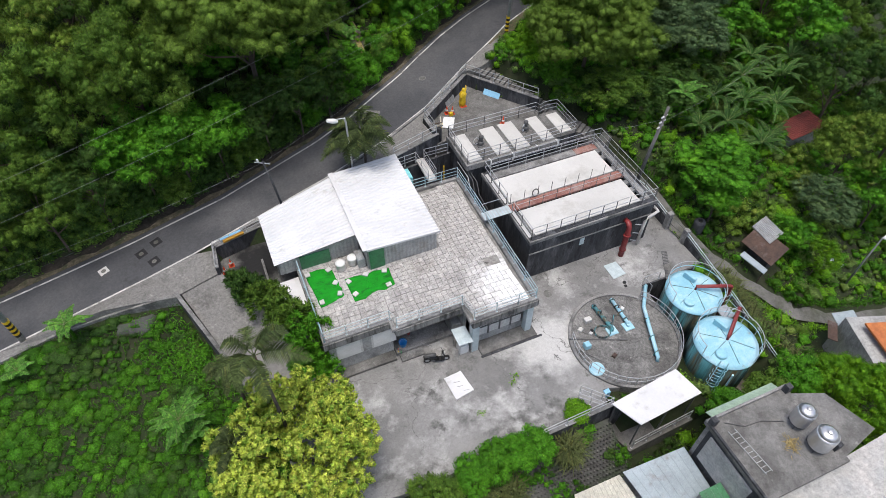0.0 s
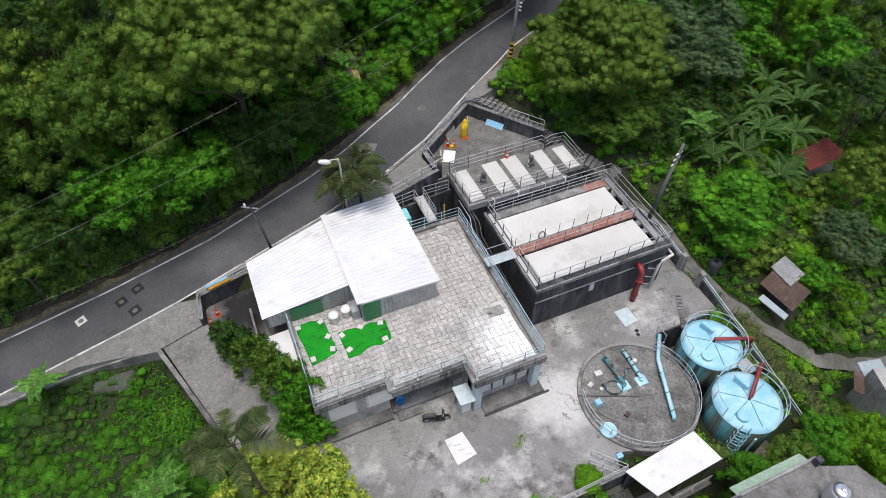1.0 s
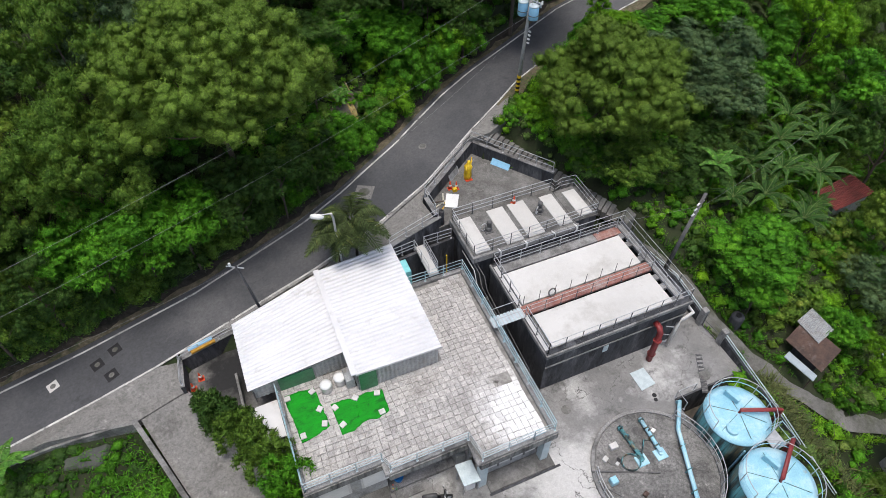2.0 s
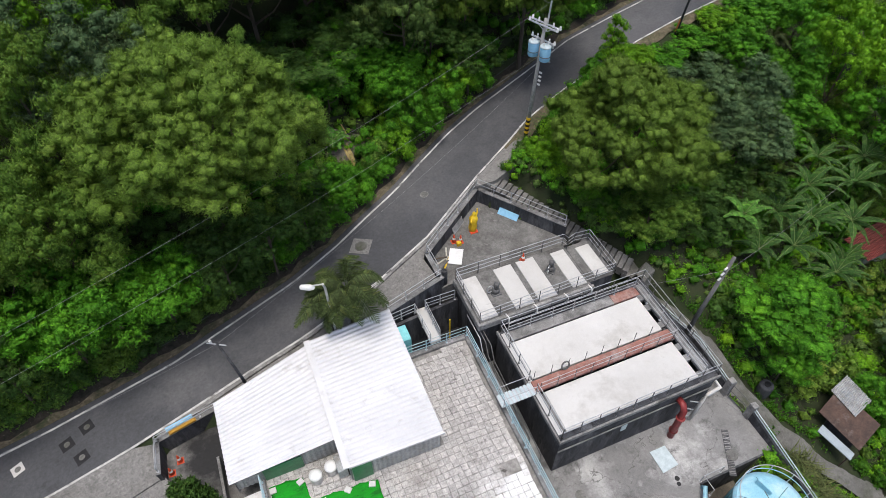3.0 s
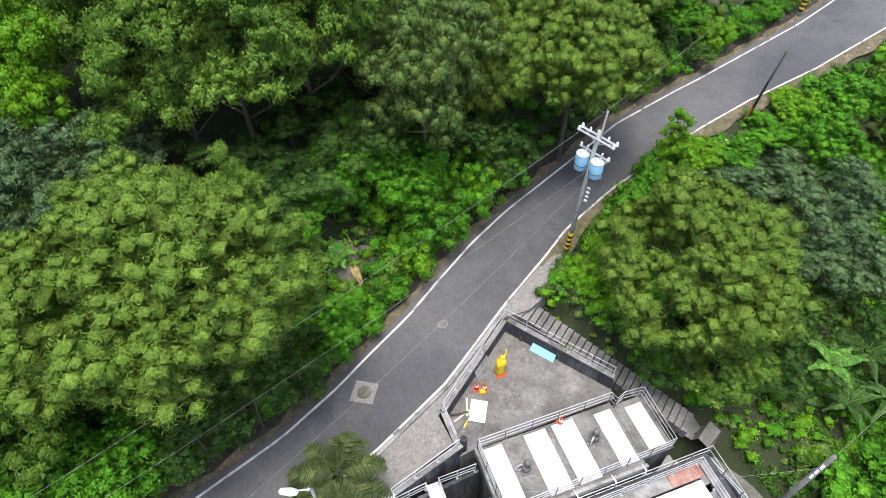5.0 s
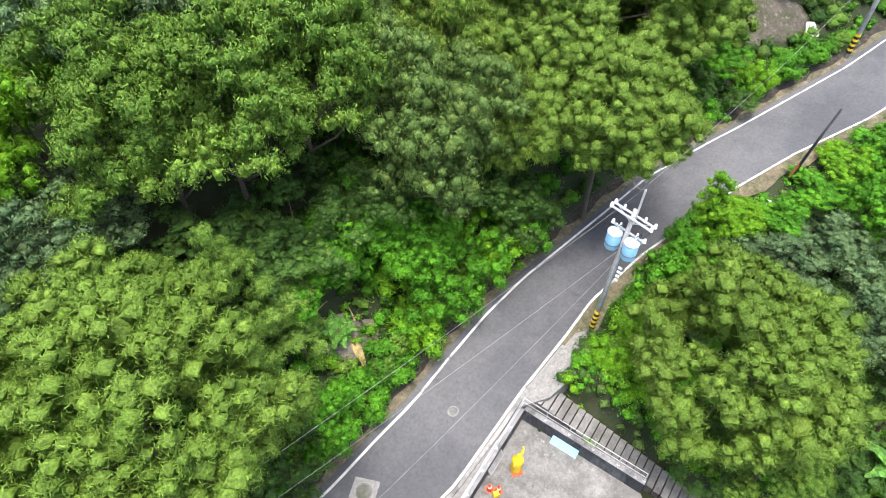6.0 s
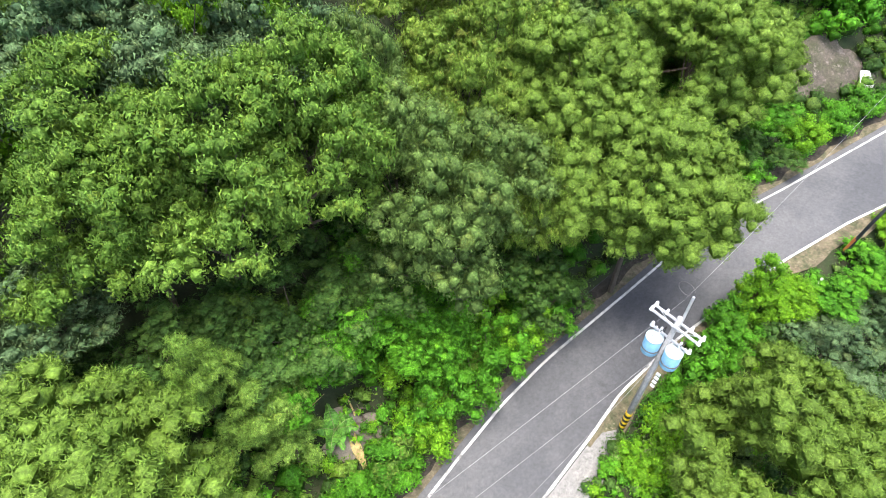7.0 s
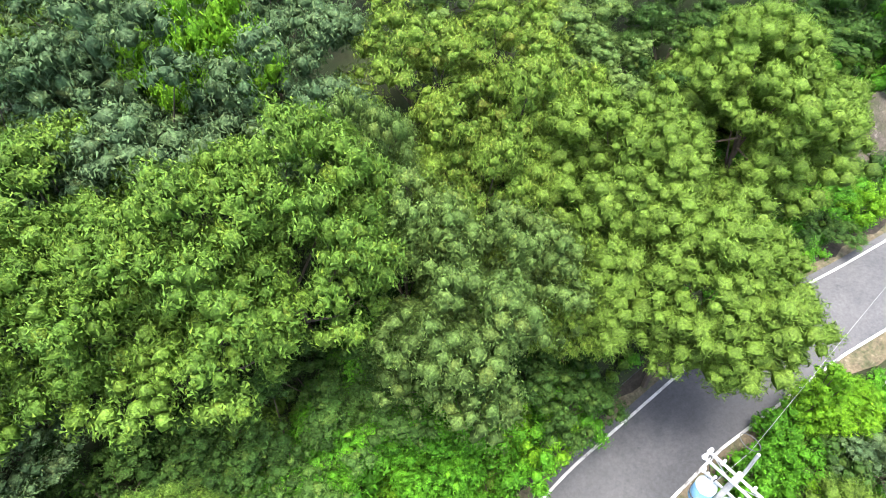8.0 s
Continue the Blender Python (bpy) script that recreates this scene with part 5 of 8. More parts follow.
solid("white_board", Geo().box(-0.45, 0.45, -0.6, 0.6, 0, 0.05, m=pose(16.5, 37.4, UP + 0.12, 8, 0, -30)), WHITE, "white board lying on timber scraps", "board")
for i, (x, y, a) in enumerate(((15.6, 37.5, 20), (15.8, 37.2, 50), (15.5, 37.0, 35), (16.0, 37.8, 70), (15.4, 37.6, -10))):
    solid("timber", Geo().box(-0.55, 0.55, -0.05, 0.05, 0, 0.05, 0.01, m=pose(x, y, UP + 0.055 * i, 0, 0, a)), (CREAM, YELLOW, DARK_STEEL, CREAM, BARK)[i], "loose timber scrap on the yard floor", "timber", "timber scraps")

# ---- main yard ----
scooter = thing("motor_scooter", "black motor scooter parked before the porch", "scooter", at=(8.1, 19.95, 0))
scooter.rotation_euler = (0, 0, radians(-14))
for x in (-0.62, 0.62):
    w = part("wheel", Geo().tube([(x, -0.05, 0.24), (x, 0.05, 0.24)], 0.24, 18), BLACK, scooter)
    part("rim", Geo().tube([(x, -0.055, 0.24), (x, 0.055, 0.24)], 0.14, 14), GALV, w)
part("body", Geo().tube([(-0.85, 0, 0.55), (-0.5, 0, 0.58), (-0.1, 0, 0.42), (0.1, 0, 0.28)], 0.17, 10, 0.14), BLACK, scooter, smooth=True)
part("seat", Geo().tube([(-0.8, 0, 0.74), (-0.4, 0, 0.78), (-0.05, 0, 0.72)], 0.13, 10), DARK_STEEL, scooter, smooth=True)
part("footboard", Geo().box(-0.1, 0.45, -0.17, 0.17, 0.22, 0.3, 0.03), BLACK, scooter)
part("front_shield", Geo().box(0.36, 0.5, -0.22, 0.22, 0.28, 0.9, 0.04), BLACK, scooter)
part("handlebar", Geo().tube([(0.34, -0.34, 0.98), (0.46, 0, 0.94), (0.34, 0.34, 0.98)], 0.025, 8), DARK_STEEL, scooter)
part("headlight", Geo().lathe([(0.02, -0.05), (0.1, 0), (0.06, 0.06)], 0, 0, 12), GALV, scooter).matrix_local = pose(0.5, 0, 0.86, 0, 90, 0)
for y in (-0.3, 0.3):
    part("mirror", Geo().tube([(0.4, y, 0.98), (0.36, y * 1.1, 1.14)], 0.015, 6).box(0.33, 0.37, y * 1.1 - 0.06, y * 1.1 + 0.06, 1.12, 1.2), GALV, scooter)
solid("floor_slab", Geo().prism([(8.0, 18.5), (8.13, 16.82), (9.43, 17.03), (9.2, 18.6)], 0.0, 0.12), WHITE_METAL, "white painted square slab on the yard", "slab")
awn = thing("awning", "pale blue sheet awning beside the porch column", "awning")
part("sheet", Geo().prism([(9.45, 20.75), (9.5, 19.55), (10.48, 19.5), (10.42, 20.7)], lambda x, y: 1.45 + 0.2 * (y - 19.5), lambda x, y: 1.49 + 0.2 * (y - 19.5)), PALE_STEEL, awn)
for x, y in ((9.55, 19.65), (10.4, 19.6), (9.55, 20.6)):
    part("post", Geo().tube([(x, y, 0), (x, y, 1.47)], 0.03, 6), GALV, awn)
solid("cabinet", Geo().box(9.75, 10.35, 21.2, 22.4, 0.3, 1.4, 0.05), GREY_METAL, "grey metal cabinet in the porch", "cabinet")
solid("pump_box", Geo().box(9.7, 10.3, 19.75, 20.4, 0, 0.85, 0.04), WHITE, "white equipment box under the awning", "box")
bucket = thing("bucket", "bright blue plastic bucket by the porch step", "bucket", at=(6.45, 21.75, 0.3))
part("body", Geo().lathe([(0.2, 0), (0.27, 0.4), (0.29, 0.42), (0.24, 0.4), (0.18, 0.05)], 0, 0, 18), material("blue_plastic", (0.02, 0.3, 0.7), (0.02, 0.22, 0.6), 2, 20, 0.4, 0.02), bucket, smooth=True)
part("handle", Geo().tube([(-0.28, 0, 0.4), (-0.1, 0.1, 0.55), (0.1, 0.1, 0.55), (0.28, 0, 0.4)], 0.012, 5), GALV, bucket)
for i, (x, y, mat) in enumerate(((6.05, 21.6, ORANGE), (5.98, 21.4, YELLOW), (6.15, 21.35, GREEN_PANEL))):
    solid("bottle", Geo().lathe([(0.07, 0), (0.08, 0.25), (0.03, 0.32), (0.03, 0.36)], x, y, 10), mat, "small coloured bottle on the porch floor", "bottle", "porch bottles")
for x in (7.1, 8.9):
    ob = thing("extinguisher", "red fire extinguisher standing by the porch door", "extinguisher", "extinguishers", at=(x, 24.0 if x > 8 else 22.4, 0.3))
    part("body", Geo().lathe([(0.09, 0), (0.1, 0.04), (0.1, 0.42), (0.04, 0.5)], 0, 0, 12), RED_PIPE, ob, smooth=True)
    part("nozzle", Geo().tube([(0, 0, 0.5), (0, 0, 0.56), (0.1, 0, 0.54), (0.14, 0, 0.3)], 0.02, 6), BLACK, ob)
for (ax, ay), (bx, by) in (((19.73, 19.6), (19.84, 17.35)), ((21.2, 19.55), (21.06, 17.25))):
    a, b = Vector((ax, ay, 0.32)), Vector((bx, by, 0.42))
    ob = thing("pump_unit", "teal pipe pump with valve lying on the round tank", "pump", "pump units")
    part("pipe", Geo().tube([a, b], 0.12, 10), AQUA if ax > 20 else TANK_SIDE, ob, smooth=True)
    for k in (0.05, 0.3, 0.55, 0.8):
        c = a.lerp(b, k)
        part("flange", Geo().tube([c, c + (b - a).normalized() * 0.07], 0.19, 12), TANK_SIDE, ob)
    part("valve", Geo().tube([a.lerp(b, 0.4), a.lerp(b, 0.4) + Vector((0, 0, 0.4))], 0.05, 8), DARK_STEEL, ob)
    part("base_plate", Geo().box(bx - 0.35, bx + 0.35, by - 0.35, by + 0.3, 0.16, 0.24, 0.02), AQUA, ob)
    part("elbow", Geo().tube([b, b + Vector((0, 0, -0.2))], 0.14, 10), AQUA if ax > 20 else TANK_SIDE, ob)
    part("support", Geo().box(ax - 0.12, ax + 0.12, ay - 0.25, ay, 0.0, 0.22), CONCRETE, ob)
loop = [(19.15 + 0.55 * math.cos(a), 17.45 + 0.5 * math.sin(a), 0.22 + 0.02 * a) for a in np.linspace(0, 12, 40)]
solid("hose", Geo().tube(loop + [(20.6, 18.3, 0.35), (21.2, 18.1, 0.22)], 0.035, 6), TANK_SIDE, "coiled dark teal hose on the round tank", "hose", smooth=True)
big = thing("feed_pipe", "long pale aqua pipe lying across the round tank", "pipe")
part("pipe", Geo().tube([(24.05, 19.6, 0.15), (24.05, 19.5, 0.45), (22.8, 18.0, 0.5), (21.3, 14.25, 0.45), (21.28, 14.2, 0.16)], 0.13, 10), AQUA, big, smooth=True)
for k in (0.25, 0.6, 0.9):
    c = Vector((22.8, 18.0, 0.5)).lerp(Vector((21.3, 14.25, 0.45)), k)
    part("bracket", Geo().box(c.x - 0.18, c.x + 0.18, c.y - 0.03, c.y + 0.03, 0.16, 0.6), TANK_SIDE, big)
solid("thin_pipe", Geo().tube([(16.8, 17.9, 0.2), (18.6, 17.1, 0.2), (20.4, 16.3, 0.22)], 0.05, 8), DARK_STEEL, "thin dark pipe lying on the round tank", "pipe")
solid("thin_pipe", Geo().tube([(17.0, 16.9, 0.2), (17.9, 15.6, 0.2)], 0.03, 8), DARK_STEEL, "thin dark pipe lying on the round tank", "pipe")
solid("valve_box", Geo().box(17.4, 17.8, 16.7, 17.1, 0.16, 0.6, 0.04), AQUA, "small pale blue valve box on the round tank", "box")
solid("tank_hatch", Geo().lathe([(0.5, 0.16), (0.5, 0.26), (0.42, 0.3), (0.1, 0.32)], 17.3, 15.2, 24), AQUA, "round pale aqua hatch lid on the tank", "lid")
solid("control_box", Geo().box(16.9, 17.3, 13.5, 13.8, -1.0, 0.1, 0.03), SKY_BLUE, "blue control box on the tank side", "box")
solid("junction_box", Geo().box(18.5, 19.0, 18.5, 18.85, 0.17, 0.45, 0.03), SLAB, "pale junction box beside the pumps", "box")
solid("hatch_plate", Geo().prism([(22.55, 22.5), (22.55, 21.15), (23.65, 21.25), (23.6, 22.5)], 0.0, 0.05), PALE_STEEL, "pale teal steel hatch plate in the yard floor", "hatch")
for x, y, r in ((26.9, 20.5, 0.35), (17.5, 21.9, 0.3), (18.3, 18.0, 0.3), (18.6, 17.9, 0.14), (23.1, 20.6, 0.14), (23.0, 20.3, 0.12)):
    solid("drain_cover", Geo().lathe([(r, 0.0), (r, 0.03), (r * 0.8, 0.035)], x, y, 20) if y > 18.4 or x > 26 else Geo().lathe([(r, 0.16), (r, 0.2), (r * 0.8, 0.21)], x, y, 20), GREY_SLAB if r > 0.2 else BLACK, "round grey drain cover in the concrete", "drain cover", "drain covers")
rp = thing("red_pipe", "thick dark red pipe bending down the tank wall", "pipe")
part("pipe", Geo().tube([(24.55, 23.75, 2.95), (24.5, 23.3, 3.05), (24.45, 23.05, 2.8), (24.35, 22.95, 1.5), (24.3, 22.9, 0.0)], 0.2, 12), RED_PIPE, rp, smooth=True)
for z in (0.6, 2.1):
    part("flange", Geo().tube([(24.36, 22.95, z), (24.36, 22.96, z + 0.08)], 0.27, 14), RED_PIPE, rp)
wp = thing("white_pipe", "white drain pipe bending down at the tank corner", "pipe")
part("pipe", Geo().tube([(27.05, 23.9, 3.2), (27.05, 23.35, 3.2), (26.3, 23.3, 2.9), (26.05, 23.3, 2.6), (25.95, 23.3, 0.25)], 0.12, 10), SLAB, wp, smooth=True)
for z in (0.5, 1.3, 2.2):
    part("bracket", Geo().tube([(25.5, 23.6, z), (26.1, 23.25, z)], 0.04, 6), GALV, wp)
solid("wall_sign", Geo().box(20.85, 21.2, 23.7, 23.746, 1.85, 2.5), PALE_STEEL, "small pale blue plate on the black tank wall", "sign")
# fence along the lane
fence = thing("boundary_wall", "dark low boundary wall with concrete posts along the lane", "wall", kind="structure")
fpts = [(28.0, 31.8, 2.0), (29.2, 27.2, 1.7), (29.15, 23.95, 1.35), (29.4, 22.15, 1.25), (29.35, 16.6, 0.5), (29.02, 11.5, -0.1)]
for (ax, ay, az), (bx, by, bz) in zip(fpts, fpts[1:]):
    if ay == 23.95:
        continue
    d = Vector((bx - ax, by - ay)).normalized()
    nrm = Vector((-d.y, d.x)) * 0.08
    g = Geo()
    lo = -0.3 if ay > 20 else -4
    g.add([(ax - nrm.x, ay - nrm.y, lo), (bx - nrm.x, by - nrm.y, lo), (bx + nrm.x, by + nrm.y, lo), (ax + nrm.x, ay + nrm.y, lo), (ax - nrm.x, ay - nrm.y, az - 0.45), (bx - nrm.x, by - nrm.y, bz - 0.45), (bx + nrm.x, by + nrm.y, bz - 0.45), (ax + nrm.x, ay + nrm.y, az - 0.45)],
          [(3, 2, 1, 0), (4, 5, 6, 7), (0, 1, 5, 4), (1, 2, 6, 5), (2, 3, 7, 6), (3, 0, 4, 7)])
    part("panel", g, DARK_WALL, fence)
    for dz in (-0.05, -0.28):
        part("rail", Geo().tube([(ax, ay, az + dz), (bx, by, bz + dz)], 0.035, 6), PALE_STEEL, fence)
for x, y, z in ((29.15, 23.95, 1.6), (29.4, 22.15, 1.4)):
    part("pillar", Geo().box(x - 0.2, x + 0.2, y - 0.2, y + 0.2, -0.1, z, 0.04), CONCRETE, fence)
part("gate_frame", Geo().tube([(29.18, 23.7, 0.1), (29.18, 23.7, 1.3), (29.38, 22.4, 1.2), (29.38, 22.4, 0.1), (29.18, 23.7, 0.1)], 0.03, 6).tube([(29.18, 23.7, 0.7), (29.38, 22.4, 0.65)], 0.025, 6), DARK_STEEL, fence)
lane_c = [(27.2, 34.6), (28.5, 32.2), (29.4, 30.0), (30.0, 27.6), (30.35, 23.8), (31.3, 20.8), (33.0, 18.3), (34.0, 17.2), (35.9, 15.2), (39, 14.2), (44, 13.4), (60, 11)]
lane_c = along(lane_c)
la, lb = offset(lane_c, 0.7), offset(lane_c, -0.7)
g = Geo()
g.add([(x, y, float(height(np.array([lane_c[i][0]]), np.array([lane_c[i][1]]))[0]) + 0.12) for i, (x, y) in enumerate(la)] + [(x, y, float(height(np.array([lane_c[i][0]]), np.array([lane_c[i][1]]))[0]) + 0.1) for i, (x, y) in enumerate(lb)],
      [(i + n_edge, i + 1 + n_edge, i + 1, i) for i in range(n_edge - 1)])
solid("lane", g, LANE, "narrow grey concrete lane outside the wall", "lane", kind="structure")
solid("tank_base", Geo().prism([(23.6, 10.6), (30, 10.8), (29.7, 19.8), (24.2, 19.8)], -3.6, -2.9), TAN, "concrete base of the sunken tank bay", "base", kind="structure")
wall_line("wall_bay", [(24.2, 19.85), (29.4, 19.85)], 0.12, -0.02, -3, DARK_WALL, "dark wall of the sunken tank bay")
railing("thin railing at the edge of the tank bay", [(24.2, 19.1, 0.02), (24.2, 19.95, 0.02), (25.6, 19.95, 0.02)], 0.8, (1.0,), 1.0)
solid("blue_board", Geo().box(-0.5, 0.5, -0.2, 0.2, 0, 0.3, 0.02, m=pose(28.7, 11.5, -1.9, 0, 0, 30)), SKY_BLUE, "sky-blue box on the slope below the tanks", "box")

frame_b = thing("access_platform", "pale blue steel access frame between the tanks", "platform")
part("deck", Geo().box(26.7, 27.6, 14.6, 15.6, 1.15, 1.2), GALV, frame_b)
for x, y in ((26.7, 14.6), (27.6, 14.6), (27.6, 15.6), (26.7, 15.6)):
    part("post", Geo().tube([(x, y, -2.9), (x, y, 2.3)], 0.03, 6), BLUE_STEEL, frame_b)
for z in (1.75, 2.28):
    part("rail", Geo().tube([(26.7, 14.6, z), (27.6, 14.6, z), (27.6, 15.6, z), (26.7, 15.6, z)], 0.025, 6), BLUE_STEEL, frame_b)

# ---- south edge ----
wall_line("wall_south", [(8.4, 12.5), (16.9, 12.65)], 0.2, 0.35, -2.0, DARK_WALL, "dark retaining wall along the yard edge", CONCRETE)
railing("galvanised railing along the yard edge", [(11.8, 12.52, 0.42), (16.7, 12.64, 0.42)], 0.8, (1.0, 0.5), 1.6)
railing("galvanised railing beside the steps", [(15.5, 14.3, 0.0), (16.9, 12.8, 0.0)], 0.8, (1.0, 0.5), 0.8)
railing("galvanised railing beside the steps", [(15.1, 13.9, 0.0), (16.2, 12.8, 0.0)], 0.8, (1.0, 0.5), 0.8)
pshed = thing("pump_shed", "open lean-to with flat white sheet roof", "shed")
part("roof", Geo().prism([(16.5, 12.5), (17.35, 10.65), (22.0, 10.95), (21.55, 12.95)], 0.82, 0.9), WHITE_METAL, pshed, "flat white sheet roof")
for x, y in ((16.7, 12.3), (17.45, 10.8), (19.6, 10.95), (21.8, 11.1), (21.4, 12.7)):
    part("post", Geo().tube([(x, y, -3.6), (x, y, 0.82)], 0.05, 6), DARK_STEEL, pshed)
part("back_wall", Geo().prism([(16.7, 12.3), (21.4, 12.75), (21.4, 12.85), (16.7, 12.4)], -3.4, 0.8), DARK_WALL, pshed)
part("floor", Geo().prism([(16.5, 12.6), (17.2, 10.4), (22.2, 10.6), (21.7, 13.0)], -3.9, -2.2), GREY_SLAB, pshed)
railing("thin railing in front of the open shed", [(17.4, 10.55, -2.2), (22.0, 10.8, -2.2)], 1.0, (1.0, 0.5), 1.2)
bank = Geo()
bank.prism([(9.5, 12.38), (8.5, 8.2), (16.6, 8.6), (16.8, 12.5)], -6, lambda x, y: -1.2 if y > 10 else -3.3)
bank_ob = solid("cobbled_bank", bank, COBBLE, "sloping bank paved with dark cobbles", "bank", kind="structure")
rb = np.random.default_rng(8)
cob = Geo()
for i in range(34):
    for j in range(18):
        x, y = 9.0 + 0.23 * i + 0.115 * (j % 2), 8.5 + 0.215 * j
        z = -3.3 + (y - 8.3) / (12.4 - 8.3) * 2.1
        r = 0.095 * rb.uniform(0.8, 1.1)
        cob.add([(x + r * math.cos(a), y + r * math.sin(a), z - 0.02) for a in (0, 1.05, 2.1, 3.14, 4.19, 5.24)] + [(x + r * 0.6 * math.cos(a), y + r * 0.6 * math.sin(a), z + 0.07) for a in (0, 1.05, 2.1, 3.14, 4.19, 5.24)],
                [(k, (k + 1) % 6, 6 + (k + 1) % 6, 6 + k) for k in range(6)] + [tuple(range(6, 12))])
ob = part("cobbles", cob, COBBLE, bank_ob, "rounded dark cobbles with moss between")
ob["kind"] = "stuff"

# ---- neighbouring houses ----
H = 4.1
house_s = thing("house", "flat-roofed grey concrete house with two roof tanks", "house")
part("wall", Geo().box(19.2, 24.4, 3.9, 4.1, -4, H - 0.25), CONCRETE, house_s)
part("wall", Geo().box(19.2, 24.4, 8.1, 8.35, -4, H - 0.25), CONCRETE, house_s)
part("wall", Geo().box(19.2, 19.42, 4.1, 8.1, -4, H - 0.25), DARK_WALL, house_s, "grey gable wall with dark frame")
part("wall", Geo().box(24.2, 24.4, 4.1, 8.1, -4, H - 0.25), CONCRETE, house_s)
part("roof", Geo().box(19.05, 24.55, 3.75, 8.5, H - 0.248, H, 0.02), GREY_SLAB, house_s, "stained grey concrete roof terrace")
part("parapet", Geo().box(19.05, 24.55, 8.35, 8.5, H + 0.002, H + 0.18, 0.02), CONCRETE, house_s)
part("parapet", Geo().box(19.05, 19.2, 3.9, 8.34, H + 0.002, H + 0.14, 0.02), DARK_WALL, house_s)
part("window", Geo().box(19.12, 19.198, 4.6, 7.8, 0.9, 3.4), ROOF_GREY, house_s, "large pale grey shutter")
for x, y in ((19.25, 8.2), (24.35, 8.2), (24.3, 4.6)):
    part("corner_post", Geo().box(x - 0.17, x + 0.17, y - 0.17, y + 0.17, H + 0.003, H + 0.6, 0.03), DARK_WALL, house_s, "dark stub of a concrete corner post")
part("awning", Geo().prism([(19.6, 8.52), (24.2, 8.52), (24.2, 9.0), (19.6, 9.0)], lambda x, y: H - 0.1 - 0.5 * (y - 8.5), lambda x, y: H - 0.06 - 0.5 * (y - 8.5)), material("pale_green_sheet", (0.34, 0.45, 0.34), (0.26, 0.36, 0.27), 0.8, 20, 0.6, 0.1), house_s, "pale green awning sheet")
part("lower_roof", Geo().prism([(24.56, 8.1), (24.56, 4.0), (27.4, 4.6), (26.5, 7.3)], H - 0.5, H - 0.3), GREY_SLAB, house_s)
part("lower_wall", Geo().prism([(24.56, 7.9), (24.56, 4.2), (27.2, 4.7), (26.3, 7.1)], -4, H - 0.502), CONCRETE, house_s)


def roof_tank(x, y, r, h):
    ob = thing("roof_water_tank", "round stainless water tank on a steel stand", "water tank", "roof water tanks", at=(x, y, H))
    part("body", Geo().lathe([(r * 0.9, 0.35), (r, 0.42)] + [(r + 0.012 * (k % 2), 0.42 + (h - 0.4) * k / 10) for k in range(1, 11)] + [(r * 0.9, h + 0.1)], 0, 0, 32), STAINLESS, ob, smooth=True)
    part("dome", Geo().lathe([(r * 0.9, h + 0.1), (r * 0.6, h + 0.22), (r * 0.25, h + 0.27)], 0, 0, 32), STAINLESS, ob, smooth=True)
    part("lid", Geo().lathe([(r * 0.26, h + 0.27), (r * 0.26, h + 0.36), (r * 0.12, h + 0.4)], 0, 0, 16), STAINLESS, ob)
    for k in range(4):
        a = k * math.tau / 4 + 0.4
        part("leg", Geo().tube([(r * 0.85 * math.cos(a), r * 0.85 * math.sin(a), 0), (r * 0.85 * math.cos(a), r * 0.85 * math.sin(a), 0.36)], 0.03, 6), DARK_STEEL, ob)
    part("ring", Geo().tube([(r * 0.9 * math.cos(a), r * 0.9 * math.sin(a), 0.34) for a in np.linspace(0, math.tau, 25)], 0.03, 6), DARK_STEEL, ob)
    return ob


roof_tank(23.45, 6.45, 0.5, 1.4)
roof_tank(23.45, 5.05, 0.58, 1.45)
lad = thing("ladder", "grey metal ladder lying flat on the roof", "ladder")
for dx in (0, 0.42):
    part("stile", Geo().tube([(19.75 + dx, 7.5, H + 0.05), (20.0 + dx, 4.9, H + 0.05)], 0.03, 6), GREY_METAL, lad)
for k in range(9):
    y = 7.3 - 0.29 * k
    x = 19.77 + 0.25 * (7.5 - y) / 2.6
    part("rung", Geo().tube([(x, y, H + 0.05), (x + 0.42, y, H + 0.05)], 0.02, 6), GREY_METAL, lad)
solid("roof_hose", Geo().tube([(19.9, 8.0, H + 0.03), (20.8, 7.4, H + 0.03), (21.8, 7.3, H + 0.03), (22.9, 6.8, H + 0.05)], 0.025, 6), DARK_STEEL, "thin dark hose lying across the roof", "hose", smooth=True)
straw = Geo()
for _ in range(60):
    x, y, a, z = 22.4 + rb.normal(0, 0.2), 5.6 + rb.normal(0, 0.2), rb.uniform(0, 6.28), H + rb.uniform(0.02, 0.07)
    L = rb.uniform(0.1, 0.3)
    straw.tube([(x - L * math.cos(a), y - L * math.sin(a), z), (x, y, z + 0.03), (x + L * math.cos(a + 0.5), y + L * math.sin(a + 0.5), z)], 0.012, 4)
solid("straw_pile", straw, STRAW, "thin heap of dry yellow straw on the roof", "straw")


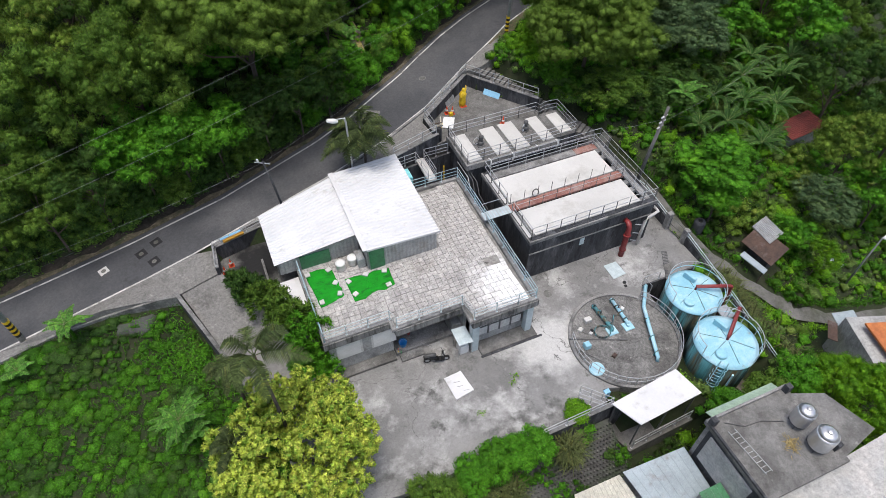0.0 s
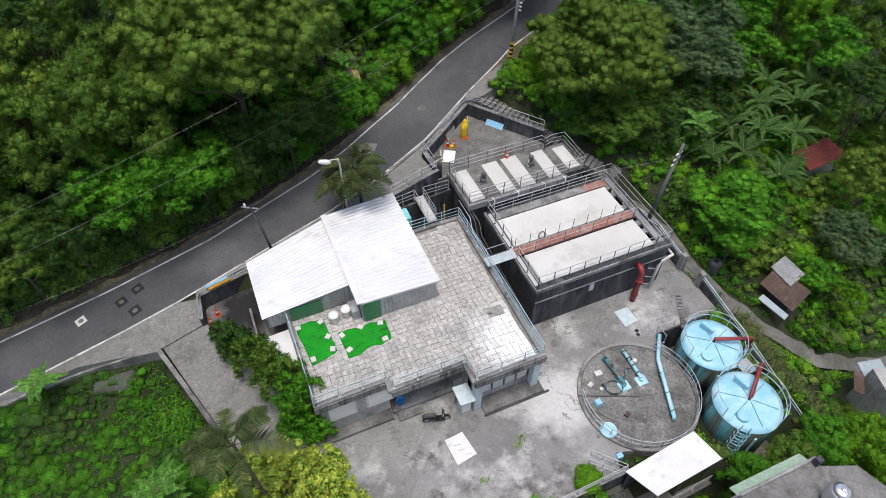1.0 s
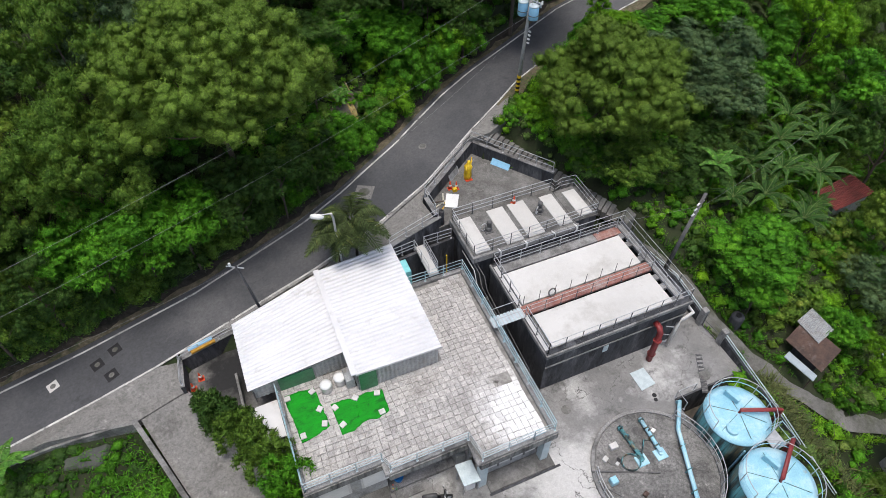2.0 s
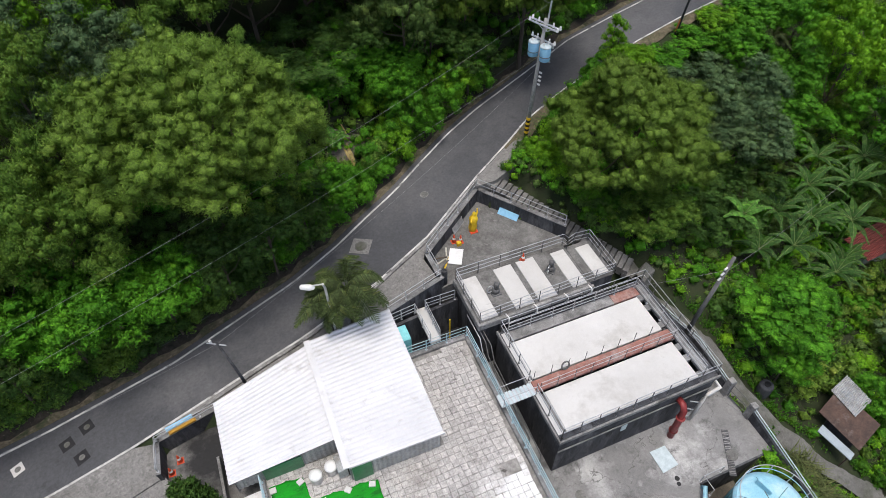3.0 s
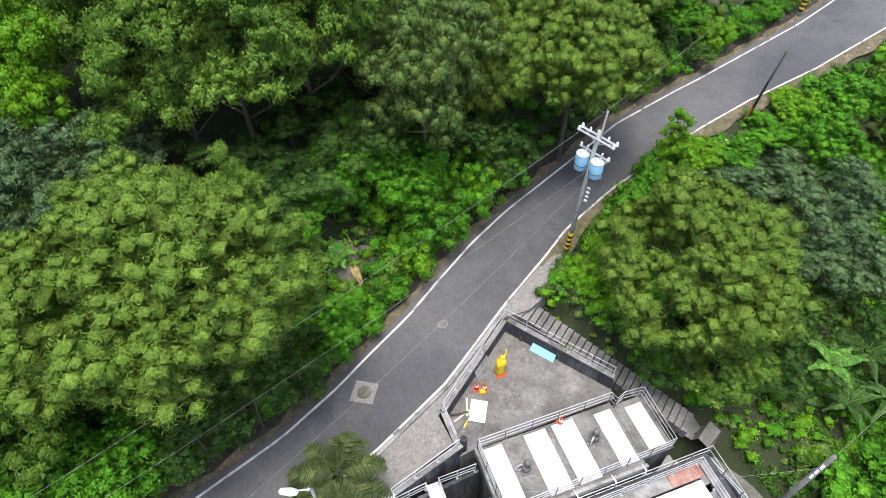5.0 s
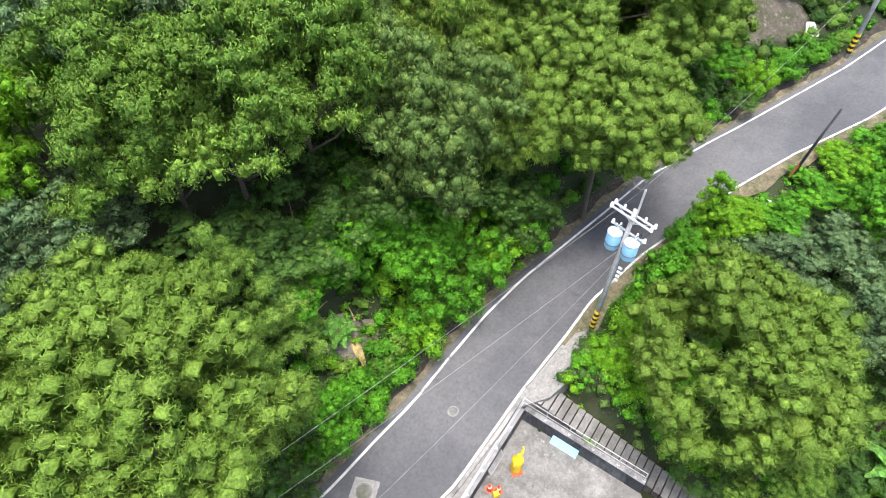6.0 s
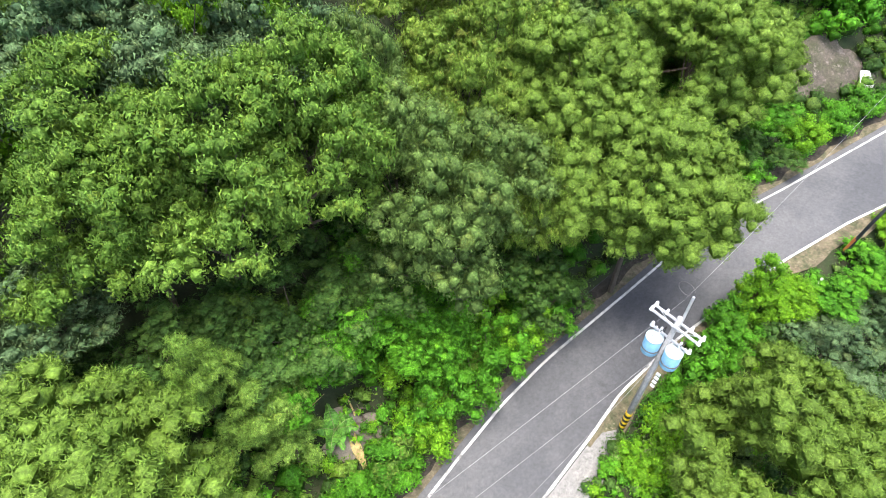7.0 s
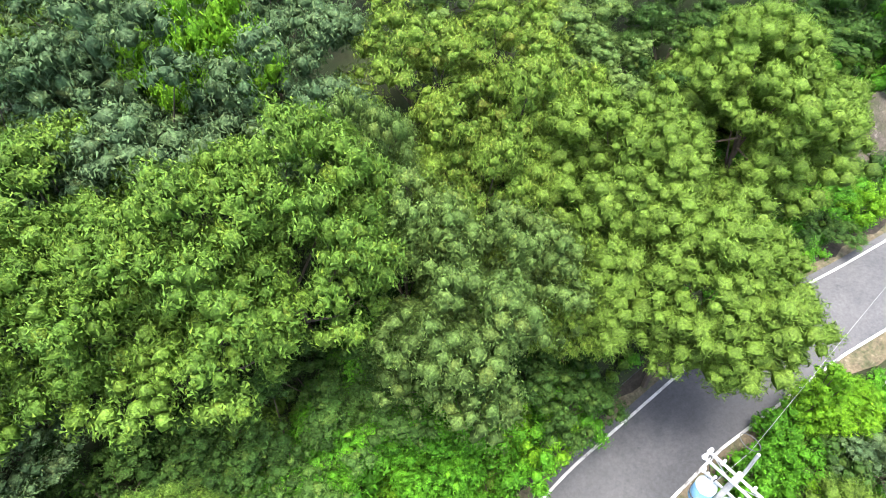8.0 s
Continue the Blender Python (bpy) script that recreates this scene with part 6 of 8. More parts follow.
def sheet_roof(name, poly, z0, mat, label, pitch=0.3, slope=0.12):
    """A sheet-metal roof on plain walls, with standing seams."""
    ob = thing(name, label, "roof")
    (ax, ay), (bx, by), (cx, cy), (dx, dy) = poly
    zf = lambda x, y: z0 + slope * (y - ay)
    part("sheet", Geo().prism(poly, lambda x, y: zf(x, y) - 0.05, zf), mat, ob)
    n = max(2, int(math.hypot(bx - ax, by - ay) / pitch))
    for i in range(n + 1):
        k = i / n
        p, q = (ax + (bx - ax) * k, ay + (by - ay) * k), (dx + (cx - dx) * k, dy + (cy - dy) * k)
        part("seam", Geo().tube([(*p, zf(*p) + 0.01), (*q, zf(*q) + 0.01)], 0.025, 5), mat, ob)
    k = 0.94
    mx, my = sum(p[0] for p in poly) / 4, sum(p[1] for p in poly) / 4
    part("wall", Geo().prism([(mx + (x - mx) * k, my + (y - my) * k) for x, y in poly], -4.5, lambda x, y: zf(x, y) - 0.06), WALL_PAINT, ob)
    return ob


sheet_roof("annex_roof", [(15.3, 6.0), (19.0, 6.0), (18.95, 8.62), (14.85, 8.75)], 0.3, ROOF_BLUE, "blue-grey sheet metal roof of an annex", 0.45)
sheet_roof("annex_roof", [(10.4, 5.0), (15.1, 5.0), (14.6, 8.72), (11.7, 8.75)], 0.1, CREAM, "rust-edged cream sheet metal roof", 0.35)
sheet_roof("awning_roof", [(17.4, 4.6), (19.0, 4.5), (19.0, 5.95), (17.6, 5.95)], 1.4, GREEN_PANEL, "green translucent plastic awning roof", 0.4)
tiles = thing("shingle_roof", "large weathered grey shingle roof", "roof")
part("deck", Geo().prism([(17.0, -6.0), (34.0, -6.0), (31.0, 4.4), (17.0, 3.72)], lambda x, y: 3.3 + 0.12 * (y - 4) - 0.2, lambda x, y: 3.3 + 0.12 * (y - 4)), ROOF_GREY, tiles)
sh = Geo()
for j in range(20):
    for i in range(46):
        x, y = 17.1 + 0.32 * i + 0.16 * (j % 2), 3.9 - 0.3 * j
        if x < 30.7 - 0.0 * j:
            z = 3.3 + 0.12 * (y - 4)
            sh.add([(x, y - 0.32, z + 0.018), (x + 0.31, y - 0.32, z + 0.018), (x + 0.31, y, z + 0.03), (x, y, z + 0.03), (x, y - 0.32, z - 0.03), (x + 0.31, y - 0.32, z - 0.03)], [(0, 1, 2, 3), (4, 5, 1, 0)])
ob = part("shingles", sh, ROOF_GREY, tiles, "overlapping grey shingles")
ob["kind"] = "stuff"
part("wall", Geo().prism([(17.3, -5.5), (31.0, -5.5), (30.0, 4.0), (17.3, 3.4)], -5, lambda x, y: 2.9 + 0.12 * (y - 4)), CONCRETE, tiles)
hut = thing("hut", "small tumbledown hut with rusty brown sheet roof", "hut")
part("roof", Geo().prism([(34.2, 20.8), (34.5, 17.9), (36.8, 18.6), (36.4, 21.5)], lambda x, y: -0.72 + 0.1 * (x - 33.7), lambda x, y: -0.66 + 0.1 * (x - 33.7)), RUST, hut, "rusty brown sheet")
part("roof", corrugated(35.8, 37.5, (19.6, 20.0), (21.6, 22.0), -0.38, -0.28, 0.14), GREY_METAL, hut, "pale corrugated sheet")
part("wall", Geo().prism([(34.5, 20.2), (34.8, 18.4), (36.4, 18.9), (36.0, 20.8)], -3.0, -0.76), DARK_WALL, hut)
part("awning", Geo().prism([(33.4, 19.9), (33.8, 17.7), (34.35, 17.9), (34.0, 20.1)], -1.0, -0.94), ROOF_BLUE, hut, "pale grey lower sheet")
for x, y in ((33.5, 19.7), (33.9, 17.9)):
    part("post", Geo().tube([(x, y, -3.0), (x, y, -1.0)], 0.05, 6), BARK, hut)
house_e = thing("house", "white-walled house with orange roof by the lane", "house")
part("wall", Geo().prism([(35.4, 8.8), (39.5, 7.6), (40.4, 11.0), (36.6, 12.4)], -5, -1.2), WALL_PAINT, house_e, "grubby white wall")
part("roof", Geo().prism([(36.2, 8.3), (40, 6.6), (41, 9.8), (36.9, 11.3)], -0.75, -0.6), TERRACOTTA, house_e, "orange sheet roof")
part("awning", Geo().prism([(36.5, 12.4), (38.2, 12.0), (38.6, 13.0), (36.9, 13.4)], -2.2, -2.15), ROOF_BLUE, house_e, "blue plastic sheet")
part("side_roof", Geo().prism([(35.2, 11.3), (36.4, 12.5), (36.0, 13.0), (34.8, 11.8)], -2.0, -1.94), RUST, house_e)
red = thing("red_roof_shed", "faded red shed roof among banana plants", "shed")
part("roof", corrugated(47.2, 51.5, (29.0, 29.2), (31.4, 31.7), -0.9, -0.6, 0.22), RED_ROOF, red)
part("wall", Geo().box(47.5, 51.2, 29.4, 31.2, -6, -0.95), WALL_PAINT, red)
for x, y in ((46.5, 25.9), (38.8, 21.3), (43.0, 17.8)):
    solid("sheet_scrap", Geo().box(-0.5, 0.5, -0.3, 0.3, 0, 0.06, 0.01, m=pose(x, y, ground_at(x, y) + 0.55, 8, 6, x * 40)), ROOF_BLUE if x < 45 else WHITE, "pale scrap sheet lying in the weeds", "scrap", "scrap sheets")
solid("marker_stone", Geo().lathe([(0.16, -0.1), (0.16, 0.5), (0.1, 0.56)], 41.0, 56.6, 10), WHITE, "small white roadside marker stone", "marker")
solid("white_crate", Geo().box(-0.35, 0.35, -0.2, 0.2, 0, 0.3, 0.03, m=pose(39.5, 48.9, ground_at(39.5, 48.9) + 0.1, 0, 0, 20)), WHITE, "white crate lying on the verge", "crate")
solid("white_sheet", Geo().prism([(50.3, 60.5), (50.8, 60.0), (51.6, 60.4), (51.5, 61.2), (50.7, 61.2)], lambda x, y: ground_at(x, y), lambda x, y: ground_at(x, y) + 0.3 + 0.15 * math.sin(7 * x + 5 * y)), SLAB, "crumpled white sheeting on the slope", "sheet")

barrel = thing("water_barrel", "dark ribbed plastic barrel under the trees by the lane", "barrel", at=(31.95, 23.3, ground_at(31.95, 23.3)))
part("body", Geo().lathe([(0.4, -0.2), (0.45, 0.1), (0.42, 0.3), (0.45, 0.5), (0.42, 0.7), (0.45, 0.9), (0.4, 1.05), (0.15, 1.1)], 0, 0, 18), DARK_WALL, barrel, smooth=True)
part("lid", Geo().lathe([(0.2, 1.08), (0.2, 1.16), (0.16, 1.18)], 0, 0, 14), BLACK, barrel, "round black lid")
drain = thing("floor_grating", "long dark steel drain grating in the yard", "grating")
gm = Matrix.Translation((26.85, 20.7, 0.012)) @ Matrix.Rotation(math.atan2(2.55, 1.43), 4, "Z")
part("frame", Geo().box(-1.42, 1.42, -0.2, 0.2, -0.02, 0.0, m=gm), DARK_WALL, drain)
for k in range(28):
    part("bar", Geo().box(-1.38 + k * 0.1, -1.33 + k * 0.1, -0.18, 0.18, 0.0, 0.02, m=gm), CONCRETE if k % 3 else DARK_STEEL, drain)
for x, y, s, mat, lab in ((17.9, 18.2, 0.17, SLAB, "white plastic control box on the round tank"), (18.4, 17.7, 0.12, SLAB, "small white box beside the pumps"), (18.9, 15.6, 0.16, RUST, "rusty iron fitting on the tank top"), (21.5, 18.6, 0.14, WHITE, "small pale block on the tank top")):
    solid("small_box", Geo().box(-s, s, -s * 0.8, s * 0.8, 0, s * 1.1, 0.03, m=pose(x, y, 0.165, 0, 0, 25)), mat, lab, "box")

for k, (x, y) in enumerate(((8.62, 17.95), (8.68, 17.6), (8.95, 17.2))):
    solid("board_mark", Geo().box(-0.22 + 0.04 * k, 0.22, -0.02, 0.02, 0, 0.004, m=pose(x, y, 0.121, 0, 0, -8)), GREY_METAL, "faint grey mark bar on the white slab", "mark")


# ---- vegetation ----
def unit(v):
    return v / (np.linalg.norm(v, axis=-1, keepdims=True) + 1e-9)


def clump_bodies(c, pr, rng, n, m, rough, flat):
    """Lumpy closed leaf masses, as three-cornered faces that share their corners, with the way out at each corner."""
    th, ph = np.linspace(0, math.tau, n, endpoint=False), np.linspace(0.0, math.pi * 0.75, m)
    P = np.array([(math.sin(b) * math.cos(a + 0.4 * i), math.sin(b) * math.sin(a + 0.4 * i), math.cos(b) * flat) for i, b in enumerate(ph[1:], 1) for a in th])
    P = np.concatenate([[(0, 0, flat)], P])
    f = [(0, 1 + k, 1 + (k + 1) % n) for k in range(n)]
    for i in range(m - 2):
        for k in range(n):
            a, b, cc, d = 1 + i * n + k, 1 + i * n + (k + 1) % n, 1 + (i + 1) * n + (k + 1) % n, 1 + (i + 1) * n + k
            f += [(a, d, cc), (a, cc, b)]
    f = np.array(f)
    bump = rng.uniform(1 - rough, 1 + rough, (len(c), len(P), 1))
    V = c[:, None, :] + P[None] * pr[:, None, None] * bump
    F = f[None] + (np.arange(len(c)) * len(P))[:, None, None]
    return V.reshape(-1, 3), F.reshape(-1, 3), np.tile(unit(P), (len(c), 1))


def leaf_cloud(rng, c, dirs, pr, per, leaf, mat, slim, droop, inner=0.55, core=0.6, flat=0.85, name="crown", cut=(4, 3), rough=0.2, stand=0.0, tilt=0.45, up=0.4, soft=0.4):
    """Clumps with middles c, facing dirs, of radius pr: many small pointed leaves from the share inner of the radius outwards, round a soft
    body of the share core. droop bends the leaves down, stand turns them outwards; soft rounds the shading of a clump."""
    share = np.minimum((pr / np.median(pr)) ** 2, 2.0)
    k = np.repeat(np.arange(len(c)), np.maximum(3, np.rint(per * share)).astype(int))
    n = len(k)
    u = unit(rng.normal(0, 1, (n, 3)) + dirs[k] * 0.8 + np.array([0, 0, up]))
    at = c[k] + u * pr[k][:, None] * rng.uniform(inner, 1.08, (n, 1)) * np.array([1, 1, flat])
    face = unit(u + rng.normal(0, tilt, (n, 3)))
    tip = unit(np.cross(face, unit(rng.normal(0, 1, (n, 3)))))
    tip = unit(tip * (1 - 0.6 * stand) + u * stand + np.array([0, 0, -1.0]) * droop)
    side = unit(np.cross(face, tip))
    face = np.cross(tip, side)
    s = leaf * rng.uniform(0.7, 1.3, (n, 1))
    L = np.stack([at - tip * s * 0.4 - side * s * slim * 0.5, at + tip * s * 0.6, at - tip * s * 0.25 + side * s * slim * 0.5], 1).reshape(-1, 3)
    NL = np.repeat(unit(u * soft + face * (1 - soft) + np.array([0, 0, 0.15])), 3, axis=0)
    V, NV, F = L, NL, np.arange(len(L)).reshape(-1, 3)
    bodies = [clump_bodies(c, pr * core, rng, cut[0], cut[1], rough, flat)] if core else []
    for B, BF, BN in bodies:
        F = np.concatenate([F, BF + len(V)])
        V, NV = np.concatenate([V, B]), np.concatenate([NV, BN])
    me = bpy.data.meshes.new(name)
    me.vertices.add(len(V))
    me.vertices.foreach_set("co", V.astype(np.float32).ravel())
    me.loops.add(F.size)
    me.loops.foreach_set("vertex_index", F.astype(np.int32).ravel())
    me.polygons.add(len(F))
    me.polygons.foreach_set("loop_start", np.arange(0, F.size, 3, dtype=np.int32))
    me.polygons.foreach_set("loop_total", np.full(len(F), 3, np.int32))
    me.polygons.foreach_set("use_smooth", np.full(len(F), True))
    me.materials.append(mat)
    me.update(calc_edges=True)
    me.attributes.new("custom_normal", "FLOAT_VECTOR", "POINT").data.foreach_set("vector", NV.astype(np.float32).ravel())
    return me


def dome(rng, n, low, gap_k=1.5):
    """Even but irregular directions over a dome."""
    d = rng.normal(0, 1, (n * 5, 3))
    d /= np.linalg.norm(d, axis=1)[:, None]
    d = d[d[:, 2] > low]
    keep, gap = [], gap_k / math.sqrt(n)
    for i, v in enumerate(d):
        if len(keep) < n and (not keep or np.min(np.linalg.norm(d[keep] - v, axis=1)) > gap):
            keep.append(i)
    return d[keep]


def crown(rng, rad, n_puffs, puff, per, leaf, mat, low=-0.35, slim=0.42, droop=0.25, lobes=0.25, fill=0.3, sub=0, tuft=(0.36, 0.54), **kw):
    """A crown of leafy clumps on an uneven dome with gaps between; sub breaks every clump into smaller rounded tufts."""
    rad = np.array(rad, float)
    d = dome(rng, n_puffs, low)
    az, ph = np.arctan2(d[:, 1], d[:, 0]), rng.uniform(0, 6, 3)
    wob = 1 + lobes * (np.sin(az * 2 + ph[0]) * 0.5 + np.sin(az * 3 + ph[1]) * 0.4 + np.sin(az * 5 + d[:, 2] * 4 + ph[2]) * 0.4) + rng.normal(0, 0.06, len(d))
    c = d * rad * wob[:, None]
    inner = rng.normal(0, 1, (max(1, int(n_puffs * fill)), 3))
    inner /= np.linalg.norm(inner, axis=1)[:, None]
    inner[:, 2] = np.abs(inner[:, 2]) - 0.3
    c = np.concatenate([c, inner * rad * rng.uniform(0.45, 0.72, (len(inner), 1))])
    dirs = np.concatenate([d, inner])
    pr = puff * rng.uniform(0.7, 1.3, len(c))
    tips = c
    if sub:
        cs, ds, rs = [c - dirs * pr[:, None] * 0.15], [dirs], [pr * 0.85]
        for ci, di, ri in zip(c, dirs, pr):
            s = dome(rng, sub, -0.3, 1.35)
            s = s + di * 0.5
            s /= np.linalg.norm(s, axis=1)[:, None]
            cs.append(ci + s * ri * np.array([1, 1, 0.8]) * rng.uniform(0.7, 1.0, (len(s), 1)))
            ds.append(s)
            rs.append(ri * rng.uniform(*tuft, len(s)))
        c, dirs, pr = np.concatenate(cs), np.concatenate(ds), np.concatenate(rs)
    return leaf_cloud(rng, c, dirs, pr, per, leaf, mat, slim, droop, **kw), tips


def trunk_geo(rng, h, r, tips, n_limbs=8):
    g = Geo()
    bend = rng.uniform(-0.4, 0.4, 2)
    at = lambda k: Vector((bend[0] * k * k, bend[1] * k * k, h * k - 0.8 * (1 - k)))
    g.tube([at(k) for k in np.linspace(0, 1, 5)], r, 6, r * 0.5)
    for t in tips[rng.permutation(len(tips))[:n_limbs]]:
        k = rng.uniform(0.45, 0.9)
        s, e = at(k), Vector(t)
        g.tube([s, s.lerp(e, 0.5) - Vector((0, 0, 0.08 * (e - s).length)), e], r * 0.38, 4, r * 0.1)
    return g


def tree(seed, rad, trunk_h, mat, label, n_puffs=45, puff=0.9, per=80, leaf=0.34, at=(0, 0, 0), group="", name="tree", **kw):
    """A tree with its foot at the thing's origin: trunk with limbs, and a crown whose middle stands at trunk_h."""
    rg = np.random.default_rng(seed)
    me, tips = crown(rg, rad, n_puffs, puff, per, leaf, mat, **kw)
    ob = thing(name, label, name, group, at=at)
    part("trunk", trunk_geo(rg, trunk_h, 0.04 * max(rad) + 0.03, tips + np.array([0, 0, trunk_h])), BARK, ob)
    c = new("crown", me)
    c.parent, c.location = ob, (0, 0, trunk_h)
    return ob


def gone(ob):
    for o in (*ob.children_recursive, ob):
        bpy.data.objects.remove(o)


def road_gaps(x, y):
    return signed(np.asarray(x, float), np.asarray(y, float), ROAD_L), -signed(np.asarray(x, float), np.asarray(y, float), ROAD_R)


# where the soil lies open to the sky
bpy.context.view_layer.update()
seen = bpy.context.evaluated_depsgraph_get()
ox, oy = np.arange(-27, 64, 0.5), np.arange(1, 77, 0.5)
OPEN, SOIL_Z = np.zeros((len(oy), len(ox)), bool), np.full((len(oy), len(ox)), -50.0)
for b, yy in enumerate(oy):
    for a, xx in enumerate(ox):
        found = scene.ray_cast(seen, (xx, yy, 80), (0, 0, -1))
        if found[0] and found[4].name == "ground":
            OPEN[b, a], SOIL_Z[b, a] = True, found[1].z


def bare(x, y, margin=0.3):
    """True where there is open soil at x, y and all round it."""
    x, y = np.asarray(x, float), np.asarray(y, float)
    ok = np.ones(x.shape, bool)
    for dx, dy in ((0, 0), (1, 0), (-1, 0), (0, 1), (0, -1)):
        ok &= OPEN[np.clip(np.rint((y + dy * margin - 1) / 0.5).astype(int), 0, len(oy) - 1), np.clip(np.rint((x + dx * margin + 27) / 0.5).astype(int), 0, len(ox) - 1)]
    return ok


# large feathery trees
for seed, (x, y, top), rad, n in ((11, (3.1, 42.6, 19.2), (5.2, 4.8, 3.7), 72), (12, (29.8, 38.9, 12.9), (4.6, 4.1, 2.7), 56), (13, (28.5, 52.3, 18.6), (4.0, 3.6, 3.0), 52),
                                  (14, (40.6, 63.4, 16.8), (3.8, 3.8, 3.4), 34), (16, (35.2, 59.6, 21.4), (3.9, 3.6, 3.9), 44), (17, (27.0, 57.4, 20.3), (2.8, 2.5, 2.4), 28)):
    z = ground_at(x, y)
    tree(seed, rad, top - rad[2] - 0.7 - z, OLIVE_LEAF, "large spreading tree with feathery olive-green tufts", n, 1.15, 95, 0.2, at=(x, y, z), group="feathery trees", slim=0.22, droop=-0.1, sub=9, lobes=0.16, fill=0.2, inner=0.6, core=0.7, low=-0.3, tuft=(0.34, 0.5), stand=0.5, flat=0.85, soft=0.75)

# forest trees: a few models, copied
rng = np.random.default_rng(5)
models = []
for i, (rad, n, sub, per, leaf, mat, lab, kw) in enumerate((
        ((4.6, 4.4, 3.4), 24, 10, 50, 0.21, FOREST_LEAF, "broad forest tree with dense mid-green leaves", dict(droop=0.45)),
        ((4.0, 4.2, 3.2), 18, 9, 44, 0.21, DARK_LEAF, "dark green broad-leaved forest tree", dict(droop=0.4)),
        ((3.3, 3.2, 3.0), 18, 10, 54, 0.17, GREY_LEAF, "grey-green forest tree with fine leaves", dict(droop=0.2)),
        ((2.8, 2.9, 2.4), 11, 9, 44, 0.21, DARK_LEAF, "small dark forest tree", dict(droop=0.4)),
        ((2.6, 2.4, 2.4), 11, 10, 46, 0.2, BRIGHT_LEAF, "light-green forest tree with glossy leaves", dict(droop=0.3)),
        ((3.6, 3.6, 2.8), 16, 10, 46, 0.24, LIME_LEAF, "forest tree with yellowish drooping leaves", dict(droop=0.9, slim=0.3, stand=0.4)),
        ((2.6, 2.6, 1.8), 11, 9, 50, 0.2, SHINY_LEAF, "young tree with fresh lime-green leaves", dict(droop=0.3)),
        ((1.5, 1.5, 2.8), 14, 8, 60, 0.32, BAMBOO_LEAF, "bamboo clump with pale narrow drooping leaves", dict(droop=0.7, slim=0.16, stand=0.5, lobes=0.5)),
        ((3.6, 3.5, 3.2), 17, 9, 46, 0.21, BLUE_LEAF, "blue-green forest tree with pale leaf tips", dict(droop=0.5, stand=0.3)),
        ((2.6, 2.6, 2.8), 18, 9, 32, 0.27, BRIGHT_LEAF, "tall shrub of broad bright green rosettes", dict(droop=0.15, slim=0.5, stand=0.25, tilt=0.35)))):
    opts = dict(slim=0.42, inner=0.55, tuft=(0.5, 0.74), flat=0.52, core=0.55, rough=0.35, lobes=0.22, fill=0.3, low=-0.2)
    opts.update(kw)
    models.append((tree(30 + i, rad, 4.6 + rad[2] * 0.3, mat, lab, n, 1.15 if i != 7 else 0.7, per, leaf, at=(0, -400 - 20 * i, 0), group="forest trees", sub=sub, **opts), rad, 4.6 + rad[2] * 1.3 + 0.6))
placed = []
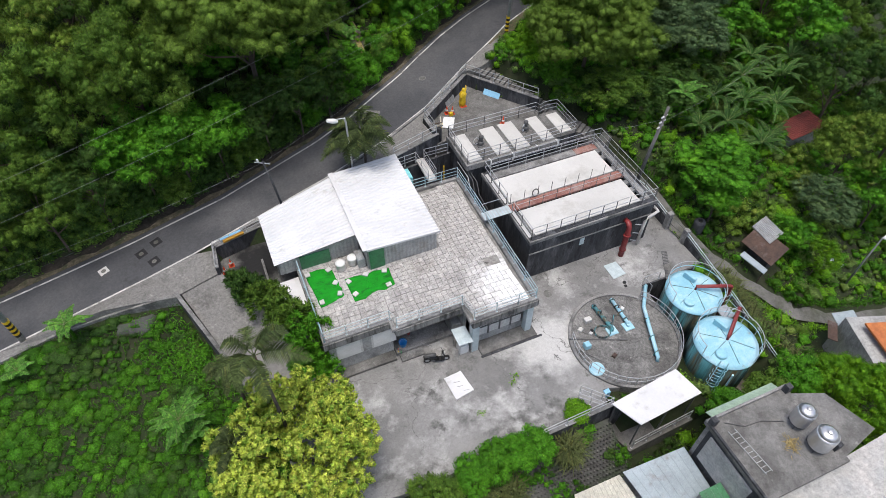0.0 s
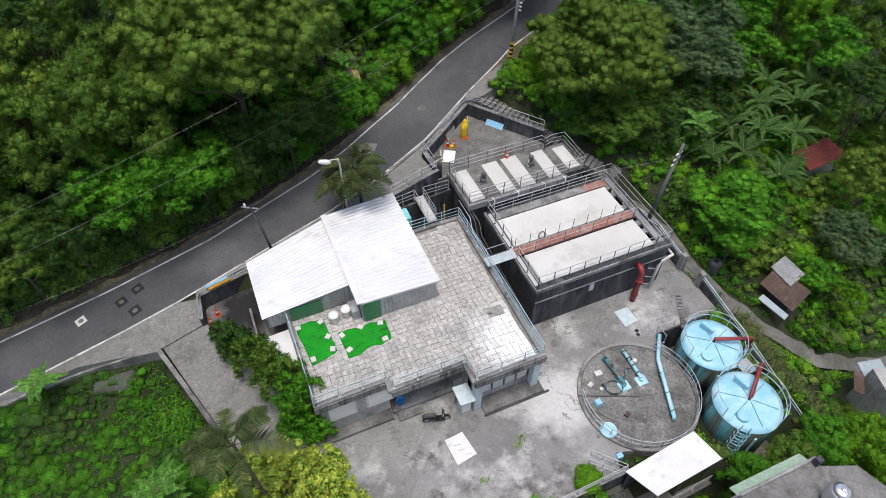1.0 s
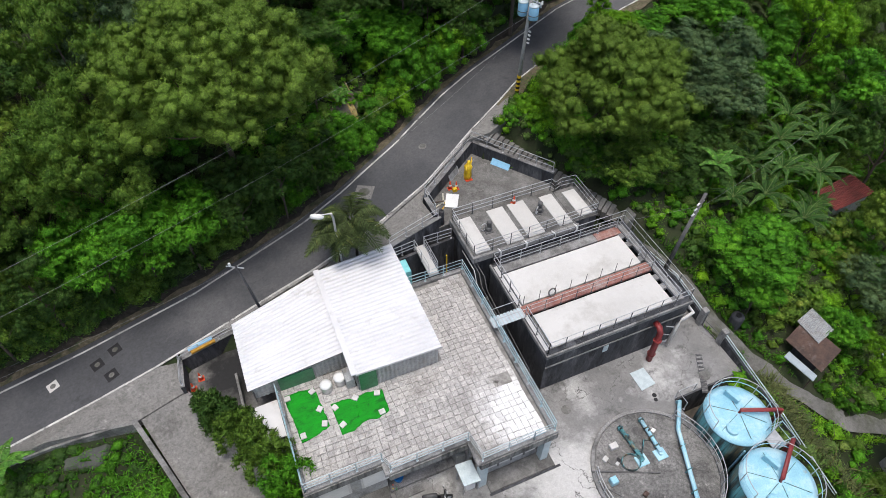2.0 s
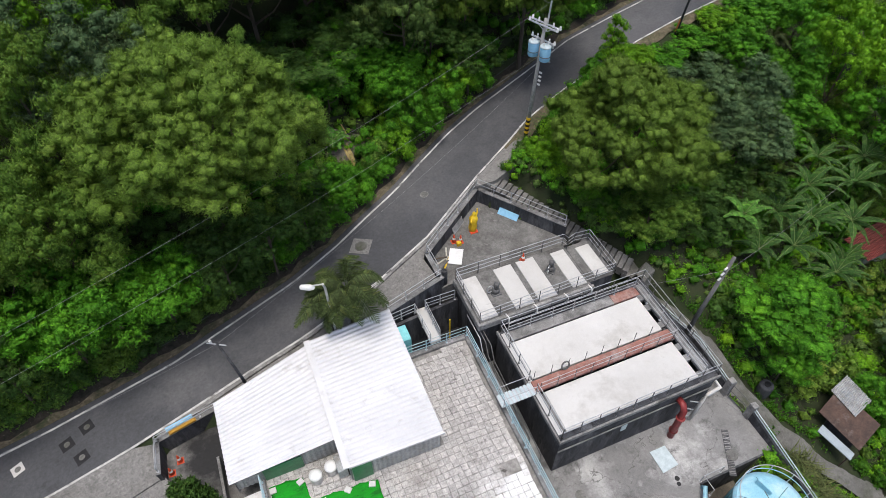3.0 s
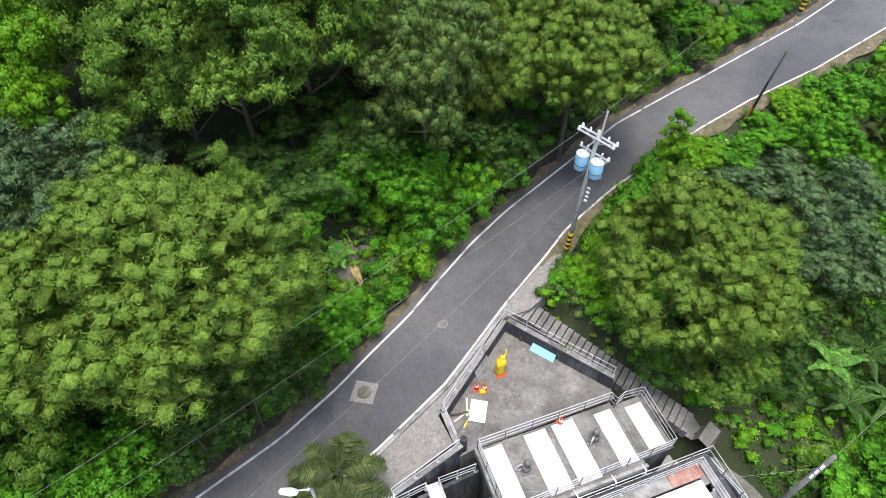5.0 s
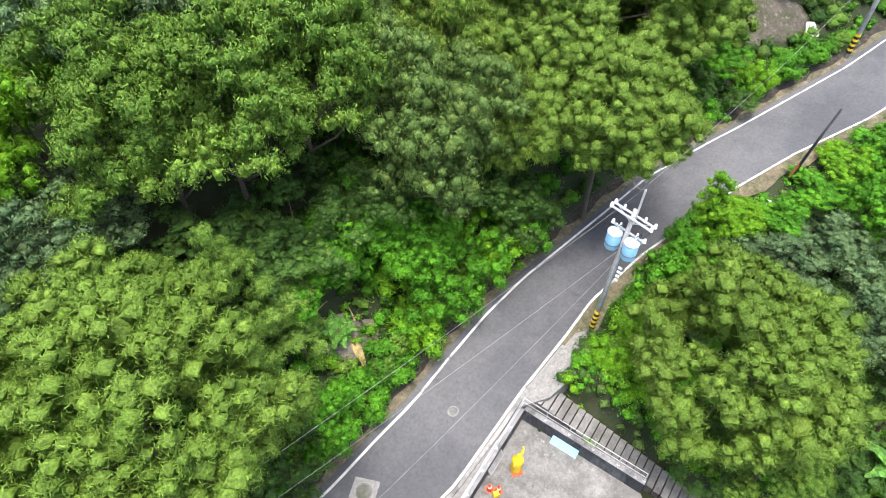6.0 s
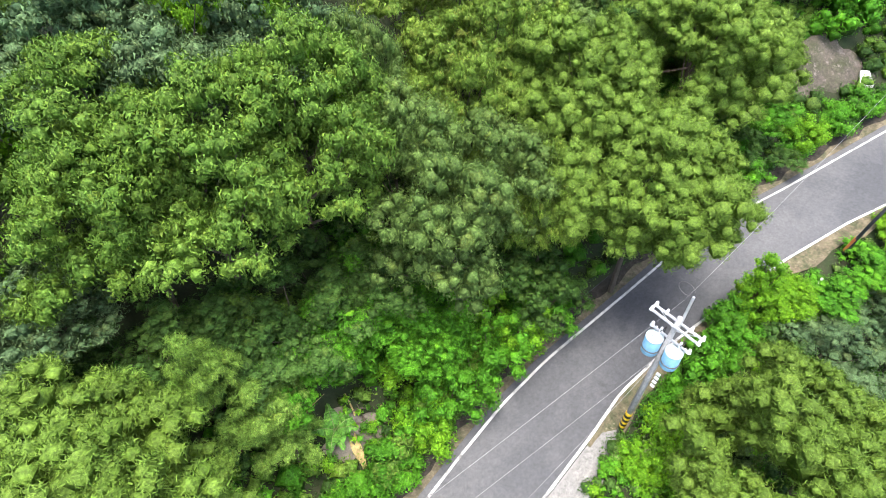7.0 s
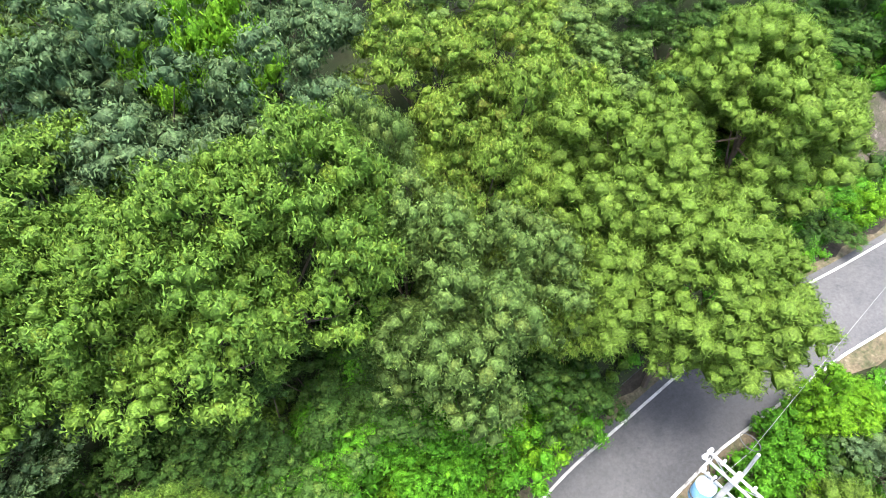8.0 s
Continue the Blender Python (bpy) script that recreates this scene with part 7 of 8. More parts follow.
# x, y, height of the top, model, radius
for x, y, top, k, r in (
        (8.9, 54.5, 22.5, 0, 4.7), (12.8, 55.7, 23.1, 0, 4.4), (5.4, 57.8, 23.0, 0, 4.6), (5.8, 54.2, 20.9, 0, 4.0), (18.6, 51.8, 18.9, 2, 3.0), (17.0, 55.2, 20.0, 2, 2.8), (21.0, 54.0, 18.4, 2, 2.8), (16.2, 58.4, 22.0, 2, 2.2),
        (22.2, 60.0, 21.0, 5, 3.6), (20.2, 57.2, 19.8, 5, 2.8), (25.4, 60.8, 20.6, 5, 3.0), (23.9, 53.2, 16.6, 5, 2.2), (13.4, 60.6, 23.6, 8, 3.6), (8.0, 61.0, 25.3, 8, 4.2), (2.6, 61.5, 25.0, 8, 4.0), (14.9, 57.8, 22.0, 6, 1.3), (10.6, 62.8, 25.0, 6, 2.4),
        (1.4, 53.0, 16.6, 8, 3.0), (-1.2, 48.8, 19.2, 8, 3.6), (-4.0, 46.2, 19.6, 0, 3.8), (-5.0, 41.6, 15.6, 0, 3.6), (-9.4, 41.0, 14.6, 0, 3.8), (-14.0, 41.0, 13.0, 1, 3.8), (0.4, 56.6, 21.2, 6, 2.8), (-1.6, 55.0, 20.2, 6, 2.6), (1.0, 59.6, 21.6, 6, 2.6), (-3.6, 54.0, 18.5, 8, 3.4), (-8.0, 49.0, 18.0, 1, 4.0), (-10.5, 45.5, 16.5, 5, 3.4),
        # Dark-leaved models 1 and 3 in this row paint in shade under the canopy.
        (7.2, 48.4, 17.0, 7, 1.3), (5.3, 47.8, 16.2, 7, 1.5), (8.8, 48.0, 13.4, 7, 1.7), (9.8, 47.0, 11.2, 7, 1.3), (12.4, 53.4, 14.2, 1, 2.6), (11.0, 51.4, 13.8, 1, 3.2), (4.6, 50.6, 14.6, 1, 3.2), (1.6, 49.6, 14.0, 1, 3.0), (15.6, 51.8, 14.3, 3, 2.2), (20.8, 52.6, 12.4, 3, 2.2), (17.4, 51.2, 11.6, 9, 1.9), (8.4, 50.4, 13.4, 3, 2.8), (23.4, 51.0, 12.0, 3, 2.0), (14.1, 52.0, 13.0, 9, 2.2),
        (-6.2, 38.4, 10.6, 9, 2.4), (-3.6, 38.5, 10.4, 9, 2.4), (-1.0, 38.9, 10.4, 9, 2.3), (2.6, 39.8, 10.2, 3, 2.3), (5.4, 40.6, 9.8, 3, 2.2), (8.0, 41.6, 9.6, 1, 2.2), (10.2, 43.2, 9.4, 4, 1.7), (-9.6, 37.8, 10.6, 1, 2.7), (-12.8, 37.2, 10.0, 0, 2.8), (-16.2, 37.2, 9.6, 1, 2.8),
        (29.6, 60.8, 19.4, 1, 3.2), (41.0, 58.6, 13.2, 4, 2.0), (42.6, 57.4, 9.7, 3, 1.5), (37.5, 58.0, 13.0, 1, 2.2), (45.5, 66.5, 17.0, 3, 2.8), (19.6, 64.4, 22.0, 5, 3.6), (24.6, 65.2, 21.4, 5, 3.5), (29.2, 65.0, 20.6, 2, 3.3), (33.8, 65.4, 20.5, 1, 3.3), (38.4, 67.0, 19.5, 1, 3.2), (7.2, 66.0, 26.0, 8, 4.0), (13.4, 66.4, 24.6, 8, 3.6), (1.0, 66.8, 25.0, 0, 4.2),
        (29.8, 34.9, 7.2, 0, 2.5), (28.0, 36.6, 6.0, 1, 2.0), (32.6, 34.4, 6.0, 1, 2.2), (34.4, 26.0, 4.5, 4, 3.0), (33.2, 23.6, 3.6, 4, 1.8), (37.4, 27.2, 3.0, 4, 2.0), (41.4, 39.0, 8.2, 8, 3.2), (43.6, 42.6, 9.2, 8, 3.2), (41.4, 45.8, 8.4, 8, 2.6), (37.0, 45.0, 8.4, 8, 2.8), (38.0, 40.5, 7.4, 8, 2.6), (46.8, 39.8, 6.8, 4, 2.8), (45.6, 46.4, 9.8, 4, 2.4), (49.2, 43.0, 8.8, 4, 2.6), (53.0, 42.0, 10.4, 6, 2.8), (39.0, 35.4, 5.4, 1, 2.8), (35.6, 33.6, 5.0, 3, 2.2),
        (52.4, 30.8, 7.2, 1, 3.8), (53.0, 36.5, 7.6, 4, 3.2), (48.6, 24.8, 3.8, 5, 3.0), (44.2, 21.8, 0.6, 8, 2.6), (49.0, 20.5, 1.6, 4, 2.8), (56.5, 26.0, 4.0, 0, 3.8), (38.6, 20.0, 0.4, 4, 1.6), (39.8, 17.6, -0.4, 6, 1.3), (31.2, 8.4, 1.4, 6, 1.9), (33.2, 7.0, 1.2, 6, 2.0), (30.8, 5.6, 1.2, 6, 1.6), (35.4, 6.0, 0.8, 6, 1.8), (29.0, 9.2, 0.4, 4, 1.4),
        (49.4, 49.4, 10.2, 4, 2.4), (39.6, 47.6, 8.6, 4, 1.7), (42.6, 48.6, 9.0, 4, 1.8), (45.6, 49.6, 9.6, 6, 1.7), (53.2, 47.8, 10.4, 4, 2.6), (57.2, 45.8, 10.6, 6, 2.8), (58.0, 39.5, 9.0, 0, 3.6), (60.5, 33.0, 6.5, 0, 3.8), (64.0, 40.0, 9.0, 1, 3.8), (64.0, 47.5, 10.5, 2, 3.4), (67.5, 43.5, 10.0, 0, 3.8), (66.0, 52.0, 12.0, 4, 3.0), (36.2, 48.2, 9.0, 6, 1.5)):
    z = ground_at(x, y)
    ob, rad, tall = models[k]
    w = r / (rad[0] + 0.75)
    placed.append((x, y, r * 0.8))
    copy_thing(ob, pose(x, y, z, 0, 0, rng.uniform(0, 360)) @ Matrix.Diagonal((w, w, (top - z) / tall, 1)))
for x, y, top, r, turn in ((10.2, 49.0, 12.2, 1.7, 40), (16.6, 49.6, 12.0, 1.7, 130), (12.2, 50.2, 12.4, 1.5, 250)):
    z = ground_at(x, y)
    ob, rad, tall = models[9]
    w = r / (rad[0] + 0.75)
    placed.append((x, y, r * 0.8))
    copy_thing(ob, pose(x, y, z, 0, 0, turn) @ Matrix.Diagonal((w, w, (top - z) / tall, 1)))
fixed = [(3.1, 42.9, 5.5), (29.4, 38.9, 5.2), (29.3, 51.2, 4.6), (40.6, 63.4, 3.6), (35.2, 59.6, 4.2), (27.0, 57.4, 3.0)]
tries = 0
while tries < 6000 and len(placed) < 133:
    tries += 1
    x, y = rng.uniform(-24, 60), rng.uniform(38, 80)
    dl, dr = (float(v) for v in road_gaps([x], [y]) for v in v)
    k = int(rng.choice((0, 1, 2, 5, 8), p=(0.3, 0.25, 0.15, 0.15, 0.15)))
    s = rng.uniform(0.85, 1.15)
    r = models[k][1][0] * s * 0.8
    if not r + 3.0 < dl < 30 or (43 < x < 55 and 58 < y < 66) or any((x - a) ** 2 + (y - b) ** 2 < (0.85 * (r + c)) ** 2 for a, b, c in placed + fixed):
        continue
    placed.append((x, y, r))
    copy_thing(models[k][0], pose(x, y, ground_at(x, y), 0, 0, rng.uniform(0, 360)) @ Matrix.Scale(s, 4))
for ob, *_ in models:
    gone(ob)

# the yellow tree and the hedge by the building
tree(60, (3.75, 3.6, 3.0), 3.0, YELLOW_LEAF, "round tree with bright yellow-green leaf rosettes", 100, 0.72, 22, 0.2, at=(-1.7, 16.2, 0.0), slim=0.5, droop=0.0, lobes=0.05, rough=0.3, fill=0.3, sub=10, tuft=(0.26, 0.36), inner=0.6, core=0.66, stand=0.4, soft=0.5)
for i, (x, y, r, h) in enumerate(((-2.3, 29.0, 0.7, 1.5), (-1.6, 27.9, 0.85, 1.8), (-1.0, 26.8, 0.9, 2.1), (-0.3, 25.4, 1.0, 2.3), (0.3, 24.1, 1.0, 2.5), (0.8, 23.0, 1.0, 2.4), (1.0, 21.9, 0.9, 2.0), (0.1, 22.6, 0.8, 1.6))):
    tree(80 + i, (r, r, h * 0.6), h * 0.55, (DARK_LEAF, FOREST_LEAF, BRIGHT_LEAF)[0 if i < 2 else 1 if i < 5 else 2], "dark conical hedge shrub beside the building", 50, 0.3, 46, 0.24, at=(x, y, 1.95 if y > 22.7 else 0.0), group="hedge shrubs", name="shrub", slim=0.3, droop=-0.3, inner=0.5, stand=0.7, lobes=0.4)
for i, (x, y, r, h, mat) in enumerate(((9.9, 12.2, 0.9, 0.8, BRIGHT_LEAF), (8.5, 12.3, 0.9, 0.7, BRIGHT_LEAF), (11.2, 12.0, 0.8, 0.9, BRIGHT_LEAF), (7.0, 12.0, 0.9, 0.5, BRIGHT_LEAF), (14.6, 13.1, 0.5, 0.45, SHINY_LEAF), (4.6, 11.8, 1.1, 0.6, FOREST_LEAF), (28.6, 9.6, 1.2, 1.0, BRIGHT_LEAF), (26.0, 9.6, 1.1, 1.0, FOREST_LEAF), (23.2, 9.7, 0.9, 0.9, BRIGHT_LEAF))):
    z = 0.0 if y > 12.6 else ground_at(x, y)
    tree(100 + i, (r, r, h * 0.8), (h + 0.3 - z if y < 12.6 else h) - h * 0.7, mat, "bushy green shrub at the edge of the yard", 40, 0.38, 90, 0.15, at=(x, y, z), group="edge shrubs", name="shrub")

# roadside and valley shrubs
shrubs = []
for i, mat in enumerate((BRIGHT_LEAF, GRASS, FOREST_LEAF, DARK_LEAF, LIME_LEAF)):
    shrubs.append(tree(70 + i, (1.25, 1.2, 0.9), 0.7, mat, "leafy green shrub on the slope", 22, 0.45, 42, 0.18, at=(0, -500 - 10 * i, 0), group="slope shrubs", name="shrub", inner=0.5))
count = tries = 0
while count < 110 and tries < 9000:
    tries += 1
    x, y = rng.uniform(-26, 62), rng.uniform(8, 75)
    dl, dr = (float(v) for v in road_gaps([x], [y]) for v in v)
    s = rng.uniform(0.6, 1.3) if dl < 0 else rng.uniform(0.7, 1.8)
    ok = (1.5 + 0.9 * s < dl < 11 and not (-11 < x < 1 and dl < 6.5)) or (dr > 1.0 + 1.1 * s and ((x > 31.6 + s and y < 47) or (x > 28 + s and y > 35.5 and x > 22.7 + s + (42.05 - y) * 0.754)))
    if not ok or inside(np.array([x]), np.array([y]), COMPOUND)[0] or np.min(np.hypot(*(lane_c - (x, y)).T)) < 0.6 + s or (9 < x < 16 and 45.5 < y < 50) or (44 < x < 52 and 59.5 < y < 64.5) or (32 < x < 37.5 and 16.5 < y < 22) or (34.5 < x < 41 and y < 13.5):
        continue
    count += 1
    copy_thing(shrubs[int(rng.choice(5, p=(0.15, 0.1, 0.4, 0.35, 0.0) if dl > 0 and x < 8 else (0.3, 0.2, 0.22, 0.2, 0.08)))], pose(x, y, ground_at(x, y), 0, 0, rng.uniform(0, 360)) @ Matrix.Scale(s, 4))
for ob in shrubs:
    gone(ob)


# low growth: fields of small leafy mounds
def mounds(name, label, xs, ys, step, radius, per, leaf, mats, test, lift=0.25, seed=1, floor=None, flat=0.75, core=0.66, mix=0.8, loose=0.45):
    """Leafy mounds over a stretch of ground, mixed of several greens."""
    rg = np.random.default_rng(seed)
    X, Y = np.meshgrid(np.arange(*xs, step), np.arange(*ys, step))
    X, Y = X.ravel() + rg.uniform(-loose, loose, X.size) * step, Y.ravel() + rg.uniform(-loose, loose, Y.size) * step
    dl, dr = road_gaps(X, Y)
    keep = test(X, Y, dl, dr)
    lane_d = np.array([np.min(np.hypot(*(lane_c - (a, b)).T)) for a, b in zip(X, Y)])
    keep &= lane_d > 1.15
    X, Y = X[keep], Y[keep]
    R = radius * rg.uniform(0.6, 1.35, len(X)) * (1 + 0.35 * np.sin(X * 0.9 + 2 * np.sin(Y * 0.7)) * np.sin(Y * 1.1 + X * 0.4))
    Z = np.maximum(height(X, Y), SOIL_Z[np.clip(np.rint((Y - 1) * 2).astype(int), 0, len(oy) - 1), np.clip(np.rint((X + 27) * 2).astype(int), 0, len(ox) - 1)])
    if floor:
        Z = floor(X, Y)
    C = np.stack([X, Y, Z + R * lift], 1)
    kind = np.clip(((np.sin(X * 0.37 + seed) + np.cos(Y * 0.43 - X * 0.2) + rg.normal(0, mix, len(X))) / 3.2 + 0.5) * len(mats), 0, len(mats) - 1).astype(int)
    for i, m in enumerate(mats):
        sel = kind == i
        if sel.any():
            n = int(sel.sum())
            up = np.tile([0, 0, 1.0], (n, 1))
            tagged(new(name, leaf_cloud(rg, C[sel], up, R[sel], per, leaf, m, 0.45, 0.15, core * 0.95, core, flat, name)), label, "plants", kind="stuff")


near_side = lambda X, Y, dl, dr: (dl > 1.45) & (dl < 13) & ~((X > 10.6) & (X < 14) & (Y > 47.2) & (Y < 49) & (dl > 2.2)) & ~(((X - 48.4) / 3.2) ** 2 + ((Y - 62) / 1.8) ** 2 < 1)
mounds("undergrowth", "dense dark green undergrowth on the roadside bank", (-26, 9), (33, 56), 0.8, 0.72, 50, 0.19, (DARK_LEAF, FOREST_LEAF, BRIGHT_LEAF, DARK_LEAF), near_side, 0.4, seed=2)
mounds("undergrowth", "dense green undergrowth on the roadside bank", (9, 62), (42, 75), 0.8, 0.72, 50, 0.19, (DARK_LEAF, FOREST_LEAF, BRIGHT_LEAF, GRASS), near_side, 0.4, seed=12)
crest = lambda X, Y: np.maximum.reduce([height(X + a, Y + b) for a in (-0.55, 0, 0.55) for b in (-0.55, 0, 0.55)])
mounds("undergrowth", "low glossy weeds beside the concrete steps", (20, 31), (34, 46), 0.48, 0.42, 46, 0.15, (BRIGHT_LEAF, SHINY_LEAF, DARK_LEAF, BRIGHT_LEAF), lambda X, Y, dl, dr: ((X - 21.25) * 0.799 + (Y - 42.05) * 0.602 > 1.1) & ((X - 21.25) * 0.799 + (Y - 42.05) * 0.602 < 4.4) & ((X - 21.25) * 0.602 - (Y - 42.05) * 0.799 < 10.5) & (dr > 1.0), 0.4, seed=41, floor=crest)
mounds("undergrowth", "short grass and weeds round the cut branches", (10.4, 15.4), (45.4, 49.4), 0.5, 0.3, 40, 0.15, (GRASS, BRIGHT_LEAF, SHINY_LEAF), lambda X, Y, dl, dr: (dl > 1.5) & (np.sin(X * 2.1 + Y * 1.3) + np.sin(Y * 3.1 - X * 1.2) > -0.3), 0.35, seed=43, floor=crest)
# the bank rises steeply behind the gutter: creepers hang over it
rg = np.random.default_rng(15)
# First stretch takes dark leaf greens to stand for the shaded bank foot.
for lo_x, hi_x, tall, mats, lab in ((-26, 11, 4.2, (DARK_LEAF, FOREST_LEAF), "creepers hanging over the roadside gutter, shade put in as dark greens"), (13.5, 26, 2.6, (BRIGHT_LEAF, FOREST_LEAF), "lush creepers hanging over the roadside gutter"), (34, 56, 1.0, (BRIGHT_LEAF, DARK_LEAF), "low green growth over the roadside gutter")):
    foot = L_OUT[(L_OUT[:, 0] > lo_x) & (L_OUT[:, 0] < hi_x)]
    for mat in mats:
        n = int(22 * (hi_x - lo_x) * tall / 4)
        pick = foot[rg.integers(0, len(foot), n)] + rg.uniform(-0.4, 0.4, (n, 2))
        up = tall * rg.random(n) ** 1.2
        away = 0.95 + 0.3 * np.sin(pick[:, 0] * 0.9) ** 2 + 0.22 * up + rg.uniform(0, 0.5, n)
        C = np.stack([pick[:, 0] - 0.3 * away, pick[:, 1] + away, 3.35 + 0.116 * pick[:, 0] + 0.15 + up], 1)
        tagged(new("creepers", leaf_cloud(rg, C, np.tile([0.15, -0.7, 0.6], (n, 1)), rg.uniform(0.35, 0.65, n), 48, 0.19, mat, 0.45, 0.35, name="creepers")), lab, "plants", kind="stuff")
mounds("undergrowth", "thick weeds and creepers below the driveway", (-26, -2), (7, 31), 0.5, 0.64, 52, 0.13, (DARK_LEAF, GRASS, BRIGHT_LEAF, GRASS, DARK_LEAF), lambda X, Y, dl, dr: bare(X, Y, 0.2) & ~(np.hypot((X + 8.6) / 0.9, (Y - 16.6) / 1.4) < 1), -0.1, seed=3, flat=0.5, core=0.75, mix=0.6, loose=0.8)
mounds("undergrowth", "dense green growth on the valley side", (21, 62), (2, 64), 0.74, 0.64, 50, 0.18, (FOREST_LEAF, BRIGHT_LEAF, GRASS, SHINY_LEAF, GREY_LEAF), lambda X, Y, dl, dr: (dr > np.where(X > 24, 1.2, 0.7)) & bare(X, Y, 0.2), lift=0.35, seed=4)
mounds("undergrowth", "green weeds on the bank below the yard", (-2, 21), (4, 45), 0.5, 0.42, 50, 0.15, (GRASS, BRIGHT_LEAF, DARK_LEAF), lambda X, Y, dl, dr: (dr > 0.4) & bare(X, Y, 0.25), 0.3, seed=6)


def reeds(name, label, line, width, n, tall, mat, seed, floor=None):
    """A strip of tall grass blades that arch over."""
    rg = np.random.default_rng(seed)
    p = np.array(line, float)[rg.integers(0, len(line), n)] + rg.normal(0, width, (n, 2))
    if floor is None:
        p = p[bare(p[:, 0], p[:, 1], 0.1)]
    z = height(p[:, 0], p[:, 1]) if floor is None else floor(p[:, 0], p[:, 1])
    a, h = rg.uniform(0, math.tau, len(p)), tall * rg.uniform(0.5, 1.2, len(p))
    d = np.stack([np.cos(a), np.sin(a), np.zeros(len(p))], 1)
    s = np.stack([-d[:, 1], d[:, 0], d[:, 2]], 1) * 0.03
    base = np.stack([p[:, 0], p[:, 1], z], 1)
    mid_p = base + d * h[:, None] * 0.25 + np.array([0, 0, 0.8]) * h[:, None]
    tip = base + d * h[:, None] * 0.85 + np.array([0, 0, 0.85]) * h[:, None]
    v = np.stack([base - s, base + s, mid_p + s, mid_p - s, tip], 1).reshape(-1, 3)
    k = np.arange(len(p)) * 5
    g = Geo()
    g.add(v.tolist(), [f for i in k.tolist() for f in ((i, i + 1, i + 2, i + 3), (i + 3, i + 2, i + 4))])
    tagged(new(name, g.mesh(name, mat)), label, "grass", kind="stuff")


mounds("undergrowth", "low green growth on the slope below the houses", (-26, 62), (-22, 7), 1.5, 1.25, 40, 0.3, (DARK_LEAF, FOREST_LEAF, BRIGHT_LEAF), lambda X, Y, dl, dr: ~((X > 9.5) & (X < 32.5) & (Y < 9)) & ~((X > 35) & (X < 42) & (Y > 5)) & ((Y < 3) | (X < -3)), 0.3, seed=18)
bank_z = lambda X, Y: -3.3 + (Y - 8.3) / 4.1 * 2.1
mounds("undergrowth", "weeds and creepers over the cobbled bank", (8.8, 16.8), (8.4, 12.3), 0.42, 0.34, 40, 0.14, (GRASS, BRIGHT_LEAF, DARK_LEAF), lambda X, Y, dl, dr: (np.sin(X * 1.3 + Y * 1.7) + np.sin(Y * 2.9 - X * 0.6) + 0.9 * (X < 12.2) + 1.2 * (Y < 9.4) > 0.75), 0.2, seed=16, floor=bank_z)
reeds("tall_grass", "tuft of long grey-green grass on the bank", [(13.2, 11.5)], 0.28, 420, 1.5, REED, 34, floor=bank_z)
reeds("tall_grass", "tufts of long grass hanging over the bank", [(9.0, 10.6), (7.6, 11.2)], 0.3, 420, 1.2, REED, 36, floor=bank_z)
reeds("yard_weeds", "small weeds growing in cracks of the yard", [(9.2, 15.4), (11.9, 16.6), (12.3, 16.9)], 0.12, 60, 0.13, SHINY_LEAF, 35, floor=lambda X, Y: X * 0)
fence_line = along([(30.9, 19.0), (31.0, 17.0), (30.9, 14.0), (30.6, 11.0)])
reeds("tall_grass", "tall grey-green grass outside the boundary wall", fence_line, 0.45, 3600, 1.3, REED, 31)
for side_d, sd in ((1.05, 41), (-1.05, 42)):
    reeds("tall_grass", "green grass along the edge of the lane", offset(lane_c, side_d)[20:170], 0.2, 2000, 0.35, (GRASS, SHINY_LEAF)[sd - 41], sd)
field = np.stack(np.meshgrid(np.arange(-25, -3, 0.5), np.arange(8, 30, 0.5)), -1).reshape(-1, 2)
reeds("tall_grass", "short green grass between the weeds", field, 0.3, 9000, 0.3, GRASS, 37)
reeds("tall_grass", "tufts of long green grass among the weeds", along([(-8.5, 27.2), (-6.5, 26.8), (-5.0, 24.5)]), 0.9, 900, 0.5, BRIGHT_LEAF, 32)
reeds("tall_grass", "long grass along the gutter of the road", along([(24.2, 43.6), (27.0, 44.8), (30.5, 46.8), (36.0, 49.0)]), 0.5, 1400, 0.8, GRASS, 33)

rg = np.random.default_rng(77)
for i, (x, y, r, h) in enumerate(((12.2, 44.9, 1.1, 1.3), (14.0, 46.0, 1.1, 1.1), (15.9, 47.3, 1.2, 2.2), (17.2, 48.0, 1.4, 3.8), (18.8, 48.7, 1.4, 3.6), (20.2, 49.8, 1.5, 3.7), (21.8, 50.6, 1.5, 3.8), (23.4, 51.2, 1.4, 3.6), (10.4, 43.9, 1.1, 2.0), (8.8, 42.9, 1.1, 1.8), (15.2, 50.2, 1.2, 1.8), (16.8, 50.2, 1.3, 3.0), (36.4, 56.4, 1.2, 1.6), (39.0, 57.2, 1.2, 1.6), (44.8, 58.2, 1.1, 1.4), (47.4, 58.8, 1.1, 1.2), (50.0, 59.4, 1.0, 1.0), (6.4, 41.9, 1.0, 1.6), (3.6, 40.7, 1.0, 1.6), (0.8, 39.8, 1.0, 1.6), (-1.8, 39.2, 1.0, 1.6), (-4.6, 38.6, 1.0, 1.6), (-7.4, 38.2, 1.0, 1.6))):
    tree(130 + i, (r, r, h * 0.55), h * 0.55, (BRIGHT_LEAF, BRIGHT_LEAF, SHINY_LEAF, BRIGHT_LEAF)[i % 4] if i < 18 else (DARK_LEAF, FOREST_LEAF)[i % 2], "lush green shrub leaning over the roadside gutter", 30, 0.46, 70, 0.19, at=(x, y, ground_at(x, y)), group="bank shrubs", name="shrub", inner=0.5, low=-0.6)
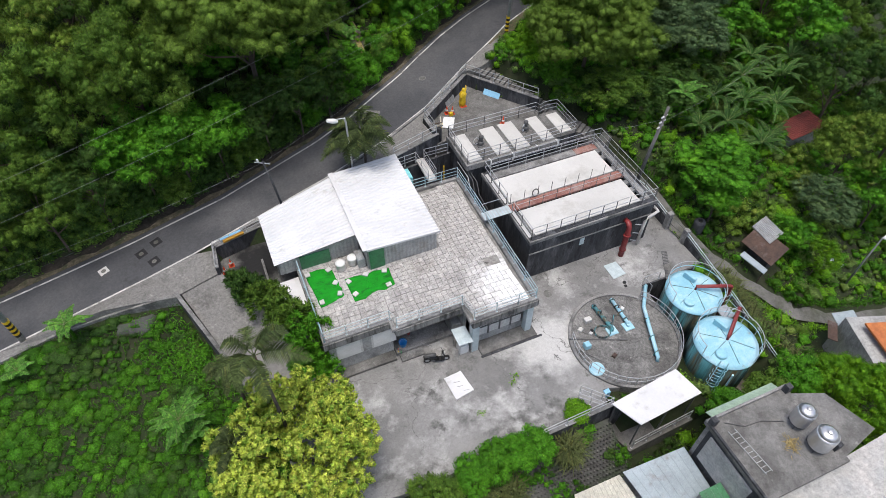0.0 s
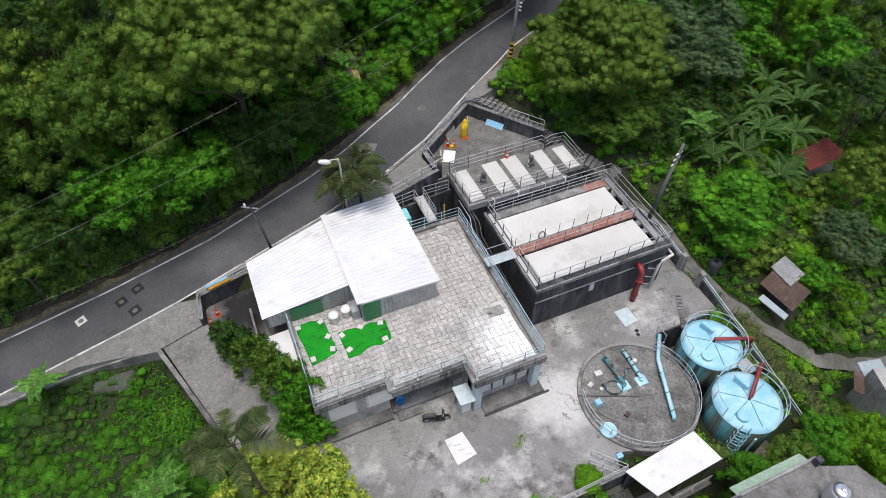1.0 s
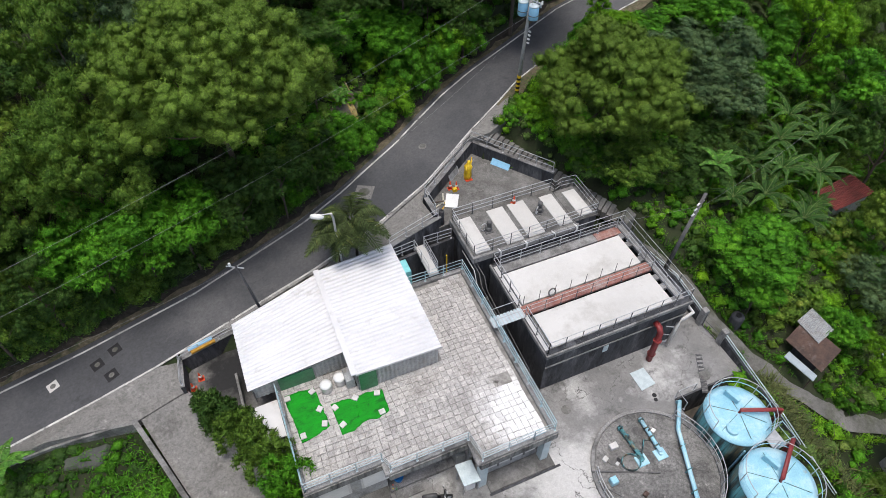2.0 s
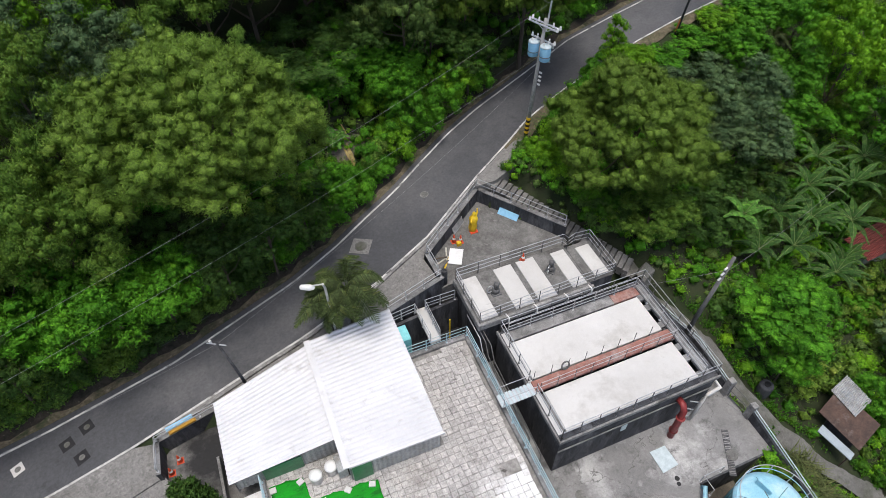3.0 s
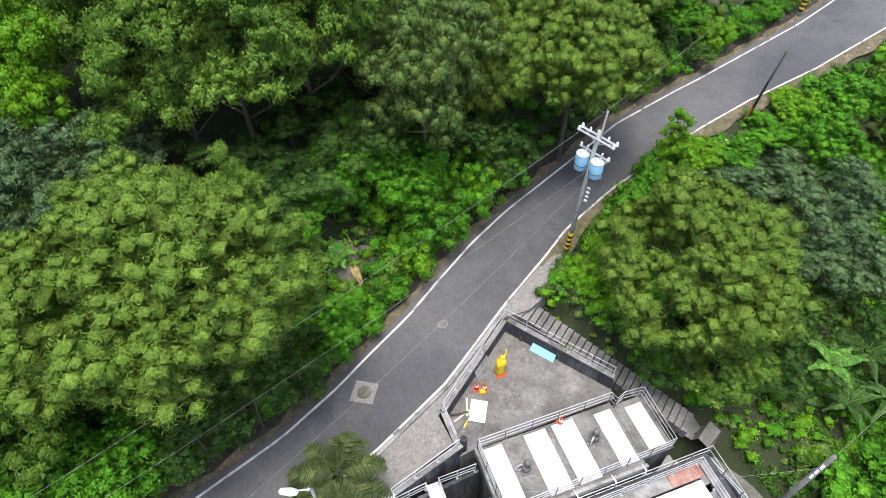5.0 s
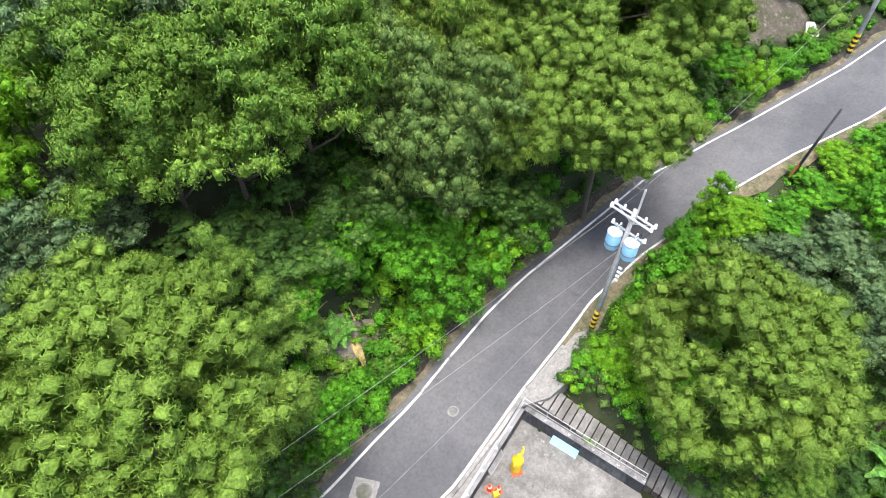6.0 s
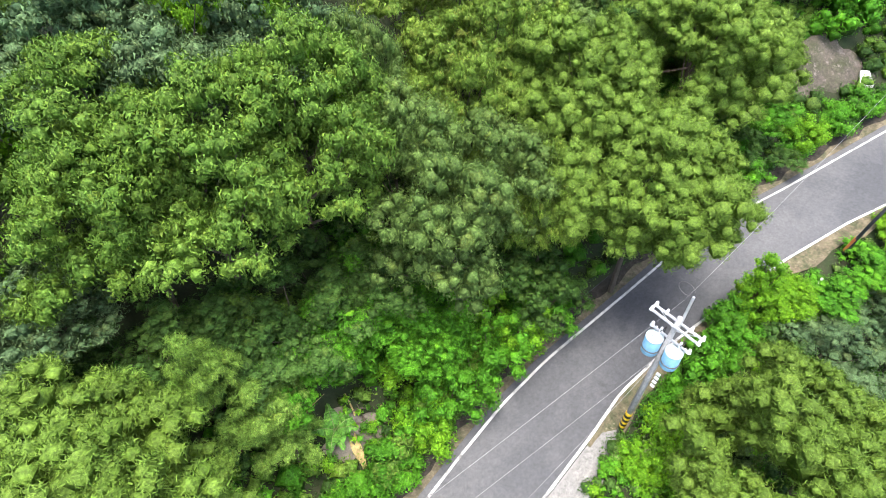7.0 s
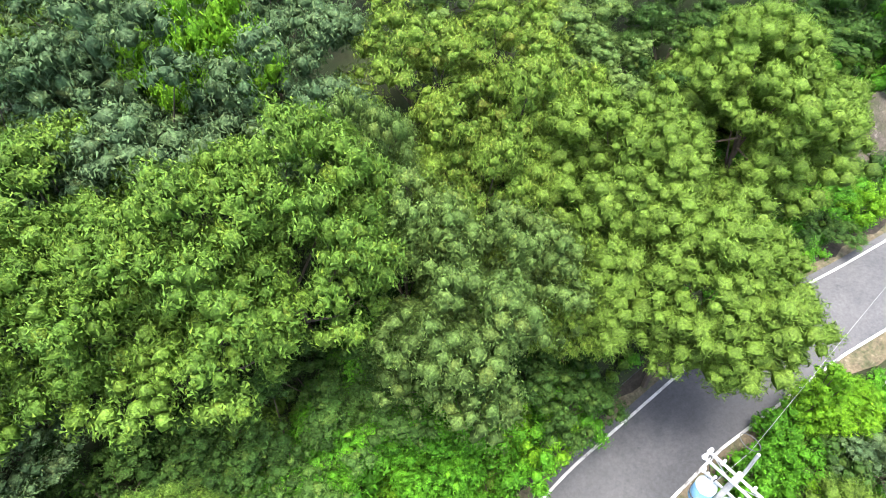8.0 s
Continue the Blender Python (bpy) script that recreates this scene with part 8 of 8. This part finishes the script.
for i, (x, y, r, h) in enumerate(((33.0, 48.0, 0.9, 1.4), (34.2, 48.2, 0.75, 3.6), (35.4, 48.0, 1.0, 1.2), (30.6, 46.0, 0.9, 1.0), (28.4, 44.6, 0.9, 0.9), (26.6, 42.6, 1.2, 1.0), (25.8, 40.9, 1.1, 0.9), (26.9, 38.9, 1.2, 1.0), (32.0, 46.6, 1.0, 1.2), (37.4, 48.4, 1.0, 1.0), (25.2, 42.6, 0.9, 0.8), (27.9, 37.2, 1.2, 1.0), (28.2, 40.6, 1.2, 1.1), (27.6, 43.9, 0.9, 0.8))):
    tree(160 + i, (r, r, h * 0.7), h * 0.6, (BRIGHT_LEAF, SHINY_LEAF, SHINY_LEAF, GRASS)[i % 4], "bright green shrub below the road edge", 34, 0.36, 75, 0.17, at=(x, y, ground_at(x, y)), group="edge-of-road shrubs", name="shrub")

# bare slopes
def soil_patch(cx, cy, rx, ry, lift, mat, label, seed):
    """Bare ground that follows the slope, with a ragged rim."""
    g, rg = Geo(), np.random.default_rng(seed)
    ph = rg.uniform(0, 6, 3)
    g.add([(cx, cy, ground_at(cx, cy) + lift)], [])
    for ring in range(1, 7):
        for k in range(36):
            a = k * math.tau / 36
            w = ring / 6 * (1 + 0.2 * math.sin(3 * a + ph[0]) + 0.12 * math.sin(7 * a + ph[1]))
            x, y = cx + rx * w * math.cos(a), cy + ry * w * math.sin(a)
            g.v.append((x, y, ground_at(x, y) + lift * (1 if ring < 6 else -1) + 0.05 * math.sin(9 * x + 7 * y)))
    g.f += [(0, 1 + k, 1 + (k + 1) % 36) for k in range(36)] + [(1 + (r - 1) * 36 + k, 1 + r * 36 + k, 1 + r * 36 + (k + 1) % 36, 1 + (r - 1) * 36 + (k + 1) % 36) for r in range(1, 6) for k in range(36)]
    solid("bare_slope", g, mat, label, "soil", kind="structure", smooth=True)


soil_patch(48.4, 62.0, 3.6, 2.0, 0.14, PALE_SOIL, "bare pale soil slope above the road", 1)
soil_patch(12.6, 47.9, 2.0, 1.0, 0.12, TAN, "bare brown soil with cut branches", 2)
soil_patch(-8.7, 17.0, 0.9, 1.4, 0.1, APRON, "patch of bare concrete among the weeds", 3)
soil_patch(-9.2, 29.1, 1.3, 0.45, 0.3, COBBLE, "strip of rubble among the weeds", 4)


def banana(seed, at, n=9, length=2.4, stem=1.6, lean=0.0, label="banana plant with long arching leaves", width=0.21, mat=None):
    """A banana plant: a thick stem and long arched leaves, split along their edges."""
    rg = np.random.default_rng(seed)
    ob = thing("banana_plant", label, "banana plant", "banana plants", at=at)
    part("stem", Geo().tube([(0, 0, -0.4), (0.05, 0, stem * 0.5), (0, 0.05, stem)], 0.14, 8, 0.08), GRASS, ob, smooth=True)
    for i in range(n):
        a = i * 2.4 + rg.uniform(-0.3, 0.3)
        L = length * rg.uniform(0.7, 1.15)
        rise = rg.uniform(0.35, 0.95)
        d, s = Vector((math.cos(a), math.sin(a), 0)), Vector((-math.sin(a), math.cos(a), 0))
        g = Geo()
        ks = np.linspace(0, 1, 13)
        mid = [Vector((0, 0, stem)) + d * L * k * (0.55 + 0.35 * (1 - rise) + 0.1 * k) + Vector((0, 0, L * (rise * k * 1.15 - (0.3 + 0.45 * rise) * k * k))) for k in ks]
        for j in range(1, 12):
            w = width * math.sin(min(1, ks[j] * 1.15 + 0.12) * math.pi * 0.93) ** 0.7
            w2 = width * math.sin(min(1, ks[j + 1] * 1.15 + 0.12) * math.pi * 0.93) ** 0.7 if j < 11 else 0.02
            cut = 0.86 if rg.random() < 0.6 else 1.0
            for sg in (1, -1):
                e = s * sg
                p, q = mid[j], mid[j].lerp(mid[j + 1], cut)
                g.add([p, q, q + e * max(w2, 0.02) + Vector((0, 0, -0.25 * w2 - rg.uniform(0, 0.06))), p + e * w + Vector((0, 0, -0.25 * w - rg.uniform(0, 0.04)))], [(0, 1, 2, 3)])
        leaf = part("leaf", g, mat or BANANA_LEAF, ob)
        part("midrib", Geo().tube([p + Vector((0, 0, 0.012)) for p in mid], 0.022, 4, 0.008), MIDRIB, leaf, "pale midrib")
    return ob


for i, (x, y, n, L, st) in enumerate(((-12.9, 29.6, 8, 1.9, 1.7), (-7.6, 21.2, 13, 2.3, 3.0), (-7.2, 20.8, 8, 1.9, 2.0), (-6.3, 17.2, 8, 1.8, 0.8), (-16.4, 28.6, 7, 1.5, 0.6), (11.7, 47.9, 9, 1.7, 0.6), (36.4, 33.1, 7, 2.2, 3.4))):
    banana(200 + i, (x, y, ground_at(x, y)), n, L, st, label="banana plant with broad light green leaves", width=0.36, mat=PALE_LEAF)
for i, (x, y, n, L, top) in enumerate(((37.5, 31.5, 11, 2.6, 2.6), (40.0, 30.8, 12, 3.0, 2.6), (42.5, 32.1, 13, 3.4, 3.2), (45.3, 30.9, 13, 3.4, 3.0), (41.9, 28.2, 11, 2.8, 1.6), (44.0, 34.4, 13, 3.4, 4.0), (48.0, 33.6, 13, 3.4, 3.4), (40.4, 33.6, 11, 3.0, 3.4), (51.0, 35.5, 12, 3.2, 3.6), (47.0, 36.6, 12, 3.2, 4.0), (44.0, 29.2, 10, 2.6, 1.0))):
    z = ground_at(x, y)
    banana(220 + i, (x, y, z), n, L, max(1.2, top - z - 0.5), label="tall banana plant with long dark ribbed fronds", width=0.27)


def palm(seed, at, stem, n=14, length=2.2, label="feather palm with drooping fronds", r=0.09):
    """A feather palm: a slim ringed stem and fronds of many narrow leaflets."""
    rg = np.random.default_rng(seed)
    ob = thing("palm", label, "palm", "palms", at=at)
    part("stem", Geo().tube([(0, 0, -0.3), (0.1, 0.05, stem * 0.5), (0, 0, stem)], r * 1.2, 8, r * 0.8), BARK, ob, smooth=True)
    for i in range(n):
        a = i * 2.4 + rg.uniform(-0.3, 0.3)
        L, rise = length * rg.uniform(0.75, 1.1), rg.uniform(0.2, 1.1)
        d, s = Vector((math.cos(a), math.sin(a), 0)), Vector((-math.sin(a), math.cos(a), 0))
        at_k = lambda k: Vector((0, 0, stem)) + d * L * k * (0.9 - 0.3 * rise) + Vector((0, 0, L * (rise * k * 1.2 - (0.5 + 0.6 * rise) * k * k)))
        g = Geo().tube([at_k(k) for k in np.linspace(0, 1, 8)], 0.025, 5, 0.008)
        for k in np.linspace(0.14, 0.99, 30):
            p, w = at_k(k), L * 0.2 * math.sin(min(1, k * 0.9 + 0.12) * math.pi) ** 0.6
            for sg in (1, -1):
                tip = p + s * sg * w + d * w * 0.45 + Vector((0, 0, -w * rg.uniform(0.2, 0.6)))
                b = d * 0.034
                g.add([p - b, p + b, tip + b * 0.3, p.lerp(tip, 0.5) - b + Vector((0, 0, 0.03))], [(0, 1, 2, 3)])
        part("frond", g, PALM_LEAF, ob)
    return ob


for i, (x, y, z, st, L, n) in enumerate(((8.7, 35.0, 4.3, 3.5, 3.2, 24), (7.5, 34.8, 4.2, 3.0, 2.7, 15), (-1.9, 16.9, 0, 11.6, 3.0, 9), (-3.6, 19.4, 0.4, 7.2, 1.9, 10), (-4.6, 16.6, -1.2, 6.2, 2.0, 11), (50.5, 47.5, 5.5, 1.6, 2.4, 14))):
    palm(300 + i, (x, y, z), st, n, L)

# cut branches on the bare bank
rg = np.random.default_rng(44)
for i in range(11):
    x, y = 11.8 + rg.uniform(-2.6, 2.6), 47.9 + rg.uniform(-1.0, 1.0)
    a, L = rg.uniform(0, 6.28), rg.uniform(0.8, 2.4)
    z = ground_at(x, y) + 0.25
    e = (x + L * math.cos(a), y + L * math.sin(a))
    solid("cut_branch", Geo().tube([(x, y, z), ((x + e[0]) / 2, (y + e[1]) / 2, (z + ground_at(*e) + 0.3) / 2 + 0.1), (*e, ground_at(*e) + 0.25)], 0.06, 6, 0.02), STRAW if i % 2 else BARK, "cut dry branch lying on the bank", "branch", "cut branches")

for i in range(12):
    x, y = 12.0 + rg.uniform(-2.2, 2.2), 47.6 + rg.uniform(-0.9, 0.9)
    a, L, w = rg.uniform(0, 6.28), rg.uniform(0.9, 1.8), rg.uniform(0.1, 0.17)
    d, s = Vector((math.cos(a), math.sin(a), 0)), Vector((-math.sin(a), math.cos(a), 0))
    g = Geo()
    rows_n = 9
    for k in range(rows_n):
        q = k / (rows_n - 1)
        c = Vector((x, y, 0)) + d * L * (q - 0.5)
        c.z = ground_at(c.x, c.y) + 0.3 + 0.12 * math.sin(3 * q + i)
        h = s * (w * math.sin(math.pi * (0.06 + 0.9 * q)))
        g.v += [tuple(c - h - Vector((0, 0, 0.05))), tuple(c), tuple(c + h - Vector((0, 0, 0.05)))]
    g.f += [(3 * k + j, 3 * k + j + 1, 3 * k + j + 4, 3 * k + j + 3) for k in range(rows_n - 1) for j in (0, 1)]
    solid("fallen_leaf", g, (PALE_LEAF, SHINY_LEAF, STRAW)[i % 3], "cut banana leaf lying on the bank", "leaf", "cut banana leaves")


# ---- pavers of the roof deck ----
half = 0.168
pav = Geo().box(-half, half, -half, half, -0.058, 0.0, 0.012).mesh("paver", PAVER)
rg = np.random.default_rng(9)
rest = Geo()
count = 0
spots = []
for j in range(34):
    for i in range(36):
        x, y = 1.92 + 0.355 * i + 0.04 * math.sin(j * 0.7), 19.98 + 0.355 * j + 0.03 * math.sin(i * 0.5)
        if x > 14.55 or y > 31.7 or (x < 6.0 and y < 22.0) or (x < 10.65 and y < 21.3) or (y < 19.9) or (13.2 < x < 14.1 and 23.3 < y < 24.2):
            continue
        if (x < 10.9 and y > 26.35 and x > 5.7) or (x < 5.9 and y > 28.1):
            continue
        spots.append((x, y))
spots.sort(key=lambda s: s[1])
for n_p, (x, y) in enumerate(spots):
    z = DK + rg.normal(0, 0.006)
    turn = rg.normal(0, 1.6)
    tilt = rg.normal(0, 0.7)
    if n_p < 300:
        ob = new("paver", pav)
        ob.parent = house
        ob.matrix_local = pose(x + rg.normal(0, 0.008), y + rg.normal(0, 0.008), z, tilt, rg.normal(0, 0.7), turn)
    else:
        rest.box(-half, half, -half, half, -0.058, 0.0, 0.012, m=pose(x + rg.normal(0, 0.008), y + rg.normal(0, 0.008), z, tilt, rg.normal(0, 0.7), turn))
ob = part("pavers", rest, PAVER, house, "square grey roof pavers, uneven and weathered")
ob["kind"] = "stuff"
